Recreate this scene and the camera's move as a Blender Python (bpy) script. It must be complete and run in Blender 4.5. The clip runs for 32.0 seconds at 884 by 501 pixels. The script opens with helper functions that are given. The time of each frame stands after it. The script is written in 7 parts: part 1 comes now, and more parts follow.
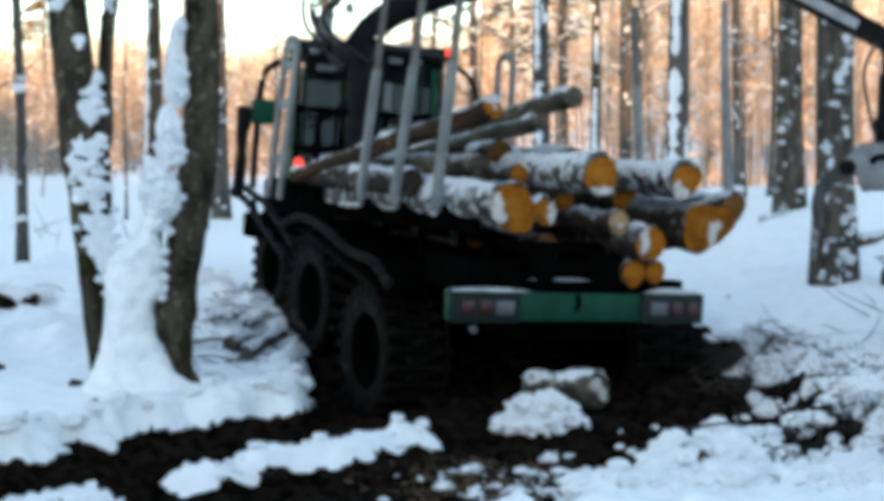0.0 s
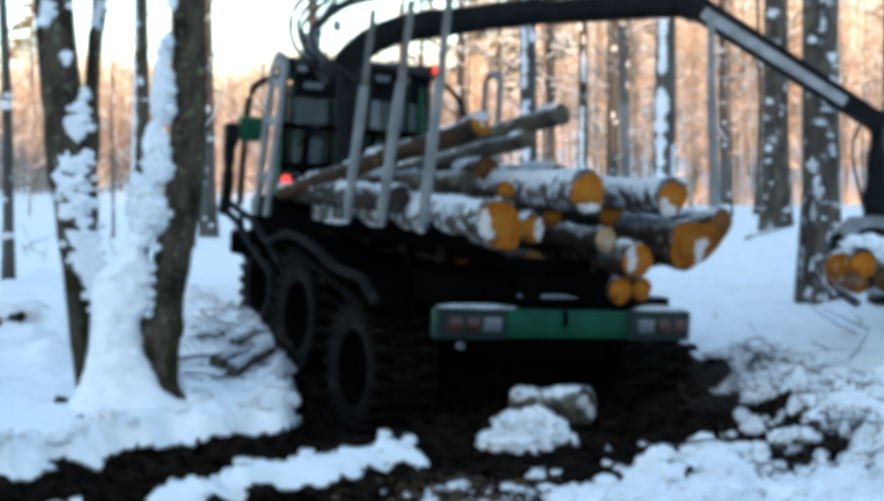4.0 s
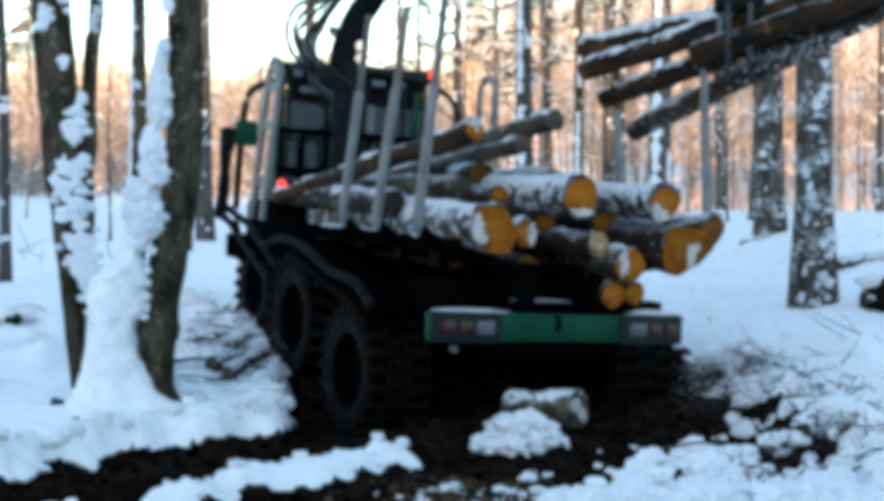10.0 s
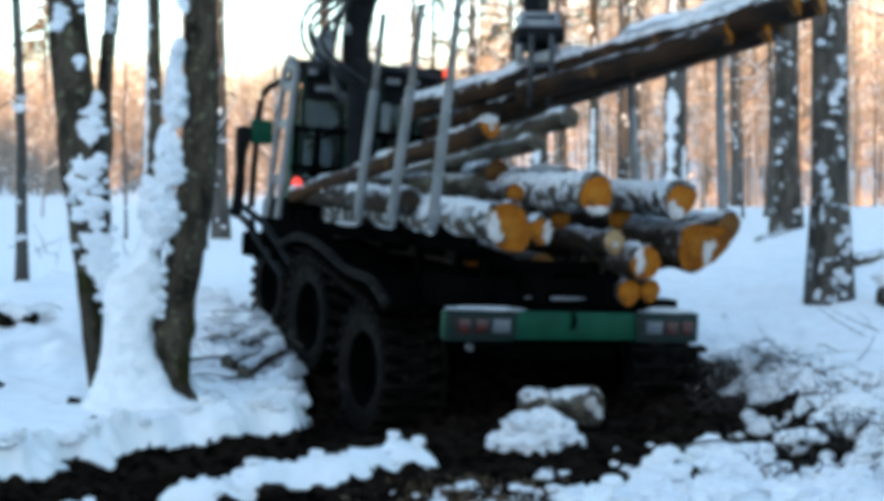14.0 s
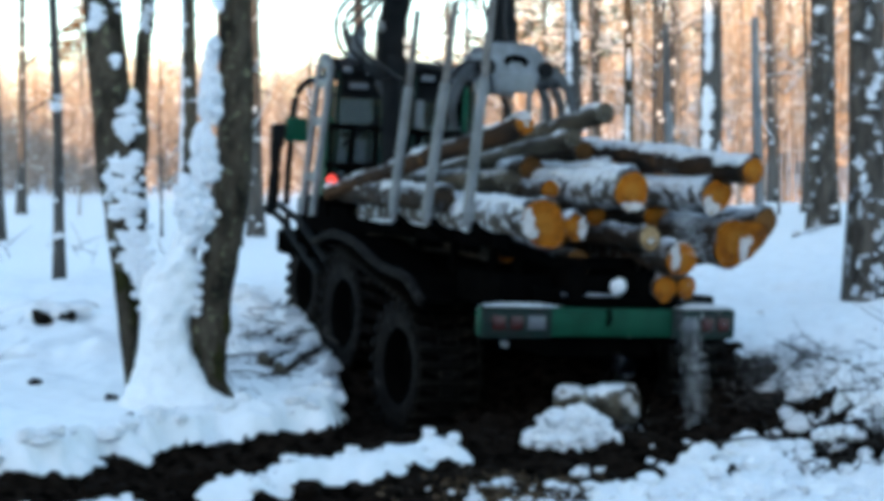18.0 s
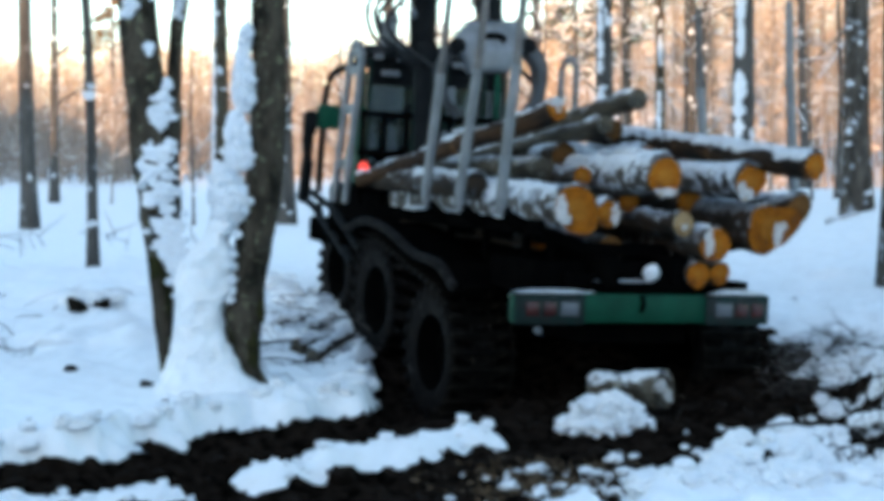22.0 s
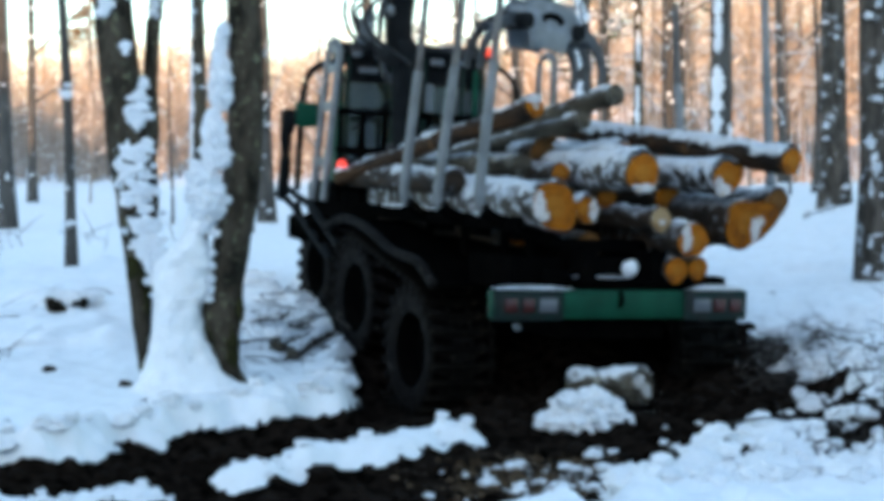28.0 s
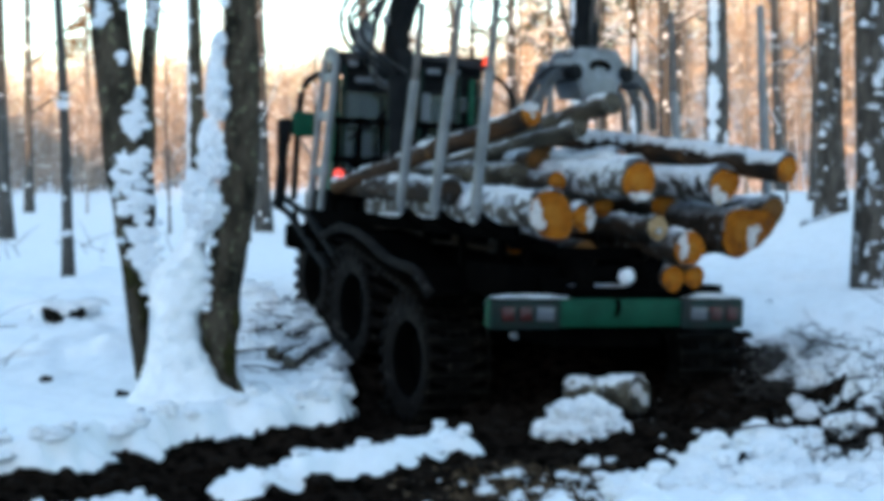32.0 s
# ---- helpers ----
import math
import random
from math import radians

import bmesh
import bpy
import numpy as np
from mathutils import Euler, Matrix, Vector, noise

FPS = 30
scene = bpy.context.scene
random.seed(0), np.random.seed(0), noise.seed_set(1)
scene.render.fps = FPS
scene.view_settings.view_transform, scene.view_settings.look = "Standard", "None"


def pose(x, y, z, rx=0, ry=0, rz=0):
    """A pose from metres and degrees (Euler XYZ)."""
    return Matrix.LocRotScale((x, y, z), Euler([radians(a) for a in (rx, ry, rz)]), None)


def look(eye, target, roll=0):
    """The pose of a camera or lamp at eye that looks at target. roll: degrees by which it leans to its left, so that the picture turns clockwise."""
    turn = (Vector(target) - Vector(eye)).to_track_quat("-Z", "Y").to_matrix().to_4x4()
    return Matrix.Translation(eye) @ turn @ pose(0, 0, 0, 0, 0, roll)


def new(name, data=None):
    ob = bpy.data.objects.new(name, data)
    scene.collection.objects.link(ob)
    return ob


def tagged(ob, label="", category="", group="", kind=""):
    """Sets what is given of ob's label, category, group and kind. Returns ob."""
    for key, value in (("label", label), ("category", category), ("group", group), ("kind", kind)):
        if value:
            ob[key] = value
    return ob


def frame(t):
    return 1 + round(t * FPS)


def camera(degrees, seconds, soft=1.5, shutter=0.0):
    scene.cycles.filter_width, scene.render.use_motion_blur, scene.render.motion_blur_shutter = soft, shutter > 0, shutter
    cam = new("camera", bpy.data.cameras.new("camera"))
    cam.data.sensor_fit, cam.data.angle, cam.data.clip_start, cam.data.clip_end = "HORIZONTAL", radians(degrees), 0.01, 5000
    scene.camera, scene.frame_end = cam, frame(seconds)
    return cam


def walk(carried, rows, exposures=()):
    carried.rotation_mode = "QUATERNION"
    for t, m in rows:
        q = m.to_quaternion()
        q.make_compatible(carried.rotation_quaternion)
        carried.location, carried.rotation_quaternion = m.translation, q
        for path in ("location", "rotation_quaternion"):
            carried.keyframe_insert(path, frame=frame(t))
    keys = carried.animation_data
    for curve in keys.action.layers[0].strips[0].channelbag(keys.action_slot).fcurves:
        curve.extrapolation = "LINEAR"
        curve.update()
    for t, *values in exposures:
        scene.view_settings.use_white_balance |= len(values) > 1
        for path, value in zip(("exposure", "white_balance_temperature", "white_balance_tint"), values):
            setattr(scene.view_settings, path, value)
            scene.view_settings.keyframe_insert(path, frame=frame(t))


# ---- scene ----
SECONDS = 32.0
cam = camera(34.82, SECONDS, soft=5.8)

# time, yaw, tilt, roll, x, y, z of the hand-held camera
PATH = [
    (0.0, 0.643, -2.777, -0.240, -0.025, 0.085, 2.120), (0.5, 0.577, -2.686, -0.158, -0.027, 0.084, 2.107),
    (1.0, 0.495, -2.578, -0.168, -0.030, 0.087, 2.104), (1.5, 0.450, -2.483, -0.197, -0.025, 0.090, 2.100),
    (2.0, 0.334, -2.415, -0.178, -0.038, 0.091, 2.106), (2.5, 0.326, -2.314, -0.159, -0.024, 0.088, 2.104),
    (3.0, 0.247, -2.182, -0.107, -0.025, 0.094, 2.095), (3.5, 0.189, -2.089, -0.148, -0.022, 0.084, 2.098),
    (5.5, -0.007, -1.821, -0.099, -0.023, 0.085, 2.098), (6.0, -0.026, -1.835, -0.101, -0.023, 0.089, 2.105),
    (6.5, -0.056, -1.822, -0.079, -0.025, 0.066, 2.098), (7.0, -0.037, -1.854, -0.051, -0.019, 0.045, 2.106),
    (7.5, -0.042, -1.836, 0.005, -0.016, 0.030, 2.100), (8.0, -0.046, -1.841, -0.009, -0.013, 0.018, 2.101),
    (8.5, -0.040, -1.803, 0.052, -0.010, 0.004, 2.092), (9.0, -0.000, -1.833, -0.000, 0.000, -0.000, 2.100),
    (9.5, 0.015, -1.825, 0.006, 0.006, -0.001, 2.098), (10.0, 0.012, -1.821, 0.012, 0.006, -0.004, 2.098),
    (10.5, 0.007, -1.820, 0.016, 0.005, -0.007, 2.099), (11.0, 0.008, -1.822, 0.015, 0.005, -0.007, 2.099),
    (11.5, 0.009, -1.832, -0.001, 0.006, -0.007, 2.102), (12.0, 0.011, -1.842, -0.016, 0.008, -0.009, 2.105),
    (12.5, 0.108, -1.897, -0.119, 0.008, -0.011, 2.113), (13.0, 0.293, -1.888, -0.141, 0.011, -0.013, 2.108),
    (13.5, 0.477, -1.902, -0.171, 0.013, -0.013, 2.106), (14.0, 0.623, -1.942, -0.182, 0.003, -0.008, 2.109),
    (14.5, 0.779, -1.938, -0.214, -0.001, -0.014, 2.105), (16.5, 1.513, -2.016, -0.320, 0.003, -0.010, 2.106),
    (17.0, 1.667, -2.040, -0.332, -0.003, -0.004, 2.108), (17.5, 1.831, -2.017, -0.339, -0.005, -0.000, 2.099),
    (18.0, 2.018, -2.046, -0.388, -0.002, 0.000, 2.104), (18.5, 2.456, -2.045, -0.426, -0.010, 0.004, 2.102),
    (19.0, 2.995, -2.081, -0.426, -0.021, -0.012, 2.104), (19.5, 3.313, -2.097, -0.451, -0.027, -0.009, 2.097),
    (20.0, 3.465, -2.159, -0.421, -0.029, -0.016, 2.095), (20.5, 3.441, -2.255, -0.484, -0.027, -0.011, 2.100),
    (21.0, 3.358, -2.358, -0.484, -0.029, -0.007, 2.098), (21.5, 3.307, -2.455, -0.540, -0.025, -0.004, 2.102),
    (22.0, 3.243, -2.535, -0.588, -0.027, -0.005, 2.094), (22.5, 3.180, -2.627, -0.658, -0.027, -0.003, 2.095),
    (23.0, 3.155, -2.692, -0.800, -0.018, -0.005, 2.094), (23.5, 3.095, -2.787, -0.924, -0.020, -0.007, 2.105),
    (24.0, 3.037, -2.802, -0.941, -0.017, 0.002, 2.095), (24.5, 2.981, -2.823, -0.967, -0.008, -0.015, 2.100),
    (25.0, 2.923, -2.828, -0.993, -0.005, -0.015, 2.100), (25.5, 2.823, -2.825, -0.985, -0.009, -0.006, 2.099),
    (27.5, 2.528, -2.756, -0.985, -0.008, -0.014, 2.098), (28.0, 2.463, -2.697, -0.979, -0.007, -0.011, 2.103),
    (28.5, 2.421, -2.597, -0.983, -0.004, -0.022, 2.104), (29.0, 2.383, -2.444, -0.941, -0.001, -0.015, 2.100),
    (29.5, 2.349, -2.318, -0.981, -0.001, -0.013, 2.103), (30.0, 2.322, -2.212, -0.969, -0.005, -0.009, 2.106),
    (30.5, 2.311, -2.217, -1.015, -0.004, -0.025, 2.105), (31.0, 2.319, -2.261, -1.023, -0.004, -0.019, 2.105),
    (31.5, 2.308, -2.259, -1.076, -0.009, -0.020, 2.093), (32.0, 2.335, -2.316, -1.126, -0.005, -0.015, 2.098)]
walk(cam, [(t, pose(x, y, z, 90 + tilt, 0, yaw) @ pose(0, 0, 0, 0, 0, roll))
           for t, yaw, tilt, roll, x, y, z in PATH], exposures=[(0, 2.36, 8000, 11.5), (1.5, 2.36, 7850, 11.5), (3, 2.36, 7450, 10.0), (6, 2.36, 7130, 9.7), (9, 2.36, 7160, 9.5), (32, 2.36, 7160, 9.5)])

# ---------------------------------------------------------------- light
SUN_EL, SUN_AZ = 7.5, 196.0          # low winter sun behind the camera, blocked by an unseen ridge added there
world = bpy.data.worlds.new("world")
scene.world = world
world.use_nodes = True
wn = world.node_tree
sky = wn.nodes.new("ShaderNodeTexSky")
sky.sky_type = "NISHITA"
sky.sun_disc = False
sky.sun_elevation, sky.sun_rotation = radians(SUN_EL), radians(SUN_AZ)
sky.air_density, sky.dust_density, sky.ozone_density = 1.0, 0.6, 2.0
wn.links.new(sky.outputs[0], wn.nodes["Background"].inputs[0])
wn.nodes["Background"].inputs[1].default_value = 0.15
sun_data = bpy.data.lights.new("sun", "SUN")
sun_data.energy, sun_data.angle, sun_data.color = 1.5, radians(0.5), (1.0, 0.58, 0.29)
sun = new("sun", sun_data)
sun_dir = Vector((math.sin(radians(SUN_AZ)) * math.cos(radians(SUN_EL)), math.cos(radians(SUN_AZ)) * math.cos(radians(SUN_EL)), math.sin(radians(SUN_EL))))
sun.matrix_world = look(sun_dir * 60, (0, 0, 0))


# ---------------------------------------------------------------- materials
def material(name, base, rough=0.8, metal=0.0, scale=6.0, amount=0.35, fine=40.0, bump=0.3, second=None, stretch=(1, 1, 1), spot=None, spec=0.5, dist=0.02):
    """Two scales of noise on the colour, fine relief, optional stains."""
    m = bpy.data.materials.new(name)
    m.use_nodes = True
    nt = m.node_tree
    bs = nt.nodes["Principled BSDF"]
    bs.inputs["Roughness"].default_value, bs.inputs["Metallic"].default_value = rough, metal
    bs.inputs["Specular IOR Level"].default_value = spec
    tc = nt.nodes.new("ShaderNodeTexCoord")
    mp = nt.nodes.new("ShaderNodeMapping")
    mp.inputs["Scale"].default_value = stretch
    nt.links.new(tc.outputs["Object"], mp.inputs["Vector"])
    n1 = nt.nodes.new("ShaderNodeTexNoise")
    n1.inputs["Scale"].default_value, n1.inputs["Detail"].default_value = scale, 5
    n2 = nt.nodes.new("ShaderNodeTexNoise")
    n2.inputs["Scale"].default_value, n2.inputs["Detail"].default_value = fine, 4
    for n in (n1, n2):
        nt.links.new(mp.outputs[0], n.inputs["Vector"])
    info = nt.nodes.new("ShaderNodeObjectInfo")
    mix = nt.nodes.new("ShaderNodeMixRGB")
    other = second or tuple(c * (1 - amount) for c in base)
    mix.inputs[1].default_value, mix.inputs[2].default_value = (*base, 1), (*other, 1)
    ramp = nt.nodes.new("ShaderNodeValToRGB")
    ramp.color_ramp.elements[0].position, ramp.color_ramp.elements[1].position = 0.38, 0.66
    nt.links.new(n1.outputs[0], ramp.inputs[0])
    nt.links.new(ramp.outputs[0], mix.inputs[0])
    dark = nt.nodes.new("ShaderNodeMixRGB")
    dark.blend_type = "MULTIPLY"
    dark.inputs[0].default_value = amount
    nt.links.new(mix.outputs[0], dark.inputs[1])
    nt.links.new(n2.outputs[0], dark.inputs[2])
    hue = nt.nodes.new("ShaderNodeHueSaturation")
    rnd = nt.nodes.new("ShaderNodeMapRange")
    rnd.inputs[3].default_value, rnd.inputs[4].default_value = 1 - amount * 0.45, 1 + amount * 0.45
    nt.links.new(info.outputs["Random"], rnd.inputs[0])
    nt.links.new(rnd.outputs[0], hue.inputs["Value"])
    nt.links.new(dark.outputs[0], hue.inputs["Color"])
    out = hue.outputs[0]
    if spot:
        colour, size, edge = spot
        n3 = nt.nodes.new("ShaderNodeTexNoise")
        n3.inputs["Scale"].default_value, n3.inputs["Detail"].default_value = size, 6
        nt.links.new(tc.outputs["Object"], n3.inputs["Vector"])
        r3 = nt.nodes.new("ShaderNodeValToRGB")
        r3.color_ramp.elements[0].position, r3.color_ramp.elements[1].position = edge, edge + 0.13
        nt.links.new(n3.outputs[0], r3.inputs[0])
        m3 = nt.nodes.new("ShaderNodeMixRGB")
        m3.inputs[2].default_value = (*colour, 1)
        nt.links.new(r3.outputs[0], m3.inputs[0])
        nt.links.new(out, m3.inputs[1])
        out = m3.outputs[0]
    nt.links.new(out, bs.inputs["Base Color"])
    if bump:
        add = nt.nodes.new("ShaderNodeMath")
        nt.links.new(n1.outputs[0], add.inputs[0])
        nt.links.new(n2.outputs[0], add.inputs[1])
        bp = nt.nodes.new("ShaderNodeBump")
        bp.inputs["Strength"].default_value, bp.inputs["Distance"].default_value = bump, dist
        nt.links.new(add.outputs[0], bp.inputs["Height"])
        nt.links.new(bp.outputs[0], bs.inputs["Normal"])
    return m


def glow(name, colour, strength):
    m = material(name, colour, 0.3, bump=0)
    bs = m.node_tree.nodes["Principled BSDF"]
    bs.inputs["Emission Color"].default_value, bs.inputs["Emission Strength"].default_value = (*colour, 1), strength
    return m


SNOW = material("snow", (0.90, 0.92, 0.94), 0.65, scale=9, amount=0.10, fine=34, bump=0.6, dist=0.045)
# Snow darkened in its base colour for the dimmer light on upright faces.
SNOW_DIMMED = material("snow_stuck_on_bark", (0.76, 0.80, 0.845), 0.75, scale=12, amount=0.12, fine=40, bump=0.4, dist=0.04, spot=((0.62, 0.64, 0.67), 20.0, 0.64))
SNOW_RIMED = material("rime_on_wood", (0.66, 0.64, 0.63), 0.75, scale=26, amount=0.25, fine=60, bump=0.5, dist=0.03, spot=((0.40, 0.24, 0.10), 22.0, 0.56))
SNOW_DUSTY = material("dusty_snow", (0.80, 0.83, 0.86), 0.7, scale=12, amount=0.2, fine=40, bump=0.6, spot=((0.14, 0.11, 0.085), 13.0, 0.585), dist=0.04)
SNOW_FAR = material("snow_far", (0.82, 0.84, 0.86), 0.7, scale=2, amount=0.08, fine=20, bump=0)
BARK = material("bark", (0.115, 0.092, 0.066), 0.95, scale=7, amount=0.65, fine=24, bump=1.0, stretch=(1, 1, 0.45), spec=0.1, second=(0.018, 0.015, 0.011), spot=((0.145, 0.145, 0.09), 17.0, 0.58), dist=0.04)
BARK_DUSTED = material("dusted_bark", (0.115, 0.10, 0.085), 0.95, scale=8, amount=0.5, fine=26, bump=0.8, stretch=(1, 1, 0.35), spec=0.1, second=(0.035, 0.031, 0.026), spot=((0.42, 0.45, 0.49), 5.5, 0.59), dist=0.03)
BARK_SOAKED = material("soaked_bark", (0.046, 0.024, 0.012), 0.8, scale=7, amount=0.6, fine=26, bump=0.9, stretch=(1, 0.35, 1), second=(0.010, 0.008, 0.007), spot=((0.16, 0.075, 0.028), 5.0, 0.60), spec=0.12, dist=0.03)
MOSS = material("moss", (0.05, 0.05, 0.018), 0.95, scale=14, amount=0.5, fine=50, bump=0.8, second=(0.03, 0.026, 0.014), spec=0.05)
BARK_GREY = material("bark_grey", (0.11, 0.106, 0.10), 0.95, scale=4, amount=0.45, fine=25, bump=0.6, stretch=(1, 1, 0.3), spot=((0.75, 0.77, 0.8), 5.0, 0.66), spec=0.12)
BARK_LOG = material("log_bark", (0.062, 0.041, 0.028), 0.9, scale=6, amount=0.5, fine=30, bump=0.8, stretch=(1, 0.3, 1), second=(0.02, 0.017, 0.014), spot=((0.24, 0.26, 0.29), 10.0, 0.60), spec=0.12)
BARK_WET = material("wet_bark", (0.10, 0.046, 0.019), 0.75, scale=4.5, amount=0.65, fine=22, bump=0.9, stretch=(1, 0.35, 1), second=(0.012, 0.009, 0.0075), spot=((0.19, 0.085, 0.025), 4.0, 0.62), spec=0.12, dist=0.03)
BARK_PALE = material("pale_bark", (0.12, 0.108, 0.092), 0.9, scale=6, amount=0.45, fine=30, bump=0.6, stretch=(1, 0.3, 1), second=(0.04, 0.034, 0.028), spot=((0.5, 0.53, 0.57), 9.0, 0.50), spec=0.12)
BARK_DRY = material("dry_bark", (0.125, 0.105, 0.078), 0.9, scale=6, amount=0.6, fine=26, bump=0.9, stretch=(1, 0.3, 1), second=(0.026, 0.022, 0.016), spot=((0.26, 0.24, 0.20), 7.0, 0.60), spec=0.1, dist=0.03)
CUT = material("cut_wood", (0.50, 0.155, 0.013), 0.85, scale=6, amount=0.5, fine=45, bump=0.2, second=(0.27, 0.075, 0.009), spot=((0.13, 0.048, 0.016), 6.0, 0.58), spec=0.08)
CUT_PALE = material("pale_cut_wood", (0.50, 0.34, 0.19), 0.85, scale=8, amount=0.5, fine=45, bump=0.2, second=(0.32, 0.19, 0.09), spot=((0.18, 0.10, 0.05), 7.0, 0.60), spec=0.08)
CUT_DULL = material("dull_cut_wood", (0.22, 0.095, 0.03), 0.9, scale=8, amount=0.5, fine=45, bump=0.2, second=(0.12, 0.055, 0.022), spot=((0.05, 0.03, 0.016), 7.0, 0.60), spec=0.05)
CORE = material("heartwood", (0.46, 0.17, 0.026), 0.85, scale=14, amount=0.4, fine=60, bump=0.1, second=(0.36, 0.12, 0.012), spec=0.08)
# Base far below black paint: crushed shadow tones are put into the colour.
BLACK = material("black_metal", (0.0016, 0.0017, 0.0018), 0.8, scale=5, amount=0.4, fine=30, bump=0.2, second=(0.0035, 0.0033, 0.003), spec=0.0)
# BLACK again, lifted in its base colour for distance haze and flare.
HAZED_BLACK = material("graphite_paint", (0.0075, 0.0085, 0.0095), 0.7, scale=5, amount=0.5, fine=30, bump=0.2, second=(0.014, 0.015, 0.016), spec=0.05)
STEEL = material("grey_paint", (0.20, 0.215, 0.225), 0.5, 0.2, scale=5, amount=0.3, fine=30, bump=0.15, second=(0.13, 0.14, 0.145))
RUST = material("worn_brown_steel", (0.165, 0.152, 0.142), 0.7, 0.2, scale=8, amount=0.4, fine=40, bump=0.3)
PALE = material("light_grey_paint", (0.24, 0.265, 0.295), 0.45, 0.1, scale=5, amount=0.25, fine=30, bump=0.15, second=(0.14, 0.155, 0.17))
GREEN = material("green_paint", (0.0022, 0.075, 0.042), 0.55, scale=4, amount=0.3, fine=25, bump=0.12, second=(0.002, 0.05, 0.028), spec=0.12)
RUBBER = material("rubber", (0.008, 0.0072, 0.007), 0.9, scale=6, amount=0.5, fine=30, bump=0.7, second=(0.019, 0.017, 0.016), spot=((0.05, 0.047, 0.045), 8.0, 0.60), spec=0.05)
TREAD = material("muddy_tread", (0.002, 0.0018, 0.0017), 0.9, scale=9, amount=0.5, fine=30, bump=0.7, second=(0.006, 0.005, 0.0045), spec=0.0)
TRACK = material("track_steel", (0.0045, 0.004, 0.0037), 0.7, 0.2, scale=9, amount=0.5, fine=40, bump=0.5, second=(0.012, 0.010, 0.008), spot=((0.03, 0.025, 0.02), 8.0, 0.60), spec=0.06)
LENS_RED = material("red_lens", (0.055, 0.010, 0.008), 0.25, amount=0.1, bump=0)
LENS_WHITE = material("white_lens", (0.10, 0.11, 0.125), 0.2, amount=0.1, bump=0)
LAMP_RED = glow("lit_red_lamp", (1.0, 0.07, 0.05), 0.26)
BEACON = glow("beacon_orange", (1.0, 0.07, 0.02), 0.22)
LIT_WHITE = glow("lit_work_lamp", (1.0, 0.95, 0.85), 0.16)
HOSE = material("hose", (0.007, 0.007, 0.008), 0.5, amount=0.3, bump=0.1)
TWIG = material("twig", (0.035, 0.026, 0.021), 0.95, amount=0.4, bump=0)
# Far wood: sunlit orange and hazy paleness are put into these base colours.
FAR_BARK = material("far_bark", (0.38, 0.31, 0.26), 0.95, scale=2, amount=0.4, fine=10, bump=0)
FAR_TWIG_SUNLIT = material("far_twig", (0.60, 0.445, 0.325), 0.95, scale=0.3, amount=0.45, fine=4, bump=0, second=(0.37, 0.265, 0.195))
FAR_SCRUB_HAZED = material("far_scrub", (0.44, 0.37, 0.325), 0.95, scale=0.25, amount=0.4, fine=2, bump=0, second=(0.30, 0.25, 0.22))
NEEDLE = material("needles", (0.05, 0.075, 0.035), 0.9, scale=2, amount=0.4, bump=0)
GLASS = bpy.data.materials.new("cab_glass")
GLASS.use_nodes = True
gb = GLASS.node_tree.nodes["Principled BSDF"]
gb.inputs["Base Color"].default_value = (0.12, 0.19, 0.20, 1)
gb.inputs["Roughness"].default_value, gb.inputs["Transmission Weight"].default_value, gb.inputs["IOR"].default_value = 0.03, 1.0, 1.5


def frosted(m, colour, amount, start, soft):
    """Fine dry snow caught on the upper side of a lying log, broken up by the bark."""
    nt = m.node_tree
    bs = nt.nodes["Principled BSDF"]
    old = bs.inputs["Base Color"].links[0].from_socket
    tc = nt.nodes.new("ShaderNodeTexCoord")
    sep = nt.nodes.new("ShaderNodeSeparateXYZ")
    nt.links.new(tc.outputs["Normal"], sep.inputs[0])
    n1 = nt.nodes.new("ShaderNodeTexNoise")
    n1.inputs["Scale"].default_value, n1.inputs["Detail"].default_value = 9, 8
    n1.inputs["Roughness"].default_value = 0.68
    nt.links.new(tc.outputs["Object"], n1.inputs["Vector"])
    k = nt.nodes.new("ShaderNodeMath")
    k.operation = "MULTIPLY_ADD"
    k.inputs[1].default_value = 2.6
    nt.links.new(n1.outputs[0], k.inputs[0])
    nt.links.new(sep.outputs[2], k.inputs[2])
    r = nt.nodes.new("ShaderNodeMapRange")
    r.inputs[1].default_value, r.inputs[2].default_value = start, start + soft
    r.inputs[3].default_value, r.inputs[4].default_value = 0.0, amount
    nt.links.new(k.outputs[0], r.inputs[0])
    mix = nt.nodes.new("ShaderNodeMixRGB")
    mix.inputs[2].default_value = (*colour, 1)
    nt.links.new(r.outputs[0], mix.inputs[0])
    nt.links.new(old, mix.inputs[1])
    nt.links.new(mix.outputs[0], bs.inputs["Base Color"])


frosted(BARK_LOG, (0.60, 0.64, 0.70), 0.6, 1.72, 0.8)
frosted(BARK_PALE, (0.60, 0.64, 0.70), 0.66, 1.55, 0.9)
frosted(BARK_DRY, (0.60, 0.63, 0.67), 0.6, 1.75, 0.7)
frosted(BARK_WET, (0.62, 0.65, 0.70), 0.7, 1.95, 0.6)
frosted(BARK_SOAKED, (0.62, 0.65, 0.70), 0.7, 1.95, 0.6)


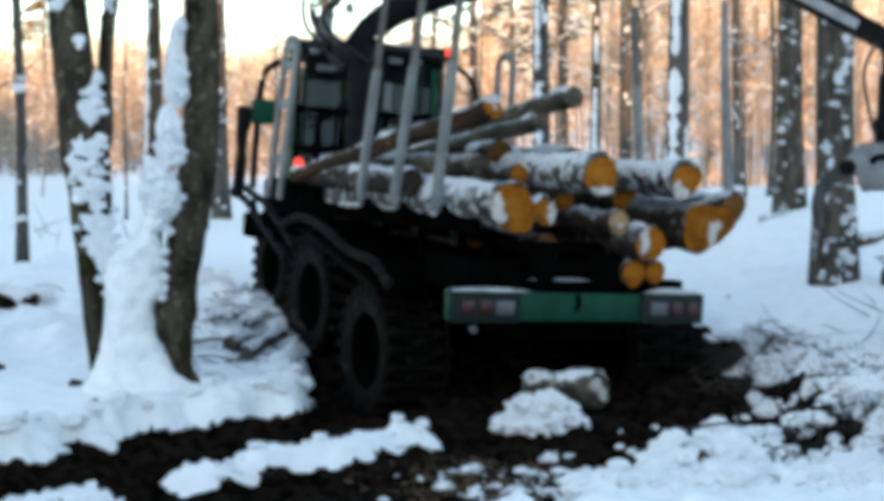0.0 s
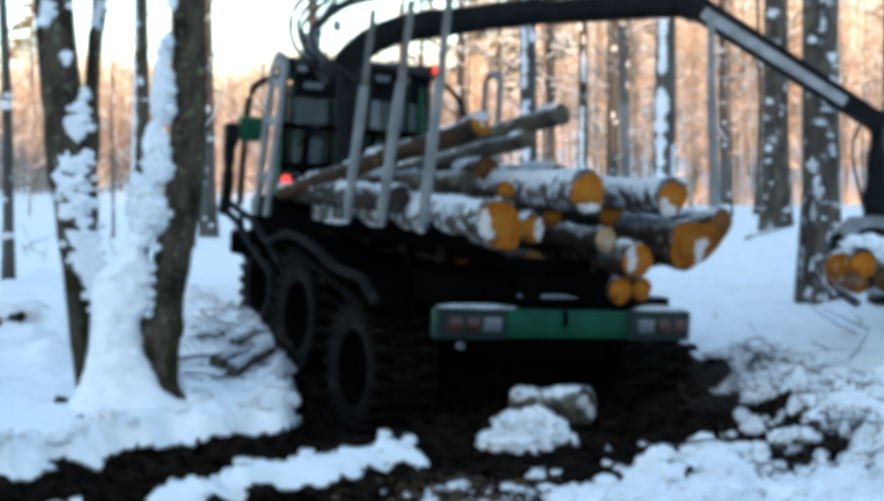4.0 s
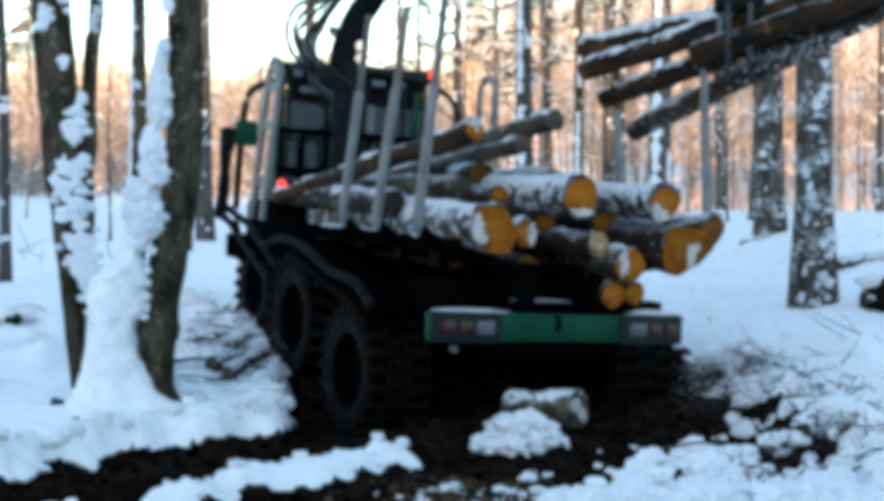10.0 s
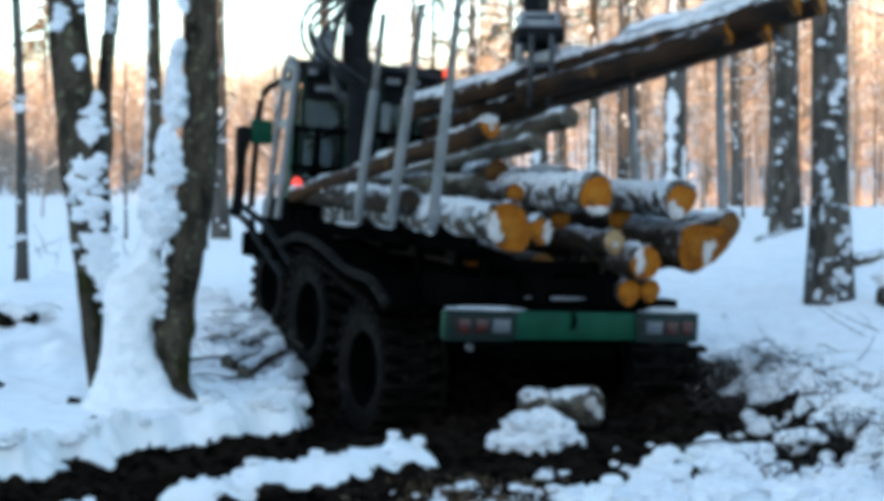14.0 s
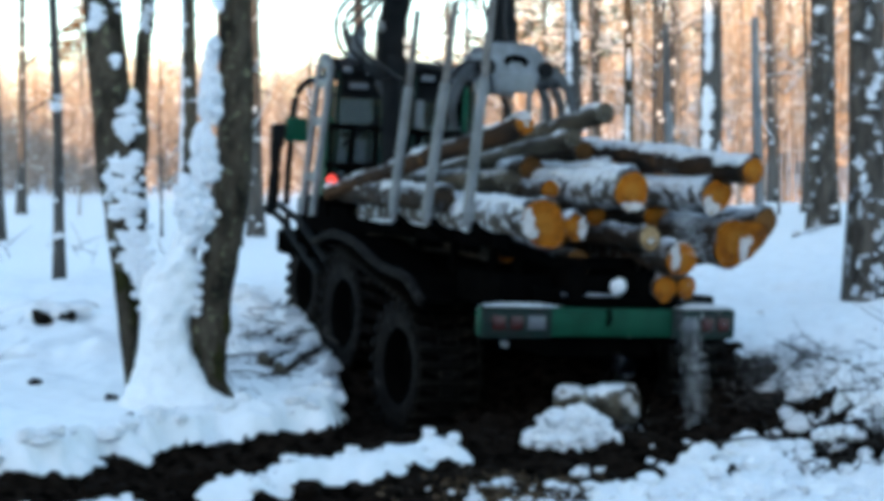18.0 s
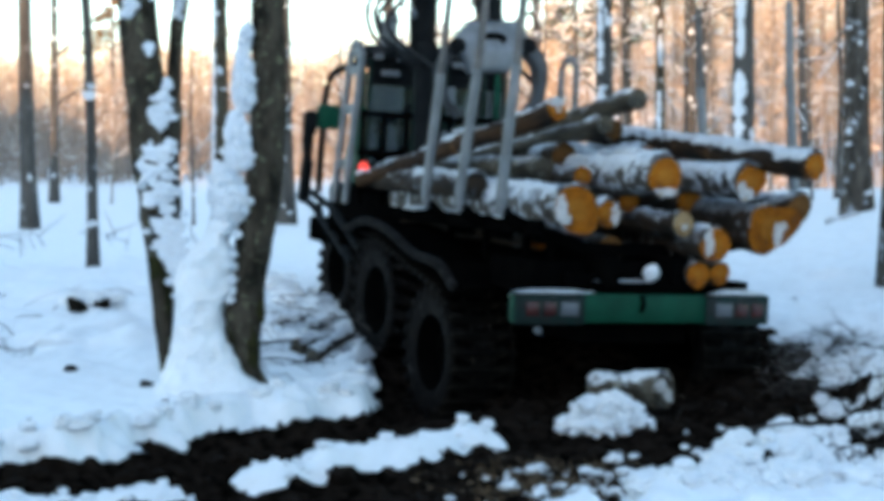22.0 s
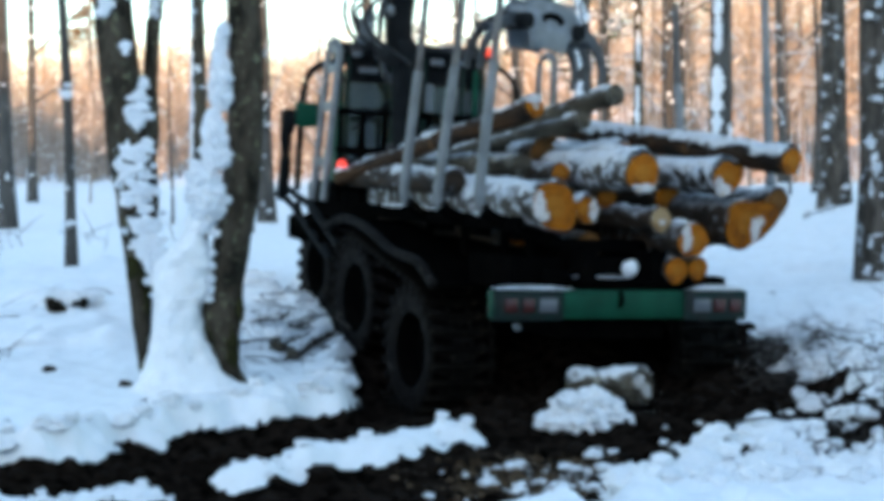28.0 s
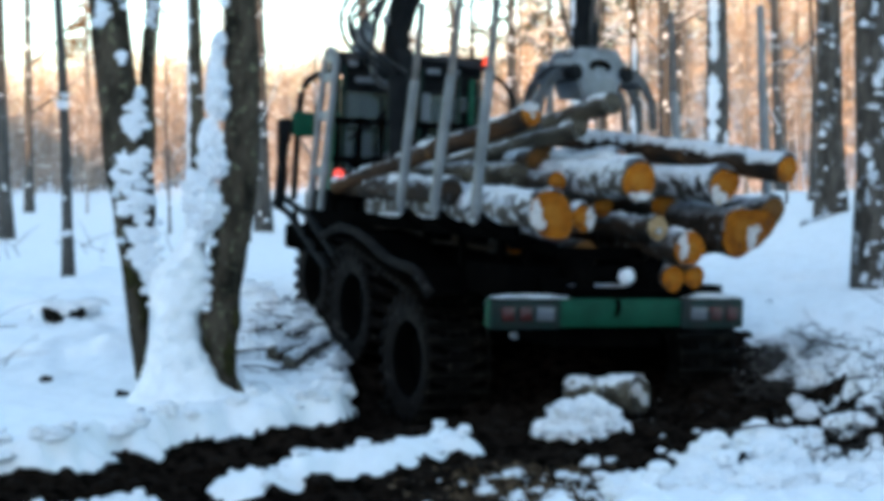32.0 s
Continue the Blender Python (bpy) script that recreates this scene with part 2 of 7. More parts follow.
def ringed(m, amount):
    """Growth rings round the log's axis."""
    nt = m.node_tree
    bs = nt.nodes["Principled BSDF"]
    old = bs.inputs["Base Color"].links[0].from_socket
    tc = nt.nodes.new("ShaderNodeTexCoord")
    wave = nt.nodes.new("ShaderNodeTexWave")
    wave.wave_type, wave.rings_direction = "RINGS", "Y"
    for key, v in (("Scale", 11.0), ("Distortion", 3.5), ("Detail", 3.0), ("Detail Scale", 2.5)):
        wave.inputs[key].default_value = v
    nt.links.new(tc.outputs["Object"], wave.inputs["Vector"])
    tone = nt.nodes.new("ShaderNodeMapRange")
    tone.inputs[3].default_value, tone.inputs[4].default_value = 1 - amount, 1.0 + 0.3 * amount
    nt.links.new(wave.outputs["Fac"], tone.inputs[0])
    mix = nt.nodes.new("ShaderNodeMixRGB")
    mix.blend_type = "MULTIPLY"
    mix.inputs[0].default_value = 1.0
    nt.links.new(old, mix.inputs[1])
    nt.links.new(tone.outputs[0], mix.inputs[2])
    nt.links.new(mix.outputs[0], bs.inputs["Base Color"])


for wood in (CUT, CORE, CUT_PALE, CUT_DULL):
    ringed(wood, 0.42)


def ground_material():
    """Snow and churned mud by the mesh's own mask."""
    m = material("snow_and_mud", (0.93, 0.945, 0.955), 0.65, scale=5.5, amount=0.06, fine=26, bump=0.4, dist=0.035)
    nt = m.node_tree
    bs = nt.nodes["Principled BSDF"]
    old = bs.inputs["Base Color"].links[0].from_socket
    at = nt.nodes.new("ShaderNodeAttribute")
    at.attribute_name = "mud"
    tc = nt.nodes.new("ShaderNodeTexCoord")
    n = nt.nodes.new("ShaderNodeTexNoise")
    n.inputs["Scale"].default_value, n.inputs["Detail"].default_value = 9, 7
    nt.links.new(tc.outputs["Object"], n.inputs["Vector"])
    add = nt.nodes.new("ShaderNodeMath")
    add.operation = "MULTIPLY_ADD"
    add.inputs[1].default_value, add.inputs[2].default_value = 0.5, -0.25
    nt.links.new(n.outputs[0], add.inputs[0])
    s = nt.nodes.new("ShaderNodeMath")
    nt.links.new(at.outputs["Fac"], s.inputs[0])
    nt.links.new(add.outputs[0], s.inputs[1])
    r = nt.nodes.new("ShaderNodeValToRGB")
    r.color_ramp.elements[0].position, r.color_ramp.elements[1].position = 0.44, 0.56
    nt.links.new(s.outputs[0], r.inputs[0])
    soil = nt.nodes.new("ShaderNodeValToRGB")
    soil.color_ramp.elements[0].position, soil.color_ramp.elements[1].position = 0.36, 0.68
    soil.color_ramp.elements[0].color, soil.color_ramp.elements[1].color = (0.0010, 0.0009, 0.0008, 1), (0.018, 0.0127, 0.0098, 1)
    nt.links.new(n.outputs[0], soil.inputs[0])
    mix = nt.nodes.new("ShaderNodeMixRGB")
    nt.links.new(r.outputs[0], mix.inputs[0])
    nt.links.new(old, mix.inputs[1])
    nt.links.new(soil.outputs[0], mix.inputs[2])
    nt.links.new(mix.outputs[0], bs.inputs["Base Color"])
    wet = nt.nodes.new("ShaderNodeMapRange")
    wet.inputs[3].default_value, wet.inputs[4].default_value = 0.3, 0.0
    nt.links.new(r.outputs[0], wet.inputs[0])
    nt.links.new(wet.outputs[0], bs.inputs["Specular IOR Level"])
    return m


# ---------------------------------------------------------------- mesh helpers
def empty(name, m=None, parent=None):
    ob = new(name)
    ob.empty_display_size = 0.2
    if parent:
        ob.parent = parent
    if m is not None:
        ob.matrix_basis = m
    return ob


def part(name, bm, mat, parent=None, label="", m=None, smooth=True):
    """Links a bmesh as one mesh object under a thing or part."""
    me = bpy.data.meshes.new(name)
    bm.to_mesh(me)
    bm.free()
    for mt in (mat if isinstance(mat, (list, tuple)) else [mat]):
        me.materials.append(mt)
    if smooth:
        me.polygons.foreach_set("use_smooth", [True] * len(me.polygons))
        me.set_sharp_from_angle(angle=radians(40))
    ob = new(name, me)
    if parent:
        ob.parent = parent
    if m is not None:
        ob.matrix_basis = m
    if label:
        tagged(ob, label)
    return ob


def twin(ob, m, parent=None):
    """Another object on the same mesh."""
    o = new(ob.name.split(".")[0], ob.data)
    o.parent = parent or ob.parent
    o.matrix_basis = m
    return o


def box(bm, c, s, m=None, bevel=0.012):
    g = bmesh.ops.create_cube(bm, size=1.0)
    vs = g["verts"]
    for v in vs:
        v.co = Vector((v.co.x * s[0] + c[0], v.co.y * s[1] + c[1], v.co.z * s[2] + c[2]))
        if m is not None:
            v.co = m @ v.co
    if bevel:
        es = list({e for v in vs for e in v.link_edges})
        bmesh.ops.bevel(bm, geom=es, offset=min(bevel, min(s) * 0.3), segments=2, affect="EDGES", profile=0.5)
    return bm


def frame_axes(d):
    d = Vector(d).normalized()
    up = Vector((0, 0, 1)) if abs(d.z) < 0.95 else Vector((1, 0, 0))
    a = d.cross(up).normalized()
    return a, a.cross(d).normalized()


def tube(bm, pts, radii, n=8, rough=0.0, seed=0.0, cap=True):
    """A tapered tube along points."""
    pts = [Vector(p) for p in pts]
    if not isinstance(radii, (list, tuple)):
        radii = [radii] * len(pts)
    rings = []
    for i, p in enumerate(pts):
        d = pts[min(i + 1, len(pts) - 1)] - pts[max(i - 1, 0)]
        a, b = frame_axes(d)
        ring = []
        for k in range(n):
            w = 2 * math.pi * k / n
            r = radii[i]
            if rough:
                r *= 1 + rough * noise.noise(Vector((math.cos(w) * 1.3 + seed, math.sin(w) * 1.3, i * 0.45 + seed * 3)))
            ring.append(bm.verts.new(p + (a * math.cos(w) + b * math.sin(w)) * r))
        rings.append(ring)
    for r0, r1 in zip(rings, rings[1:]):
        for k in range(n):
            bm.faces.new((r0[k], r0[(k + 1) % n], r1[(k + 1) % n], r1[k]))
    if cap:
        bm.faces.new(rings[0][::-1])
        bm.faces.new(rings[-1])
    return rings


def curve_points(pts, n):
    """A smooth line through points."""
    pts = [Vector(p) for p in pts]
    ext = [pts[0] * 2 - pts[1], *pts, pts[-1] * 2 - pts[-2]]
    out = []
    for i in range(len(pts) - 1):
        p0, p1, p2, p3 = ext[i:i + 4]
        for k in range(n):
            t = k / n
            out.append(0.5 * ((2 * p1) + (p2 - p0) * t + (2 * p0 - 5 * p1 + 4 * p2 - p3) * t * t + (3 * p1 - p0 - 3 * p2 + p3) * t ** 3))
    return out + [pts[-1]]


def lathe(bm, profile, n=24, axis="x"):
    """Turns (radius, offset) pairs round an axis."""
    rings = []
    for r, o in profile:
        ring = []
        for k in range(n):
            w = 2 * math.pi * k / n
            c, s = r * math.cos(w), r * math.sin(w)
            ring.append(bm.verts.new((o, c, s) if axis == "x" else (c, s, o)))
        rings.append(ring)
    for r0, r1 in zip(rings, rings[1:]):
        for k in range(n):
            bm.faces.new((r0[k], r0[(k + 1) % n], r1[(k + 1) % n], r1[k]))
    bmesh.ops.recalc_face_normals(bm, faces=bm.faces)
    return bm


def lump(bm, c, s, seed, sub=3, rough=0.35, freq=1.6, turn=None):
    """An uneven rounded clod."""
    g = bmesh.ops.create_icosphere(bm, subdivisions=sub, radius=1.0)
    for v in g["verts"]:
        p = v.co.copy()
        k = 1 + rough * noise.noise(p * freq + Vector((seed, seed * 2, -seed))) + rough * 0.5 * noise.noise(p * freq * 2.6 + Vector((seed, 0, seed)))
        q = Vector((p.x * s[0], p.y * s[1], p.z * s[2])) * k
        if turn is not None:
            q = turn @ q
        v.co = q + Vector(c)
    return bm


def plaster(bm, stations, y0, depth, seed, n=22, sub=4, rough=0.22, clump=0.03):
    """Snow packed on something: a lofted body from (height, left, right) stations, ragged at its edges."""
    line = curve_points([Vector((z, (a + b) / 2, (b - a) / 2)) for z, a, b in stations], sub)
    rings = []
    for i, p in enumerate(line):
        z, c, w = p
        ring = []
        for k in range(n):
            a = 2 * math.pi * k / n
            q = Vector((math.cos(a) * 1.2, math.sin(a) * 1.2, z * 5 + seed))
            k1 = 1 + rough * noise.noise(q * 1.3) + rough * 1.3 * noise.noise(Vector((math.cos(a) * 2.4, math.sin(a) * 2.4, z * 8 + seed))) + rough * 0.4 * noise.noise(Vector((math.cos(a) * 4.5, math.sin(a) * 4.5, z * 15 + seed)))
            lumpy = clump * min(1, max(w, 0.01) * 9) * (noise.noise(Vector((c * 9 + math.cos(a) * w * 16, math.sin(a) * 2.2, z * 15 + seed))) + 0.7 * noise.noise(Vector((math.cos(a) * w * 34, math.sin(a) * 4, z * 31 + seed))))
            ring.append(bm.verts.new((c + math.cos(a) * (max(w, 0.012) * k1 + lumpy), y0 + math.sin(a) * lumpy + math.sin(a) * depth * k1 * min(1, max(w, 0.01) * 6), z + 0.02 * noise.noise(q * 2.2))))
        rings.append(ring)
    for r0, r1 in zip(rings, rings[1:]):
        for k in range(n):
            bm.faces.new((r0[k], r0[(k + 1) % n], r1[(k + 1) % n], r1[k]))
    bm.faces.new(rings[0][::-1])
    bm.faces.new(rings[-1])
    bmesh.ops.recalc_face_normals(bm, faces=bm.faces)
    return bm


def clotted(bm, stations, y0, depth, seed):
    """Snow thrown against bark: flat clots run together, thinning out into crumbs at the edges."""
    rnd = random.Random(int(seed * 10))
    line = curve_points([Vector((z, (a + b) / 2, (b - a) / 2)) for z, a, b in stations], 4)
    for _ in range(int(14 + 620 * sum(abs(q.x - p.x) * p.z for p, q in zip(line, line[1:])) * 1.9)):
        z, c, w = rnd.choice(line)
        u = rnd.uniform(-1.12, 1.12)
        edge = abs(u) ** 2.5
        r = (0.045 - 0.026 * min(1, edge)) * rnd.uniform(0.6, 1.35) * min(1.0, 0.45 + w * 5)
        if noise.noise(Vector((c + u * w, z, seed)) * 9) < -0.22:
            continue
        lump(bm, (c + u * w * 0.92, y0 + depth * (0.9 * u * u - 0.35) + rnd.uniform(-0.010, 0.010), z + rnd.uniform(-0.02, 0.02)), (r * rnd.uniform(0.8, 1.5), depth * (0.55 - 0.25 * min(1, edge)), r * rnd.uniform(0.7, 1.2)), seed + rnd.random() * 50, 2, 0.6, 2.2)
    return bm


# ---------------------------------------------------------------- ground
MUD_AREAS = [  # rut that comes out from under the machine, the pit behind it, the far rut
    [(-4.6, 9.2), (-3.15, 10.0), (-2.75, 10.8), (-2.3, 11.4), (-1.62, 12.05), (-1.5, 13.0), (-1.85, 15.2), (-2.6, 18.5), (-1.5, 19.5), (1.2, 18.6), (2.85, 16.4), (2.85, 13.6), (2.65, 12.4), (2.4, 11.4), (2.15, 10.05), (1.75, 9.75), (1.28, 8.92), (0.88, 8.38), (0.6, 7.6), (-0.6, 7.2), (-4.6, 6.8)],
    [(2.3, 15.4), (2.9, 15.3), (3.1, 14.4), (2.8, 13.4), (3.05, 12.6), (2.7, 11.9), (2.95, 11.2), (2.55, 10.6), (2.2, 10.3), (1.9, 10.0), (1.5, 10.0), (1.9, 12.2)],
    [(1.85, 10.2), (2.3, 10.3), (2.45, 9.95), (2.75, 9.95), (2.72, 9.3), (2.45, 8.75), (1.9, 8.7), (2.0, 9.3), (2.05, 9.75)],
    [(2.2, 11.5), (2.7, 11.6), (2.9, 11.0), (2.75, 10.6), (2.4, 10.9)],
    [(1.15, 8.95), (1.6, 9.1), (1.72, 8.7), (1.3, 8.5)],
    [(2.95, 10.3), (3.4, 10.5), (3.45, 10.0), (3.05, 9.85)],
    [(3.15, 12.1), (3.6, 12.2), (3.65, 11.5), (3.2, 11.4)],
    [(2.2, 12.4), (2.85, 12.4), (2.9, 11.4), (2.78, 10.6), (2.66, 9.8), (2.3, 9.8), (2.02, 10.2), (2.15, 11.2)]]
BERM = [(-1.8, 9.4), (-1.6, 9.52), (-1.3, 9.86), (-0.93, 10.12), (-0.57, 10.6), (-0.33, 10.74)]
SPOIL = [(3.05, 11.9), (2.95, 11.0), (2.9, 10.3), (2.85, 9.6), (2.95, 8.9)]
LOW_BERM = [(-3.5, 8.55), (-3.0, 8.76), (-2.5, 8.9), (-2.3, 8.86)]


def inside(poly, x, y):
    hit, d = False, 1e9
    for (x0, y0), (x1, y1) in zip(poly, poly[1:] + poly[:1]):
        if (y0 > y) != (y1 > y) and x < (x1 - x0) * (y - y0) / (y1 - y0) + x0:
            hit = not hit
        ex, ey = x1 - x0, y1 - y0
        t = max(0, min(1, ((x - x0) * ex + (y - y0) * ey) / (ex * ex + ey * ey)))
        d = min(d, math.hypot(x - x0 - t * ex, y - y0 - t * ey))
    return d if hit else -d


def line_distance(line, x, y):
    d = 1e9
    for (x0, y0), (x1, y1) in zip(line, line[1:]):
        ex, ey = x1 - x0, y1 - y0
        t = max(0, min(1, ((x - x0) * ex + (y - y0) * ey) / (ex * ex + ey * ey)))
        d = min(d, math.hypot(x - x0 - t * ex, y - y0 - t * ey))
    return d


def smooth(a, b, v):
    t = max(0.0, min(1.0, (v - a) / (b - a)))
    return t * t * (3 - 2 * t)


def fbm(x, y, f, seed=0.0):
    return noise.noise(Vector((x * f, y * f, seed))) + 0.5 * noise.noise(Vector((x * f * 2.1, y * f * 2.1, seed + 5))) + 0.25 * noise.noise(Vector((x * f * 4.3, y * f * 4.3, seed + 9)))


def base_height(x, y):
    """The lie of the land: a gentle rise ahead, a bank to the right, an unseen ridge added behind to block the sun."""
    z = 0.36 + 0.5 * smooth(12, 24, y) + 0.25 * smooth(24, 42, y) + 0.85 * smooth(42, 110, y)
    z += 0.72 * smooth(2.6, 6.5, x - 0.06 * (y - 18)) * smooth(14, 27, y) * (1 - smooth(40, 70, y))
    z += 0.12 * smooth(2.4, 4.5, x) * smooth(8, 11, y)
    z += 1.1 * smooth(40, 64, y) * smooth(0.0, -6.0, x)
    z += (10.0 + 10.5 * smooth(-0.06, 0.12, x / max(y, 20))) * smooth(62, 200, y) ** 1.15
    z += (15.5 + 9.5 * smooth(-40, -68, x)) * smooth(-8, -42, y)
    z += (0.05 * fbm(x, y, 0.35) + 0.025 * fbm(x, y, 1.3, 4)) * smooth(-14, -2, y)
    return z


def ground_at(x, y):
    z, mud = base_height(x, y), 0.0
    if 6.5 < y < 24 and -12 < x < 10:
        z += (0.022 + 0.045 * smooth(12.6, 14.0, y)) * fbm(x, y, 1.7, 41) + 0.014 * fbm(x, y, 5.0, 43) + (0.10 + 0.12 * smooth(-2.6, -4.0, x)) * max(0.0, fbm(x, y, 0.9, 45)) * smooth(12.5, 14.5, y)
    if -6 < x < 5 and 6.5 < y < 21:
        patch = smooth(0.06, 0.15, max(inside(p, x, y) for p in MUD_AREAS[2:]) + 0.10 * fbm(x, y, 3.2, 2) + 0.07 * fbm(x, y, 8, 7))
        d = max(inside(p, x, y) for p in MUD_AREAS[:2]) + 0.20 * fbm(x, y, 2.2, 2) + 0.07 * fbm(x, y, 8, 7)
        b = line_distance(BERM, x, y) + 0.07 * fbm(x, y, 3.1, 3)
        mud = smooth(0.08, 0.18, d)
        z += (-(0.29 - 0.10 * smooth(1.4, 2.2, x)) * smooth(-0.06, 0.22, d)) * (1 - 0.75 * smooth(13.8, 15.6, y)) + mud * (0.05 * fbm(x, y, 2.6, 8) + 0.05 * fbm(x, y, 7, 1))
        z += (1 - mud) * 0.07 * smooth(-0.5, -0.05, d) * (0.6 + fbm(x, y, 5, 6))
        z -= 0.26 * smooth(0.85, 0.25, math.hypot(x + 1.0, (y - 13.5) * 0.6)) * mud
        z += 0.17 * smooth(0.55, 0.0, line_distance(SPOIL, x, y) + 0.12 * fbm(x, y, 2.0, 61)) * (1 - mud)
        z -= 0.16 * smooth(0.32, 0.0, math.hypot((x - 3.12) * 0.8, y - 9.75) + 0.08 * fbm(x, y, 3, 63))
        z -= 0.09 * smooth(0.55, 0.1, math.hypot((x - 2.1) * 1.1, (y - 10.05) * 0.8))
        ridge = smooth(0.255, 0.06, b)
        z += ridge * (0.13 + 0.05 * smooth(-1.9, -1.2, x) + 0.04 * fbm(x, y, 3.2, 31) + 0.018 * fbm(x, y, 7, 33))
        mud *= 1 - smooth(0.225, 0.145, b + 0.05 * fbm(x, y, 6, 12))
        low = line_distance(LOW_BERM, x, y) + 0.14 * fbm(x, y, 3.4, 53)
        z += smooth(0.26, 0.08, low) * (0.07 + 0.03 * fbm(x, y, 5, 57))
        mud *= 1 - smooth(0.2, 0.1, low + 0.06 * fbm(x, y, 7, 59))
        mud = max(mud, patch)
        # churned clods thrown up on the near side of the pit
        c = smooth(0.2, 1.2, x) * smooth(13.4, 10.6, y) * (1 - mud)
        z += c * (0.08 * max(0.0, fbm(x, y, 2.6, 15)) + 0.06 * max(0.0, fbm(x, y, 6.0, 18)) - 0.07 * max(0.0, fbm(x, y, 3.6, 25)))
    return z, mud


def graded(stops):
    out = []
    for (a, b, s) in stops:
        n = max(1, round((b - a) / s))
        out += [a + (b - a) * i / n for i in range(n)]
    return out + [stops[-1][1]]


def build_ground():
    xs = graded([(-260, -60, 12), (-60, -16, 3.5), (-16, -9, 0.5), (-9, -5.5, 0.14), (-5.5, 5.2, 0.042), (5.2, 8.5, 0.14), (8.5, 16, 0.5), (16, 60, 3.5), (60, 260, 12)])
    ys = graded([(-200, -50, 12), (-50, -2, 3), (-2, 7.4, 0.5), (7.4, 10.6, 0.032), (10.6, 13.6, 0.05), (13.6, 20, 0.12), (20, 25, 0.2), (25, 46, 0.8), (46, 120, 4), (120, 420, 20)])
    verts, mask = [], []
    for y in ys:
        for x in xs:
            z, mud = ground_at(x, y)
            verts.append((x, y, z))
            mask.append(mud)
    nx = len(xs)
    faces = [(j * nx + i, j * nx + i + 1, (j + 1) * nx + i + 1, (j + 1) * nx + i) for j in range(len(ys) - 1) for i in range(nx - 1)]
    me = bpy.data.meshes.new("ground")
    me.from_pydata(verts, [], faces)
    me.attributes.new("mud", "FLOAT", "POINT").data.foreach_set("value", mask)
    me.polygons.foreach_set("use_smooth", [True] * len(faces))
    me.materials.append(ground_material())
    tagged(new("ground", me), "snow-covered forest floor with dark churned mud ruts", "ground", kind="structure")


build_ground()


# ---------------------------------------------------------------- trees
def on_trunk(line, radii, h, ang):
    k = h * (len(line) - 1)
    j = min(int(k), len(line) - 2)
    p = line[j].lerp(line[j + 1], k - j)
    r = radii[j] + (radii[j + 1] - radii[j]) * (k - j)
    a = radians(ang)
    return p, r, a, Vector((math.cos(a), math.sin(a), 0))


def snow_strip(bm, line, radii, h0, h1, ang, half, seed):
    """A long ragged stripe of blown snow on one side of a trunk."""
    n, m = 64, 9
    rings = []
    for i in range(n + 1):
        f = h0 + (h1 - h0) * i / n
        p, r, a, out = on_trunk(line, radii, f, ang)
        w = half * max(0.04, 0.72 + 0.75 * noise.noise(Vector((seed, i * 0.33, 0))) + 0.65 * noise.noise(Vector((seed, i * 0.9, 5)))) * min(1, i / 2, (n - i) / 2)
        mid = a + 0.18 * noise.noise(Vector((seed + 3, i * 0.3, 1)))
        ring = []
        for k in range(m):
            u = k / (m - 1) * 2 - 1
            b = mid + radians(max(w, 3)) * u
            th = (0.012 + r * 0.16 * (1 - u * u)) * (1 + 0.5 * noise.noise(Vector((u * 2, i * 0.5, seed))))
            ring.append(bm.verts.new(p + Vector((math.cos(b), math.sin(b), 0)) * (r * 0.98 + (th if 0 < k < m - 1 else -0.02))))
        rings.append(ring)
    for r0, r1 in zip(rings, rings[1:]):
        for k in range(m - 1):
            bm.faces.new((r0[k], r0[k + 1], r1[k + 1], r1[k]))
    bmesh.ops.recalc_face_normals(bm, faces=bm.faces)


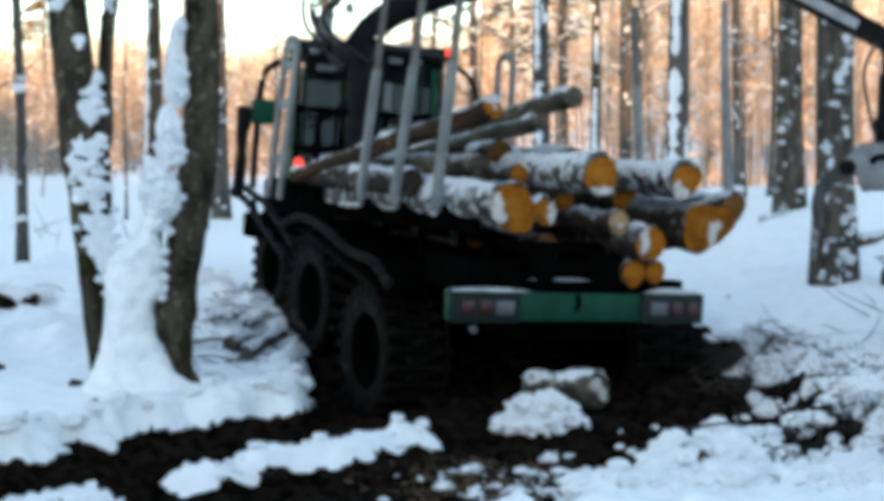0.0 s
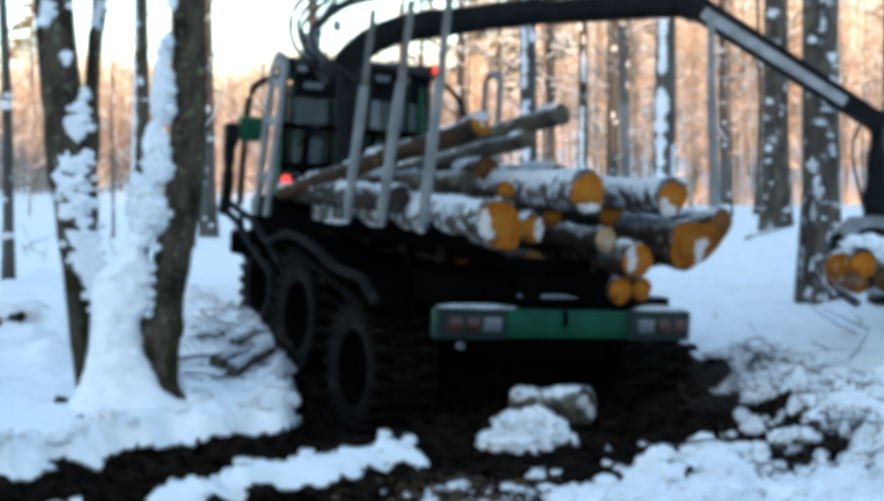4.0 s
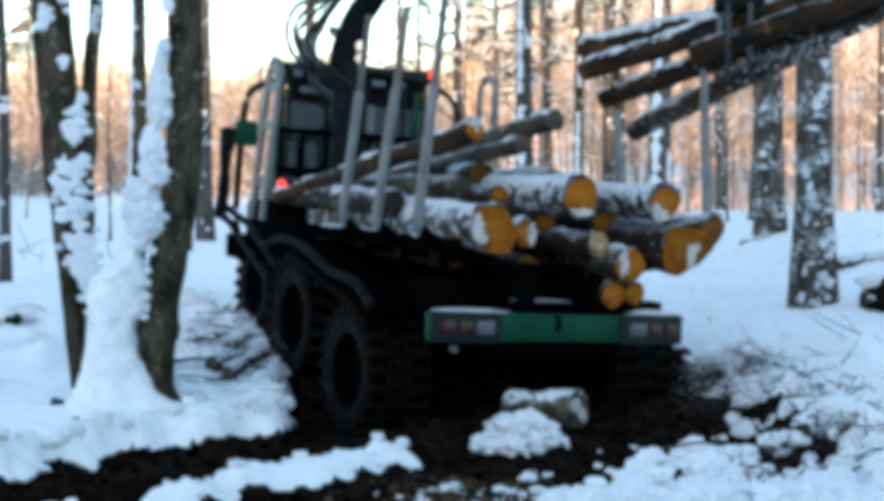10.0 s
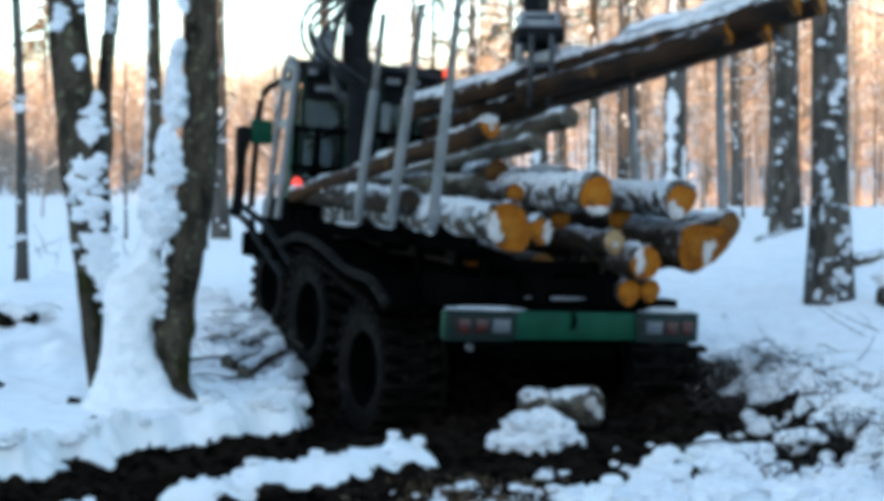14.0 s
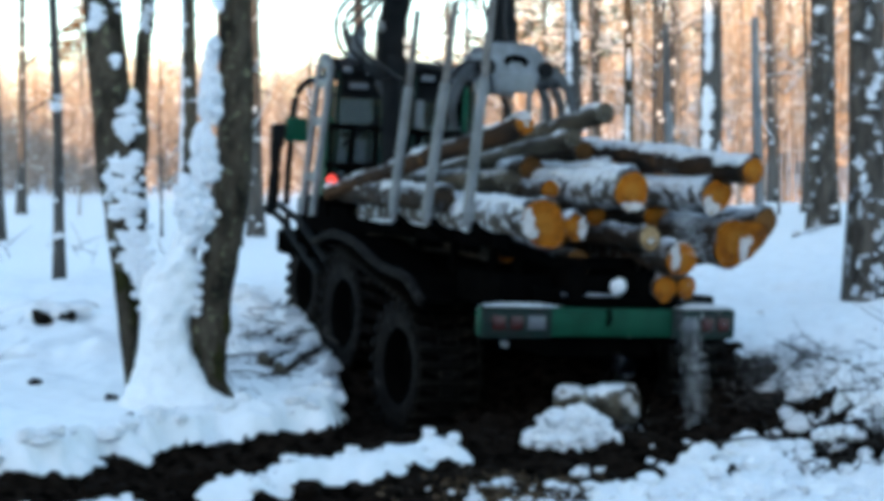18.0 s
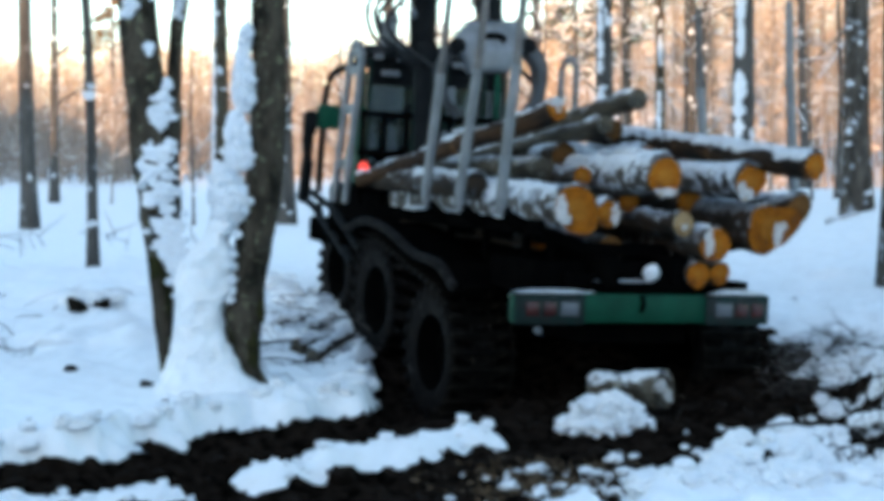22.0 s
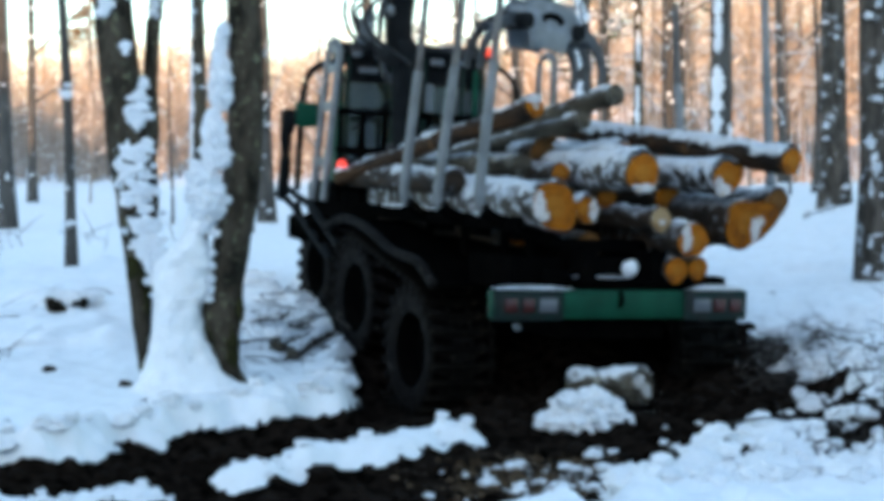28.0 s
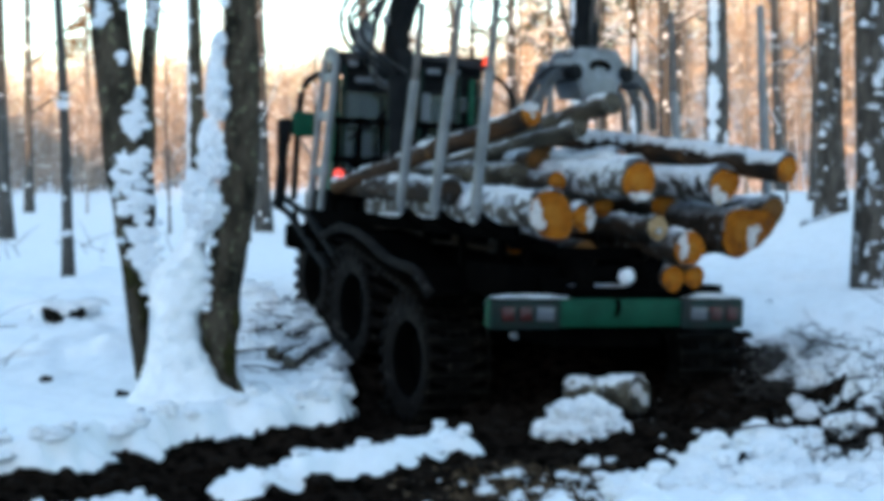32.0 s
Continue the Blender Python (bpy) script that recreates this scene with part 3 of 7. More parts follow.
def tree(x, y, r, h, lean=(0, 0), bark=None, seed=0.0, spots=(), limbs=5, label="", twigs=26, first=0.45, bend=0.12, group="forest trees", sub=14, flare=0.35, strips=(), snowy=False):
    z = ground_at(x, y)[0] - 0.12
    root = empty("tree", pose(x, y, z))
    rnd = random.Random(int(seed * 100) + 7)
    line, radii = [], []
    for i in range(sub + 1):
        f = i / sub
        line.append(Vector((lean[0] * f * h + bend * noise.noise(Vector((seed, f * 2.2, 0))), lean[1] * f * h + bend * noise.noise(Vector((seed + 9, f * 2.2, 3))), f * h)))
        radii.append(r * (1 - 0.72 * f) * (1 + flare * max(0, 1 - f * h / 0.55) ** 2))
    bm = bmesh.new()
    tube(bm, line, radii, 14, 0.10, seed)
    part("trunk", bm, bark or BARK, root)
    for b in range(limbs):
        f = first + (0.97 - first) * (b + rnd.random() * 0.6) / max(1, limbs)
        k = f * sub
        j = min(int(k), sub - 1)
        p = line[j].lerp(line[j + 1], k - j)
        a = rnd.random() * 6.283
        ln = h * (0.10 + 0.17 * rnd.random()) * (1.15 - f * 0.7)
        d = Vector((math.cos(a), math.sin(a), 0.35 + 0.5 * rnd.random())).normalized()
        bm = bmesh.new()
        q = curve_points([p, p + d * ln * 0.5 + Vector((0, 0, ln * 0.04)), p + d * ln + Vector((0, 0, ln * 0.2))], 3)
        tube(bm, q, [max(0.008, radii[j] * 0.38 * (1 - 0.85 * i / (len(q) - 1))) for i in range(len(q))], 6)
        limb = part("limb", bm, bark or BARK, root)
        ends = []
        if twigs:
            bm = bmesh.new()
            for _ in range(max(3, twigs // max(1, limbs))):
                s = q[1 + int(rnd.random() * (len(q) - 1))]
                e = Vector((rnd.uniform(-1, 1), rnd.uniform(-1, 1), rnd.uniform(-0.1, 0.9))).normalized() * ln * rnd.uniform(0.2, 0.5)
                tube(bm, [s, s + e * 0.5 + Vector((0, 0, 0.03)), s + e], [0.010, 0.007, 0.003], 4)
                if snowy:
                    ends.append((s, e))
            tagged(part("branchlet", bm, TWIG, limb, "thin bare branching twigs"), kind="stuff")
        if snowy:
            bm = bmesh.new()
            tube(bm, [v + Vector((0, 0, 0.03)) for v in q[1:]], [0.017 - 0.002 * i for i in range(len(q) - 1)], 5, 0.5, seed + b)
            for s, e in ends:
                if rnd.random() < 0.28:
                    tube(bm, [s + Vector((0, 0, 0.02)), s + e * 0.5 + Vector((0, 0, 0.055)), s + e * 0.9 + Vector((0, 0, 0.02))], [0.012, 0.018, 0.006], 4)
            tagged(part("snow", bm, SNOW, limb, "snow lying along the limb"), kind="stuff")
    for i, (hh, ang, w, ht) in enumerate(spots):
        p, rr, a, out = on_trunk(line, radii, hh, ang)
        bm = bmesh.new()
        lump(bm, p + out * (rr * 0.88), (rr * 0.26 + 0.012, w, ht), seed + i * 1.7, 3, 0.95, 2.3, Matrix.Rotation(a, 3, "Z"))
        part("snow_patch", bm, SNOW_DIMMED, root, "snow patch stuck on the bark")
    for i, (h0, h1, ang, half) in enumerate(strips):
        bm = bmesh.new()
        snow_strip(bm, line, radii, h0, h1, ang, half, seed + i * 3.3)
        part("snow_strip", bm, SNOW_DIMMED, root, "stripe of wind-blown snow on the bark")
    tagged(root, label or "bare forest tree with snow on its bark", "tree", group)
    return root


def build_near_tree():
    """Two stems from one snowed-in stool, packed with snow on the windward side."""
    x, y = -2.75, 12.0
    z = ground_at(x, y)[0] - 0.1
    root = empty("tree", pose(x, y, z))

    def stem(pts, radii, seed):
        bm = bmesh.new()
        line = curve_points(pts, 4)
        rr = [radii[0] + 0] * len(line)
        for i in range(len(line)):
            k = i / (len(line) - 1) * (len(radii) - 1)
            j = min(int(k), len(radii) - 2)
            rr[i] = radii[j] + (radii[j + 1] - radii[j]) * (k - j)
        tube(bm, line, rr, 20, 0.10, seed)
        part("trunk", bm, BARK, root, "dark mossy trunk")
        return line, rr

    dz = -z
    s1 = stem([(-0.385, 0, -0.1), (-0.383, 0, dz + 0.55), (-0.38, 0, dz + 0.73), (-0.378, 0, dz + 0.97), (-0.385, 0, dz + 1.45), (-0.385, 0, dz + 1.93), (-0.43, 0, dz + 2.41), (-0.48, 0, dz + 2.89), (-0.535, 0, dz + 3.36), (-0.56, 0, dz + 3.84), (-0.72, 0, dz + 6.4), (-0.8, 0.2, dz + 11)],
              [0.03, 0.035, 0.055, 0.086, 0.118, 0.175, 0.20, 0.18, 0.17, 0.162, 0.14, 0.07], 1.0)
    s2 = stem([(0.64, -0.05, -0.1), (0.57, -0.02, dz + 0.28), (0.475, 0, dz + 0.39), (0.37, 0, dz + 0.53), (0.32, 0, dz + 0.73), (0.315, 0, dz + 0.97), (0.341, 0, dz + 1.21), (0.386, 0, dz + 1.45), (0.43, 0, dz + 1.69), (0.482, 0, dz + 1.93), (0.548, 0, dz + 2.41), (0.577, 0, dz + 2.89), (0.579, 0, dz + 3.36), (0.577, 0, dz + 3.84), (0.66, 0, dz + 6.4), (0.9, 0.1, dz + 12)],
              [0.04, 0.05, 0.075, 0.105, 0.145, 0.172, 0.166, 0.16, 0.16, 0.16, 0.155, 0.148, 0.146, 0.142, 0.13, 0.07], 5.0)
    s3 = stem([(-0.33, 0.10, dz + 2.3), (-0.298, 0.12, dz + 2.6), (-0.285, 0.12, dz + 2.89), (-0.262, 0.12, dz + 3.27), (-0.236, 0.12, dz + 3.55), (-0.2, 0.12, dz + 3.84), (-0.05, 0.15, dz + 7), (0.05, 0.2, dz + 9)], [0.08, 0.085, 0.07, 0.065, 0.064, 0.064, 0.05, 0.03], 8.0)
    rnd = random.Random(4)
    for line, rr in (s1, s2):
        high = [v for v in line if v.z > dz + 6.0]
        for b in range(5):
            p = high[int(len(high) * (0.05 + 0.18 * b))]
            a = rnd.random() * 6.283
            q = curve_points([p, p + Vector((math.cos(a) * 0.9, math.sin(a) * 0.9, 0.7)), p + Vector((math.cos(a) * 2.2, math.sin(a) * 2.2, 1.3))], 3)
            bm = bmesh.new()
            tube(bm, q, [0.05 - 0.007 * i for i in range(len(q))], 6)
            part("limb", bm, BARK, root)
    drifts = [
        ("snow_drift", -0.10, 0.20, [(0.10, -1.0, 1.15), (0.19, -0.70, 0.85), (0.30, -0.54, 0.68), (0.43, -0.41, 0.47), (0.55, -0.36, 0.36), (0.69, -0.30, 0.26), (0.83, -0.27, 0.20), (0.98, -0.25, 0.17), (1.1, -0.23, 0.17), (1.19, -0.23, 0.25), (1.31, -0.26, 0.25), (1.43, -0.24, 0.27), (1.53, -0.17, 0.26), (1.62, -0.05, 0.24), (1.72, 0.02, 0.21), (1.84, 0.07, 0.25)]),
        ("snow_drift", -0.12, 0.13, [(1.72, 0.07, 0.25), (1.81, 0.10, 0.31), (1.93, 0.09, 0.42), (2.03, 0.08, 0.43), (2.12, 0.07, 0.39), (2.22, 0.07, 0.34), (2.3, 0.09, 0.23), (2.35, 0.10, 0.15)]),
        ("snow_drift", -0.12, 0.10, [(2.25, 0.27, 0.38), (2.32, 0.22, 0.43), (2.40, 0.21, 0.44), (2.62, 0.22, 0.41), (2.7, 0.24, 0.38), (2.77, 0.27, 0.35)]),
        ("snow_drift", -0.12, 0.10, [(2.75, 0.35, 0.44), (2.82, 0.29, 0.46), (2.93, 0.28, 0.46), (3.05, 0.28, 0.45), (3.16, 0.30, 0.44), (3.28, 0.32, 0.44), (3.38, 0.34, 0.45), (3.46, 0.36, 0.46), (3.51, 0.39, 0.43)]),
        ("snow_drift", -0.12, 0.07, [(3.71, 0.45, 0.49), (3.76, 0.41, 0.50), (3.82, 0.39, 0.49), (3.88, 0.38, 0.48), (3.97, 0.41, 0.47)]),
        ("snow_patch", -0.17, 0.07, [(1.36, -0.27, -0.21), (1.43, -0.30, -0.18), (1.51, -0.33, -0.13), (1.6, -0.42, -0.10), (1.69, -0.47, -0.11), (1.79, -0.46, -0.13), (1.86, -0.44, -0.16), (1.92, -0.38, -0.2), (1.96, -0.31, -0.25)]),
        ("snow_patch", -0.19, 0.075, [(1.99, -0.43, -0.30), (2.05, -0.51, -0.22), (2.13, -0.53, -0.18), (2.22, -0.53, -0.19), (2.31, -0.53, -0.23), (2.39, -0.52, -0.20), (2.46, -0.52, -0.18), (2.51, -0.47, -0.22)]),
        ("snow_patch", -0.17, 0.06, [(2.64, -0.40, -0.27), (2.7, -0.47, -0.23), (2.78, -0.50, -0.22), (2.84, -0.49, -0.22), (2.9, -0.36, -0.22), (2.97, -0.31, -0.23), (3.0, -0.28, -0.24)]),
        ("snow_patch", -0.165, 0.06, [(3.58, -0.65, -0.58), (3.64, -0.67, -0.51), (3.69, -0.67, -0.50), (3.75, -0.66, -0.53), (3.79, -0.63, -0.57)]),
        ("snow_patch", -0.165, 0.05, [(3.24, -0.41, -0.37), (3.29, -0.45, -0.36), (3.33, -0.44, -0.38)]),
        ("snow_patch", 0.02, 0.05, [(3.5, -0.28, -0.25), (3.58, -0.28, -0.19), (3.66, -0.25, -0.17), (3.8, -0.20, -0.13), (3.9, -0.18, -0.11)]),
        ("snow_patch", -0.165, 0.05, [(3.75, -0.42, -0.38), (3.81, -0.45, -0.37), (3.86, -0.44, -0.38)]),
    ]
    for i, (nm, y0, dep, st) in enumerate(drifts):
        bm = bmesh.new()
        if nm == "snow_drift":
            plaster(bm, [(dz + h, a, b) for h, a, b in st], y0, dep, 3.0 + i * 4.7, 40, 9, 0.09 if i == 0 else 0.17, 0.012 if i == 0 else 0.042)
        else:
            clotted(bm, [(dz + h, a, b) for h, a, b in st], y0 + 0.012, dep * 0.62, 3.0 + i * 4.7)
        part(nm, bm, SNOW if i == 0 else SNOW_DIMMED, root, "packed snow between the stems" if nm == "snow_drift" else "snow patch stuck on the bark")
    for i, (px_, h) in enumerate(((0.25, 1.16), (0.27, 1.24), (0.25, 1.33), (0.28, 1.45), (0.26, 1.55), (0.33, 1.72), (0.43, 2.0), (0.44, 2.38), (0.41, 2.52), (0.45, 2.86), (0.46, 3.02), (0.45, 3.4), (-0.24, 1.2), (-0.28, 1.32), (-0.25, 1.42), (-0.12, 1.68), (-0.15, 1.9), (-0.19, 2.08), (-0.21, 2.3), (-0.22, 2.72), (-0.46, 1.75), (-0.5, 2.15))):
        # crumbs at the ragged edges of the drifts
        bm = bmesh.new()
        lump(bm, (px_ + rnd.uniform(-0.015, 0.015), -0.16, dz + h), (rnd.uniform(0.03, 0.05), 0.04, rnd.uniform(0.022, 0.04)), i * 3.1, 3, 0.6, 2.0)
        part("snow_patch", bm, SNOW_DIMMED, root, "snow patch stuck on the bark")
    for i, (px_, h, w, ht) in enumerate(((0.28, 0.95, 0.075, 0.18), (0.33, 1.20, 0.090, 0.24), (0.30, 1.45, 0.05, 0.10), (0.42, 0.75, 0.075, 0.18), (0.36, 1.72, 0.04, 0.09), (-0.40, 1.45, 0.105, 0.11), (-0.33, 1.34, 0.05, 0.10), (-0.30, 1.15, 0.04, 0.12), (0.50, 1.05, 0.05, 0.10), (-0.42, 2.62, 0.05, 0.05))):
        bm = bmesh.new()
        lump(bm, (px_, -0.10, dz + h), (w * 0.6, 0.05, ht), 90 + i * 2.3, 3, 0.6, 2.4)
        part("moss", bm, MOSS, root, "patch of olive moss")
    tagged(root, "twin-stemmed mossy tree packed with wind-blown snow", "tree", "forest trees")


build_near_tree()
rt = random.Random(21)


def dots(n, top, size, mid=-92, spread=50):
    """Scattered snow spots on the side that faces the wind."""
    return [(top * (i + rt.random()) / n, mid + spread * rt.uniform(-1, 1), size * rt.uniform(0.35, 1.5), size * rt.uniform(0.35, 1.7)) for i in range(n)]


tree(6.1, 26.0, 0.245, 22, (0.0, 0), BARK_DUSTED, 1.3, dots(13, 0.22, 0.05), label="thick grey trunk dotted with snow patches")
tree(4.74, 18.0, 0.25, 21, (-0.008, 0), BARK_DUSTED, 2.1, dots(15, 0.075, 0.04, -95, 45) + dots(44, 0.30, 0.055, -92, 40), label="dark trunk streaked with wind-blown snow")
tree(1.52, 26.0, 0.17, 20, (0.0, 0), BARK_GREY, 3.7, dots(8, 0.3, 0.06), strips=((0.02, 0.16, -118, 34), (0.17, 0.33, -122, 30)), label="slim trunk with a long stripe of snow")
tree(3.25, 34.0, 0.13, 19, (0, 0), BARK, 4.9, dots(10, 0.34, 0.075), strips=((0.10, 0.18, -105, 40), (0.21, 0.25, -90, 40)), label="thin trunk patched with snow")
tree(4.58, 30.0, 0.25, 22, (0, 0), BARK_GREY, 5.6, (), strips=((0.0, 0.155, -125, 42), (0.165, 0.30, -118, 38), (0.0, 0.10, -50, 22)), label="tall trunk with one side plastered in snow")
tree(-5.67, 26.0, 0.145, 19, (0.006, 0), BARK, 6.2, dots(7, 0.3, 0.05), strips=((0.06, 0.21, -150, 42), (0.215, 0.27, -140, 30)), label="slim dark trunk with snow on one side")
tree(-6.84, 22.0, 0.09, 14, (-0.012, 0), BARK_GREY, 7.1, [(0.205, -90, 0.10, 0.06), (0.215, -60, 0.06, 0.04), (0.36, -70, 0.03, 0.05), (0.1, -100, 0.03, 0.04), (0.06, -90, 0.09, 0.05)], limbs=6, label="thin young tree with one snow knot")
tree(-6.72, 40.0, 0.23, 23, (0, 0), BARK_GREY, 8.4, dots(8, 0.2, 0.06), label="grey trunk standing behind the twin tree")
tree(-13.51, 38.0, 0.22, 22, (0.004, 0), BARK_GREY, 9.9, dots(3, 0.2, 0.05), limbs=7, label="straight grey pine trunk at the clearing edge")
tree(-3.73, 40.0, 0.17, 21, (0, 0), BARK_GREY, 10.3, dots(5, 0.3, 0.06), label="slim grey trunk behind the machine")
tree(11.0, 33.0, 0.2, 21, (0, 0), BARK_GREY, 11.5, dots(8, 0.3, 0.06), label="grey trunk at the slope's foot dotted with snow")
for x, y, r in ((12.4, 40, 0.11), (2.6, 44, 0.13), (5.6, 47, 0.16), (8.3, 42, 0.14), (0.4, 48, 0.12), (10.6, 46, 0.15), (-1.6, 52, 0.13), (13.6, 50, 0.17), (3.9, 55, 0.14), (7.2, 56, 0.13), (-10.5, 50, 0.12), (-17.5, 52, 0.16)):
    tree(x, y, r, 19 + 3 * rt.random(), (0.01 * rt.uniform(-1, 1), 0), BARK_GREY, 20 + x, dots(7, 0.4, 0.06), limbs=9, first=0.16, twigs=90, snowy=True, label="slender bare tree with snow on its branches")
for i in range(20):
    y = 32 + 22 * rt.random()
    x = (-0.31 + 0.62 * (i + 0.8 * rt.random()) / 20) * y
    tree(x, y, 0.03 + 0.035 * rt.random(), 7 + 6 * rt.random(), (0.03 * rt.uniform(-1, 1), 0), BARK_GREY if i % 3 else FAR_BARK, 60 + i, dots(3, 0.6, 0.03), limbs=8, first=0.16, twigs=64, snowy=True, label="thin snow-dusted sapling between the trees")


def evergreen(x, y, r, h, first, reach, seed, mat, label, snow=True):
    """A tree with drooping boughs of short needles or of foliage coloured as sunlit."""
    rnd = random.Random(seed)
    root = empty("tree", pose(x, y, ground_at(x, y)[0] - 0.15))
    bm = bmesh.new()
    line = [Vector((0.1 * noise.noise(Vector((seed, i * 0.4, 0))), 0, h * i / 10)) for i in range(11)]
    tube(bm, line, [r * (1 - 0.085 * i) for i in range(11)], 10, 0.1, seed)
    part("trunk", bm, BARK_GREY, root)
    for b in range(26):
        f = first + (0.98 - first) * (b + rnd.random()) / 26
        p = Vector((0, 0, h * f))
        a = rnd.random() * 6.283
        ln = reach * rnd.uniform(0.55, 1.1) * (1.15 - 0.75 * (f - first) / (1 - first))
        d = Vector((math.cos(a), math.sin(a), 0)) * ln
        q = curve_points([p, p + d * 0.5 + Vector((0, 0, 0.05 * ln)), p + d - Vector((0, 0, 0.16 * ln))], 4)
        bm = bmesh.new()
        tube(bm, q, [0.035 - 0.0035 * i for i in range(len(q))], 5)
        limb = part("limb", bm, BARK_GREY, root)
        V, Fc, bs = [], [], bmesh.new()
        for v in q[2:]:
            for _ in range(3):
                e = Vector((rnd.uniform(-1, 1), rnd.uniform(-1, 1), rnd.uniform(-0.5, 0.15))) * ln * 0.28
                for _ in range(16):
                    c = v + e * rnd.random()
                    t = Vector((rnd.uniform(-1, 1), rnd.uniform(-1, 1), rnd.uniform(-0.5, 0.7))) * 0.13
                    w = Vector((rnd.uniform(-1, 1), rnd.uniform(-1, 1), rnd.uniform(-1, 1))) * 0.03
                    k = len(V)
                    V.extend((c - w, c + w, c + t))
                    Fc.append((k, k + 1, k + 2))
                if snow and rnd.random() < 0.5:
                    tube(bs, [v + Vector((0, 0, 0.04)), v + e * 0.5 + Vector((0, 0, 0.06)), v + e * 0.8], [0.03, 0.045, 0.012], 5)
        me = bpy.data.meshes.new("foliage")
        me.from_pydata(V, [], Fc)
        me.materials.append(mat)
        ob = new("foliage", me)
        ob.parent = limb
        tagged(ob, kind="stuff")
        if snow:
            tagged(part("snow", bs, SNOW, limb, "snow lying on the bough"), kind="stuff")
        else:
            bs.free()
    tagged(root, label, "tree", "forest trees")


# Orange-brown holds the sunlight on a far conifer crown in its colour.
SUNLIT_CROWN = material("dry_oak_leaf", (0.34, 0.17, 0.06), 0.9, scale=2, amount=0.4, bump=0)
evergreen(1.9, 50.0, 0.14, 16, 0.30, 2.3, 301, NEEDLE, "tall pine with drooping snow-dusted boughs")
evergreen(4.4, 58.0, 0.15, 17, 0.34, 2.4, 302, NEEDLE, "tall pine with drooping snow-dusted boughs")
evergreen(3.4, 47.0, 0.12, 15, 0.36, 1.9, 306, NEEDLE, "tall pine with drooping snow-dusted boughs")
evergreen(0.7, 56.0, 0.14, 17, 0.36, 2.2, 307, NEEDLE, "tall pine with drooping snow-dusted boughs")
evergreen(7.2, 62.0, 0.15, 18, 0.46, 2.2, 308, NEEDLE, "tall pine with drooping snow-dusted boughs")
evergreen(-1.0, 60.0, 0.14, 16, 0.42, 2.0, 304, NEEDLE, "tall pine with drooping snow-dusted boughs")
evergreen(-21.0, 72.0, 0.14, 10.5, 0.66, 1.6, 305, SUNLIT_CROWN, "far tree with an orange-brown crown coloured as sunlit", False)


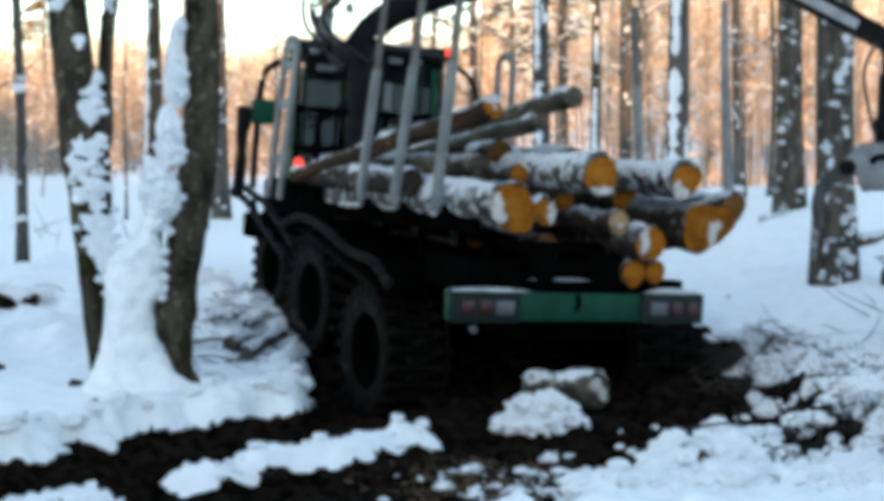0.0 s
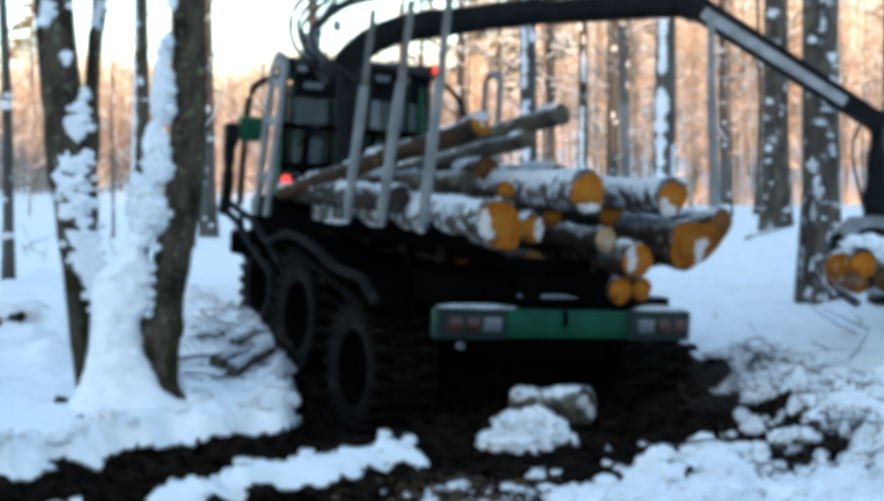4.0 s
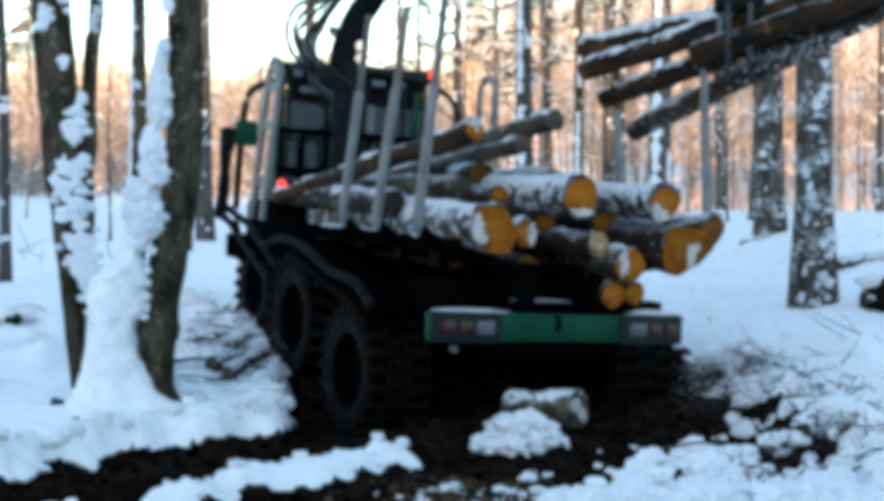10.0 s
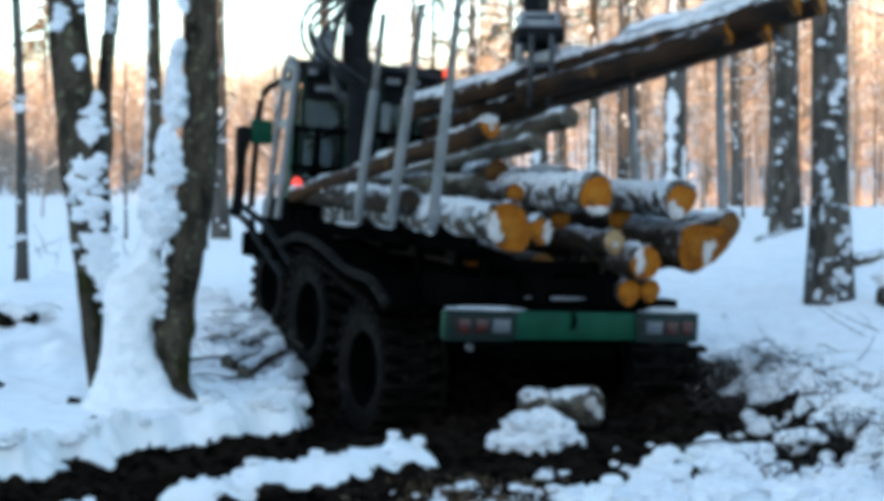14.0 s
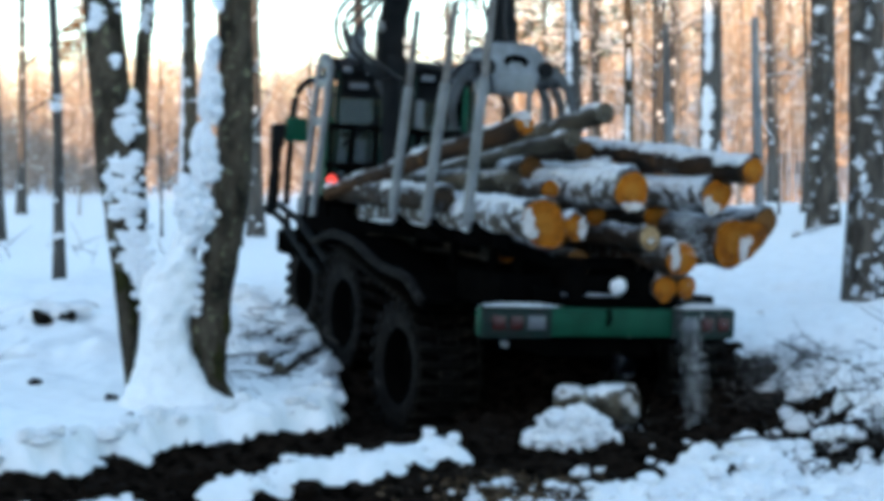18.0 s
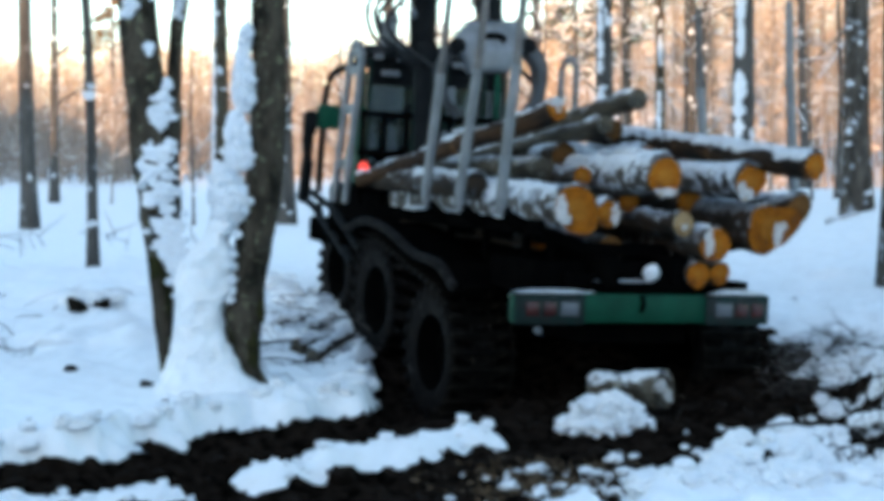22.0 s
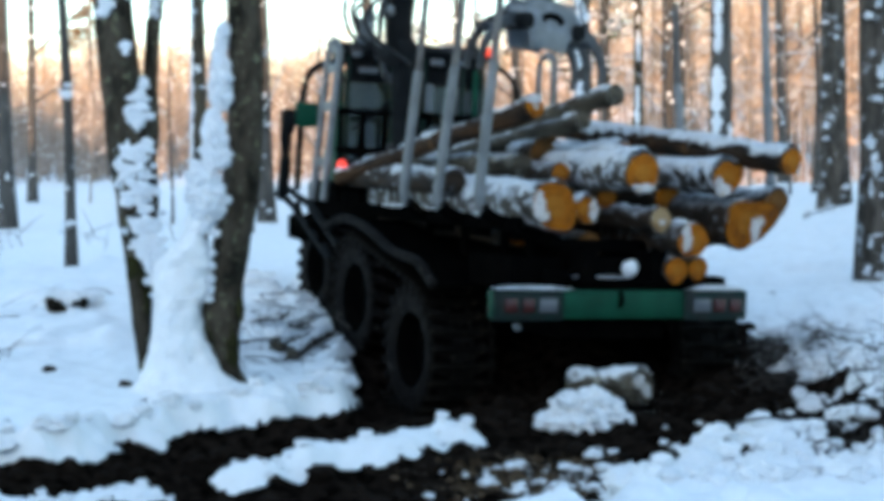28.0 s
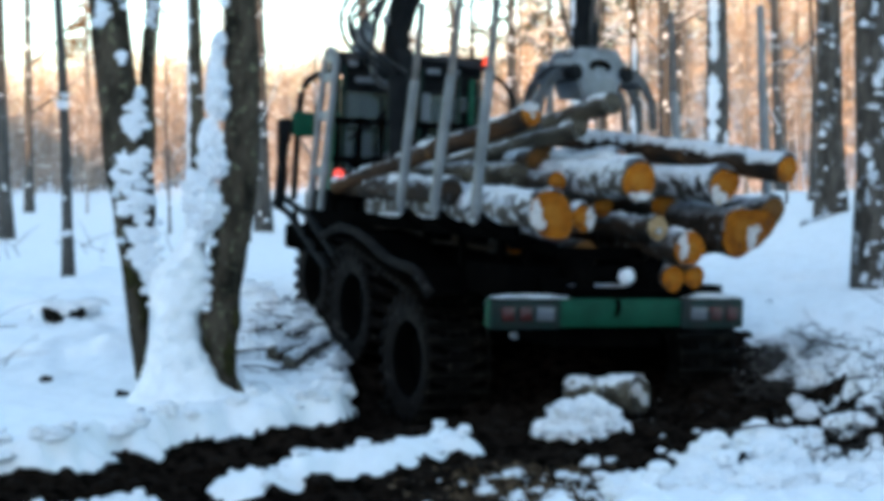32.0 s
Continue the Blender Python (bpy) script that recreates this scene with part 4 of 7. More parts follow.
# ---------------------------------------------------------------- far forest, sunlit
def build_far_forest():
    rnd = random.Random(11)
    tv, tf, gv, gf, sv, sf = [], [], [], [], [], []

    def stick(V, Fc, p, q, r0, r1, n=5):
        a, b = frame_axes(q - p)
        k0 = len(V)
        for c, r in ((p, r0), (q, r1)):
            for i in range(n):
                w = 6.2832 * i / n
                V.append(c + (a * math.cos(w) + b * math.sin(w)) * r)
        for i in range(n):
            Fc.append((k0 + i, k0 + (i + 1) % n, k0 + n + (i + 1) % n, k0 + n + i))

    def blade(V, Fc, p, q, w):
        side = Vector((w, 0, 0)) if abs((q - p).x) < abs((q - p).z) else Vector((0, 0, w))
        k = len(V)
        V.extend((p - side, p + side, q))
        Fc.append((k, k + 1, k + 2))

    for i in range(900):
        y = rnd.uniform(64, 190)
        x = rnd.uniform(-0.46, 0.50) * y
        right = x / y > 0.02
        if not right and y < 100:
            continue
        h = rnd.uniform(8, 14.5) if right else rnd.uniform(5, 9)
        z = base_height(x, y) - 0.2
        r = rnd.uniform(0.05, 0.14)
        p = Vector((x, y, z))
        top = p + Vector((rnd.uniform(-0.5, 0.5), rnd.uniform(-0.5, 0.5), h))
        stick(tv, tf, p, top, r, r * 0.25)
        for b in range(40 if right else 36):
            f = rnd.uniform(0.18, 1.0)
            s = p.lerp(top, f)
            ln = rnd.uniform(0.8, 2.6) * (1.25 - 0.6 * f)
            a = rnd.random() * 6.283
            d = Vector((math.cos(a), math.sin(a), rnd.uniform(0.1, 1.0))) * ln
            blade(gv, gf, s, s + d, rnd.uniform(0.02, 0.05))
            for _ in range(5):
                m = s + d * rnd.uniform(0.3, 1.0)
                blade(gv, gf, m, m + Vector((rnd.uniform(-1, 1), rnd.uniform(-1, 1), rnd.uniform(-0.3, 0.9))) * ln * 0.45, rnd.uniform(0.015, 0.04))
            if rnd.random() < 0.7:
                m = s + d * rnd.uniform(0.2, 0.7)
                blade(sv, sf, m, m + d * 0.4 + Vector((0, 0, 0.05)), rnd.uniform(0.03, 0.085))
    # scrub and young growth that closes the view to the left
    cv, cf = [], []
    for i in range(2300):
        y = rnd.uniform(66, 125)
        x = rnd.uniform(-0.47, 0.03) * y
        p = Vector((x, y, base_height(x, y) - 0.1))
        thick = 0.5 + 0.9 * fbm(x, y, 0.11, 77)
        if rnd.random() > 0.25 + thick:
            continue
        hh = rnd.uniform(1.0, 2.4) + max(0.0, thick) * rnd.uniform(1.0, 5.5)
        top = p + Vector((rnd.uniform(-0.5, 0.5), rnd.uniform(-0.4, 0.4), hh))
        blade(cv, cf, p, top, rnd.uniform(0.02, 0.07))
        for _ in range(18 + int(hh * 5)):
            s = p.lerp(top, rnd.uniform(0.08, 1.0))
            d = Vector((rnd.uniform(-1, 1), rnd.uniform(-1, 1), rnd.uniform(-0.1, 1.0))) * rnd.uniform(0.3, 0.5 + 0.2 * hh)
            blade(cv, cf, s, s + d, rnd.uniform(0.02, 0.055))
            if rnd.random() < 0.16:
                blade(sv, sf, s, s + d * 0.6, rnd.uniform(0.04, 0.11))
    # low brush under the wood's edge
    for i in range(1500):
        y = rnd.uniform(62, 130)
        x = rnd.uniform(-0.46, 0.5) * y
        if x / y < 0.0 and y < 75:
            continue
        p = Vector((x, y, base_height(x, y) - 0.1))
        for _ in range(4):
            q = p + Vector((rnd.uniform(-0.6, 0.6), rnd.uniform(-0.5, 0.5), rnd.uniform(0.5, 1.8)))
            blade(gv, gf, p, q, rnd.uniform(0.02, 0.04))
    for name, V, Fc, mat, lab, cat in (("forest_trunks", tv, tf, FAR_BARK, "distant sunlit tree trunks", "forest"), ("forest_twigs", gv, gf, FAR_TWIG_SUNLIT, "fine crowns of the distant wood, coloured as sunlit", "forest"), ("forest_scrub", cv, cf, FAR_SCRUB_HAZED, "bare scrub before the distant wood, paled for haze", "scrub"), ("forest_snow", sv, sf, SNOW_FAR, "snow lying on distant branches", "snow")):
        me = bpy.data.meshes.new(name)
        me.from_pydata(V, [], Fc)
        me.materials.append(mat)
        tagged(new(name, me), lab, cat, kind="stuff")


build_far_forest()


# ---------------------------------------------------------------- forwarder
MACHINE = pose(1.04, 12.64, 0.0, 1.5, 2.9, 26)     # forward is +y, right is +x
fw = empty("forwarder", MACHINE)
tagged(fw, "dark green and black forestry forwarder standing in mud", "forwarder")


def bx(name, mat, c, s, parent=None, label="", bevel=0.015):
    bm = bmesh.new()
    box(bm, c, s, None, bevel)
    return part(name, bm, mat, parent or fw, label)


def tb(name, mat, pts, r, parent=None, label="", n=8, smoothing=0):
    bm = bmesh.new()
    q = curve_points(pts, smoothing) if smoothing else pts
    tube(bm, q, r, n)
    return part(name, bm, mat, parent or fw, label)


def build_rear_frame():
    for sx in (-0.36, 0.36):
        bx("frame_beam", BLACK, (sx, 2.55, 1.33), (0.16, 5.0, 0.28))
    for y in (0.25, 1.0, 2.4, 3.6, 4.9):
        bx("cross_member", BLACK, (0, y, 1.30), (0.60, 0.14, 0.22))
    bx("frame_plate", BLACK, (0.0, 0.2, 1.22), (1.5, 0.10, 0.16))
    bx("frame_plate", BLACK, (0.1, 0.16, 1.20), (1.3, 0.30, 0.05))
    # Black side plates added to fill the bright gaps beside the beams.
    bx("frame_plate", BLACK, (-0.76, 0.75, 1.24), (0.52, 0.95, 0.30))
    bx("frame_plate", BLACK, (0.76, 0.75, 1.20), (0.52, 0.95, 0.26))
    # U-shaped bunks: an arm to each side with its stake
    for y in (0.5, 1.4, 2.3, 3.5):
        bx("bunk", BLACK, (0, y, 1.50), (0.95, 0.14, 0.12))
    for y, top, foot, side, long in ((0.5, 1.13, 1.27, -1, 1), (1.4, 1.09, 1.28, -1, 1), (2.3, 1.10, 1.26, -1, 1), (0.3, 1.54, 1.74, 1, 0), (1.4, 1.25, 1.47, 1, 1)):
        # Stake feet coloured black where they sink into shade below the logs.
        tb("bunk_arm", BLACK, [(side * 0.45, y, 1.50), (side * (foot - 0.36), y, 1.64), (side * (foot - 0.12), y, 1.74), (side * (foot - 0.02), y, 1.83)], [0.075, 0.065, 0.06, 0.057], label="bunk arm blackened for the shade under the load", n=10)
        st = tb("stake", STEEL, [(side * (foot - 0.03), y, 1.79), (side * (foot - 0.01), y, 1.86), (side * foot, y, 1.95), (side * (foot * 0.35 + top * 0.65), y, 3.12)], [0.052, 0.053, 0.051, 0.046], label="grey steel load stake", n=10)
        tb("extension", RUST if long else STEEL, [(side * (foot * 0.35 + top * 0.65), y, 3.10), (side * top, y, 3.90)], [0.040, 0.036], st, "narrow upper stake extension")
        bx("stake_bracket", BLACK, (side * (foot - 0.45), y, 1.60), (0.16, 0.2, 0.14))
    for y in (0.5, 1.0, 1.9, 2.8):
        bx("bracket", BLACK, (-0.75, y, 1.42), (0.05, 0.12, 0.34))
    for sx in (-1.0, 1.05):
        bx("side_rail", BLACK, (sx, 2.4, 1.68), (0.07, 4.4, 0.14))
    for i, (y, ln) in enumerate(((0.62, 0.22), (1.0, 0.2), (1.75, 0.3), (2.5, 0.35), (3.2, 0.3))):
        bm = bmesh.new()
        lump(bm, (-1.0 + 0.25 * (y < 0.9), y, 1.755), (0.05, ln, 0.02), 9.0 + i * 2.7, 3, 0.7, 2.5)
        part("snow", bm, SNOW_DUSTY, fw, "trace of dirty snow on the bunk rail")
    # headboard
    for z in (1.9, 2.35, 2.8):
        bx("headboard_bar", BLACK, (0.0, 4.75, z), (2.3, 0.06, 0.07))
    for i in range(9):
        bx("headboard_bar", BLACK, (-1.1 + i * 0.275, 4.75, 2.3), (0.05, 0.05, 1.1), bevel=0.008)
    for side, x, zt in ((-1, -1.15, 3.63), (1, 1.66, 3.66)):
        xb = x + side * 0.14 if side < 0 else x
        tb("hoop", STEEL, [(xb, 5.12, 1.75), (x, 5.12, zt - 0.12), (x, 5.04, zt - 0.03), (x, 4.92, zt), (x, 4.80, zt - 0.03), (x, 4.72, zt - 0.12), (xb, 4.72, 1.75)], 0.042, label="grey steel hoop stake of the headboard", n=10)
    for z in (2.2, 2.85, 3.3, 3.54):
        bx("hoop_plate", STEEL, (-1.15 - 0.14 * (3.5 - z) / 1.75, 4.92, z), (0.03, 0.34, 0.11))
    bm = bmesh.new()
    lathe(bm, [(0.0, -0.02), (0.055, -0.02), (0.062, 0.0), (0.055, 0.03), (0.0, 0.045)], 16)
    part("marker_lamp", bm, LAMP_RED, fw, "lit red marker lamp", pose(-1.13, 4.57, 2.17, 0, 0, -90))


DIRTY_GREEN = material("dirty_green_paint", (0.016, 0.040, 0.036), 0.8, scale=9, amount=0.5, fine=40, bump=0.3, second=(0.03, 0.034, 0.034), spec=0.08)


def build_bumper():
    bm = bmesh.new()
    box(bm, (-0.06, 0.0, 1.0), (2.6, 0.10, 0.25), None, 0.02)
    bumper = part("bumper", bm, GREEN, fw, "dark green rear bumper beam")
    for s, x in ((-1, -1.02), (1, 0.90)):
        bx("lamp_panel", DIRTY_GREEN, (x, -0.03, 1.0), (0.66, 0.13, 0.27), bumper)
        bx("lamp_recess", DIRTY_GREEN, (x, -0.098, 1.0), (0.56, 0.012, 0.17), bumper)
        for k, (dx, mt, w) in enumerate(((0.19, LENS_RED, 0.12), (0.02, LENS_RED, 0.12), (-0.17, LENS_WHITE, 0.17))):
            bm = bmesh.new()
            box(bm, (x + s * dx, -0.11, 1.0), (w, 0.025, 0.12), None, 0.01)
            part("tail_lamp" if mt is LENS_RED else "reflector", bm, mt, bumper)
    for i, (x0, w, y0, z0, h, dep) in enumerate(((-1.0, 0.33, 0.0, 1.135, 0.022, 0.075), (0.96, 0.27, 0.02, 1.14, 0.035, 0.075), (-0.20, 0.30, 0.15, 1.229, 0.018, 0.065))):
        bm = bmesh.new()
        lump(bm, (x0, y0, z0), (w, dep, h * (1 if i < 2 else 0.6)), 3.0 + i * 2.3, 4, 0.45, 2.6)
        part("snow", bm, SNOW_DUSTY, bumper, "thin snow lying on the bumper")
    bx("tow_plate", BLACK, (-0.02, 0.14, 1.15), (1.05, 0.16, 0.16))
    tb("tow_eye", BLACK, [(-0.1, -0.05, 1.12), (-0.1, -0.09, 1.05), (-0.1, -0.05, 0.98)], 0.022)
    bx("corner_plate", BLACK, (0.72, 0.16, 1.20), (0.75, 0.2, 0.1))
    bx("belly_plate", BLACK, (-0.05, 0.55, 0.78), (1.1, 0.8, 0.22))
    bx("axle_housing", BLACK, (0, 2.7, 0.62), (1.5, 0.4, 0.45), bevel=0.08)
    bm = bmesh.new()
    lathe(bm, [(0.0, -0.02), (0.035, -0.02), (0.035, 0.02), (0.0, 0.02)], 12, "z")
    part("lamp", bm, LENS_WHITE, fw, "small work lamp under the bumper", pose(-1.08, 0.02, 0.80, 90))


def wheel(x, y, z, side, r=0.62, w=0.62):
    wh = empty("wheel", pose(x, y, z), fw)
    h = w / 2
    bm = bmesh.new()
    lathe(bm, [(r * 0.60, -h * 0.86), (r * 0.78, -h), (r * 0.93, -h * 0.94), (r, -h * 0.7), (r, h * 0.7), (r * 0.93, h * 0.94), (r * 0.78, h), (r * 0.60, h * 0.86)], 36)
    tyre = part("tyre", bm, RUBBER, wh, "muddy black tyre")
    bm = bmesh.new()
    for k in range(22):
        a = 2 * math.pi * k / 22
        m = Matrix.Rotation(a, 4, "X")
        for sgn in (-1, 1):
            box(bm, (sgn * h * 0.5, 0, r + 0.012), (h * 0.95, 0.055, 0.05), m @ Matrix.Rotation(sgn * 0.35, 4, "Z"), 0)
    part("tread", bm, TREAD, tyre)
    bm = bmesh.new()
    box(bm, (side * h * 0.96, 0, r * 0.95), (0.05, 0.085, 0.10), None, 0.012)
    lug = part("lug", bm, RUBBER, tyre, m=Matrix.Rotation(2 * math.pi * 0.5 / 22, 4, "X"))
    for k in range(1, 22):
        twin(lug, Matrix.Rotation(2 * math.pi * (k + 0.5) / 22, 4, "X"))
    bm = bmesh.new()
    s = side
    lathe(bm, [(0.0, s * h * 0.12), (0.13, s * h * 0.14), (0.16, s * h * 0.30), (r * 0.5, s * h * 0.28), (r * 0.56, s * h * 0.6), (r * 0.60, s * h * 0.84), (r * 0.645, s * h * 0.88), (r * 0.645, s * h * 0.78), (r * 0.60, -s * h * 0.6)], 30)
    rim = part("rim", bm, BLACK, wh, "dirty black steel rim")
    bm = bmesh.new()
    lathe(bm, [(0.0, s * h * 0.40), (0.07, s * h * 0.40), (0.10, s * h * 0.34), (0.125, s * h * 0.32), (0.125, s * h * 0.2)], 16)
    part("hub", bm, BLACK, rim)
    return wh


def build_track(x, y0, z0, y1, z1, r=0.66, w=0.70):
    """Steel bogie track round two wheels: cross plates on link rails."""
    tr = empty("track", pose(x, 0, 0), fw)
    d = Vector((0, y1 - y0, z1 - z0))
    ln = d.length
    u = d / ln
    nrm = Vector((0, -u.z, u.y))
    per = 2 * ln + 2 * math.pi * r
    n = 46
    bm = bmesh.new()
    box(bm, (0, 0, 0), (w, 0.075, 0.028), None, 0.006)
    box(bm, (0, 0, 0.03), (w * 0.96, 0.022, 0.045), None, 0)
    first = None

    def at(s):
        s %= per
        c0, c1 = Vector((0, y0, z0)), Vector((0, y1, z1))
        if s < ln:
            return c0 + u * s + nrm * r, nrm
        s -= ln
        if s < math.pi * r:
            a = s / r
            dd = nrm * math.cos(a) + u * math.sin(a)
            return c1 + dd * r, dd
        s -= math.pi * r
        if s < ln:
            return c1 - u * s - nrm * r, -nrm
        s -= ln
        a = s / r
        dd = -nrm * math.cos(a) - u * math.sin(a)
        return c0 + dd * r, dd

    for k in range(n):
        p, dd = at(per * k / n)
        ang = math.degrees(math.atan2(-dd.y, dd.z))
        m = pose(p.x, p.y, p.z, ang)
        if first is None:
            first = part("track_plate", bm, TRACK, tr, "muddy steel cross plate", m)
        else:
            twin(first, m)
    for off in (-0.31, -0.1, 0.1, 0.31):
        bm = bmesh.new()
        ring = [at(per * k / 92)[0] + Vector((off, 0, 0)) for k in range(93)]
        tube(bm, ring, 0.017, 4, cap=False)
        part("link_chain", bm, TRACK, tr)


def build_running_gear():
    for side in (-1, 1):
        x = -1.04 if side < 0 else 1.46
        y0, z0, y1, z1 = (1.87, 0.37, 3.5, 0.73) if side < 0 else (1.45, 0.40, 3.2, 0.62)
        wheel(x, y0, z0, side)
        wheel(x, y1, z1, side)
        build_track(x, y0, z0, y1, z1)
        bm = bmesh.new()
        box(bm, (x - side * 0.40, (y0 + y1) / 2, (z0 + z1) / 2), (0.16, 1.9, 0.42), None, 0.06)
        part("bogie_beam", bm, BLACK, fw)
    wheel(-0.52, 6.4, 0.86, -1)
    wheel(1.75, 6.9, 0.80, 1)
    bm = bmesh.new()
    pts = [(-1.08, 1.15, 1.05), (-1.08, 1.55, 1.24), (-1.08, 2.2, 1.30), (-1.08, 3.0, 1.50), (-1.08, 3.7, 1.56), (-1.08, 4.3, 1.44)]
    q = curve_points(pts, 5)
    vs = [[bm.verts.new(p + Vector((sx * 0.33, 0, dz))) for sx, dz in ((-1, 0), (1, 0), (1, 0.025), (-1, 0.025))] for p in q]
    for r0, r1 in zip(vs, vs[1:]):
        for k in range(4):
            bm.faces.new((r0[k], r0[(k + 1) % 4], r1[(k + 1) % 4], r1[k]))
    bm.faces.new(vs[0])
    bm.faces.new(vs[-1])
    bmesh.ops.recalc_face_normals(bm, faces=bm.faces)
    part("mudguard", bm, BLACK, fw, "black mudguard over the bogie")
    tb("mudguard_edge", RUBBER, [(-1.40, y, z + 0.02) for _, y, z in pts], 0.05, label="muddy rolled edge of the mudguard", smoothing=4)


CAB_GREEN = material("dark_cab_green", (0.004, 0.026, 0.020), 0.6, scale=5, amount=0.4, fine=30, bump=0.1, second=(0.010, 0.018, 0.017), spec=0.15)


def build_front():
    bx("engine_body", BLACK, (0.55, 7.2, 1.5), (1.5, 3.0, 0.95), bevel=0.08)
    bx("hood", GREEN, (0.85, 8.4, 2.2), (1.3, 1.8, 0.75), bevel=0.15)
    bx("articulation_joint", BLACK, (0.05, 5.4, 1.3), (0.5, 0.8, 0.5), bevel=0.1)
    cab = empty("cab", pose(0.12, 5.6, 2.0, 0, 0, -19), fw)
    W, L, H = 0.90, 1.7, 1.60
    for x, w in ((-0.80, 0.06), (-0.24, 0.05), (0.16, 0.05), (0.64, 0.05), (W, 0.05)):
        bm = bmesh.new()
        box(bm, (x, 0, H / 2), (w, 0.08, H), None, 0.02)
        part("pillar", bm, CAB_GREEN, cab, "dark green cab pillar")
    for x in (-W, W):
        for y in (L * 0.5, L):
            bm = bmesh.new()
            box(bm, (x, y, H / 2), (0.09, 0.09, H), None, 0.02)
            part("pillar", bm, HAZED_BLACK if y > 1 else GREEN, cab)
    bm = bmesh.new()
    box(bm, (0, L / 2, H + 0.03), (2 * W + 0.2, L + 0.25, 0.15), None, 0.05)
    roof = part("roof", bm, HAZED_BLACK, cab, "black cab roof")
    bm = bmesh.new()
    lump(bm, (0.0, 0.85, H + 0.10), (0.92, 0.8, 0.06), 3.0, 4, 0.3, 1.6)
    part("snow", bm, SNOW, roof, "snow on the roof")
    for z, hh in ((0.1, 0.24), (1.24, 0.05), (H - 0.08, 0.14)):
        bm = bmesh.new()
        box(bm, (0, 0, z), (2 * W, 0.07, hh), None, 0.015)
        part("cross_rail", bm, HAZED_BLACK, cab)
    for x in (-W, W):
        bm = bmesh.new()
        box(bm, (x, L / 2, 0.16), (0.07, L, 0.34), None, 0.02)
        part("side_panel", bm, GREEN, cab, "green lower cab side")
    for x, w, z0, z1 in ((-0.52, 0.50, 0.25, 1.21), (-0.04, 0.34, 0.25, 1.21), (0.40, 0.42, 0.25, 1.21), (0.77, 0.2, 0.25, 1.21)):
        bm = bmesh.new()
        box(bm, (x, 0.01, (z0 + z1) / 2), (w, 0.008, z1 - z0), None, 0)
        part("window_pane", bm, GLASS, cab, "dark tinted cab window").visible_shadow = False
    bm = bmesh.new()
    box(bm, (0.04, 0.02, 1.36), (1.66, 0.04, 0.22), None, 0.01)
    part("lamp_board", bm, HAZED_BLACK, cab, "black board behind the work lamps")
    bm = bmesh.new()
    box(bm, (0, L, 0.85), (2 * W - 0.1, 0.01, 1.3), None, 0)
    part("windscreen", bm, GLASS, cab).visible_shadow = False
    for x in (-W, W):
        bm = bmesh.new()
        box(bm, (x, L / 2, 0.85), (0.008, L - 0.1, 1.1), None, 0)
        part("side_window", bm, GLASS, cab).visible_shadow = False
    bm = bmesh.new()
    box(bm, (0.05, 0.75, 0.45), (0.55, 0.16, 0.9), None, 0.06)
    box(bm, (0.05, 0.95, 0.12), (0.6, 0.55, 0.24), None, 0.05)
    part("seat", bm, HAZED_BLACK, cab, "dark operator seat, empty")
    bm = bmesh.new()
    box(bm, (0, L - 0.25, 0.25), (1.4, 0.35, 0.5), None, 0.08)
    part("dashboard", bm, HAZED_BLACK, cab)
    tb("wiper", HAZED_BLACK, [(-0.72, -0.05, 0.62), (-0.5, -0.06, 0.80), (-0.27, -0.06, 0.98)], 0.026, cab)
    bm = bmesh.new()
    box(bm, (0.80, -0.03, 0.98), (0.07, 0.10, 0.90), None, 0.02)
    part("corner_panel", bm, GREEN, cab, "green cab corner panel")
    bm = bmesh.new()
    box(bm, (-0.87, -0.02, 0.55), (0.07, 0.10, 0.8), None, 0.02)
    part("corner_panel", bm, GREEN, cab, "green cab corner panel")
    bm = bmesh.new()
    lathe(bm, [(0.0, 0.11), (0.045, 0.10), (0.06, 0.06), (0.06, 0.0), (0.0, 0.0)], 14, "z")
    part("beacon", bm, BEACON, cab, "orange rotating beacon", pose(0.97, -0.16, 1.60))
    for x, z, w in ((-0.55, 1.36, 0.26), (-0.70, 1.56, 0.15), (-0.42, 1.54, 0.13), (0.30, 1.50, 0.20), (0.56, 1.50, 0.16)):
        bm = bmesh.new()
        box(bm, (x, -0.10, z), (w, 0.10, 0.10), None, 0.03)
        lamp = part("work_lamp", bm, HAZED_BLACK, cab, "black work lamp housing")
        bm = bmesh.new()
        box(bm, (x, -0.155, z), (w - 0.03, 0.012, 0.07), None, 0.005)
        part("lens", bm, LENS_WHITE, lamp, "pale lamp glass")
    # pipes along the rear of the roof and a bundle of lines down to the column
    for k in range(3):
        tb("pipe", HOSE, [(-0.80, -0.13, 1.62 + 0.035 * k), (0.1, -0.15, 1.66 + 0.02 * k), (0.95, -0.13, 1.56 + 0.03 * k)], 0.018, cab, smoothing=3)
    for x, z, h in ((-0.02, 0.95, 0.4), (0.22, 1.05, 0.35)):
        bm = bmesh.new()
        box(bm, (x, -0.12, z), (0.10, 0.05, h), None, 0.02)
        part("vent_plate", bm, STEEL, cab, "grey plate behind the column")
    bx("valve_plate", PALE, (-0.10, 5.2, 3.13), (0.12, 0.04, 0.44), label="light grey plate beside the crane column")
    # guard rails round the platform
    tb("guard_rail", HAZED_BLACK, [(-1.30, 5.7, 1.85), (-1.29, 5.65, 2.8), (-1.27, 5.6, 3.15), (-1.18, 5.6, 3.32), (-1.0, 5.62, 3.40), (-0.75, 5.65, 3.45)], 0.045, smoothing=4, label="black tubular guard rail")
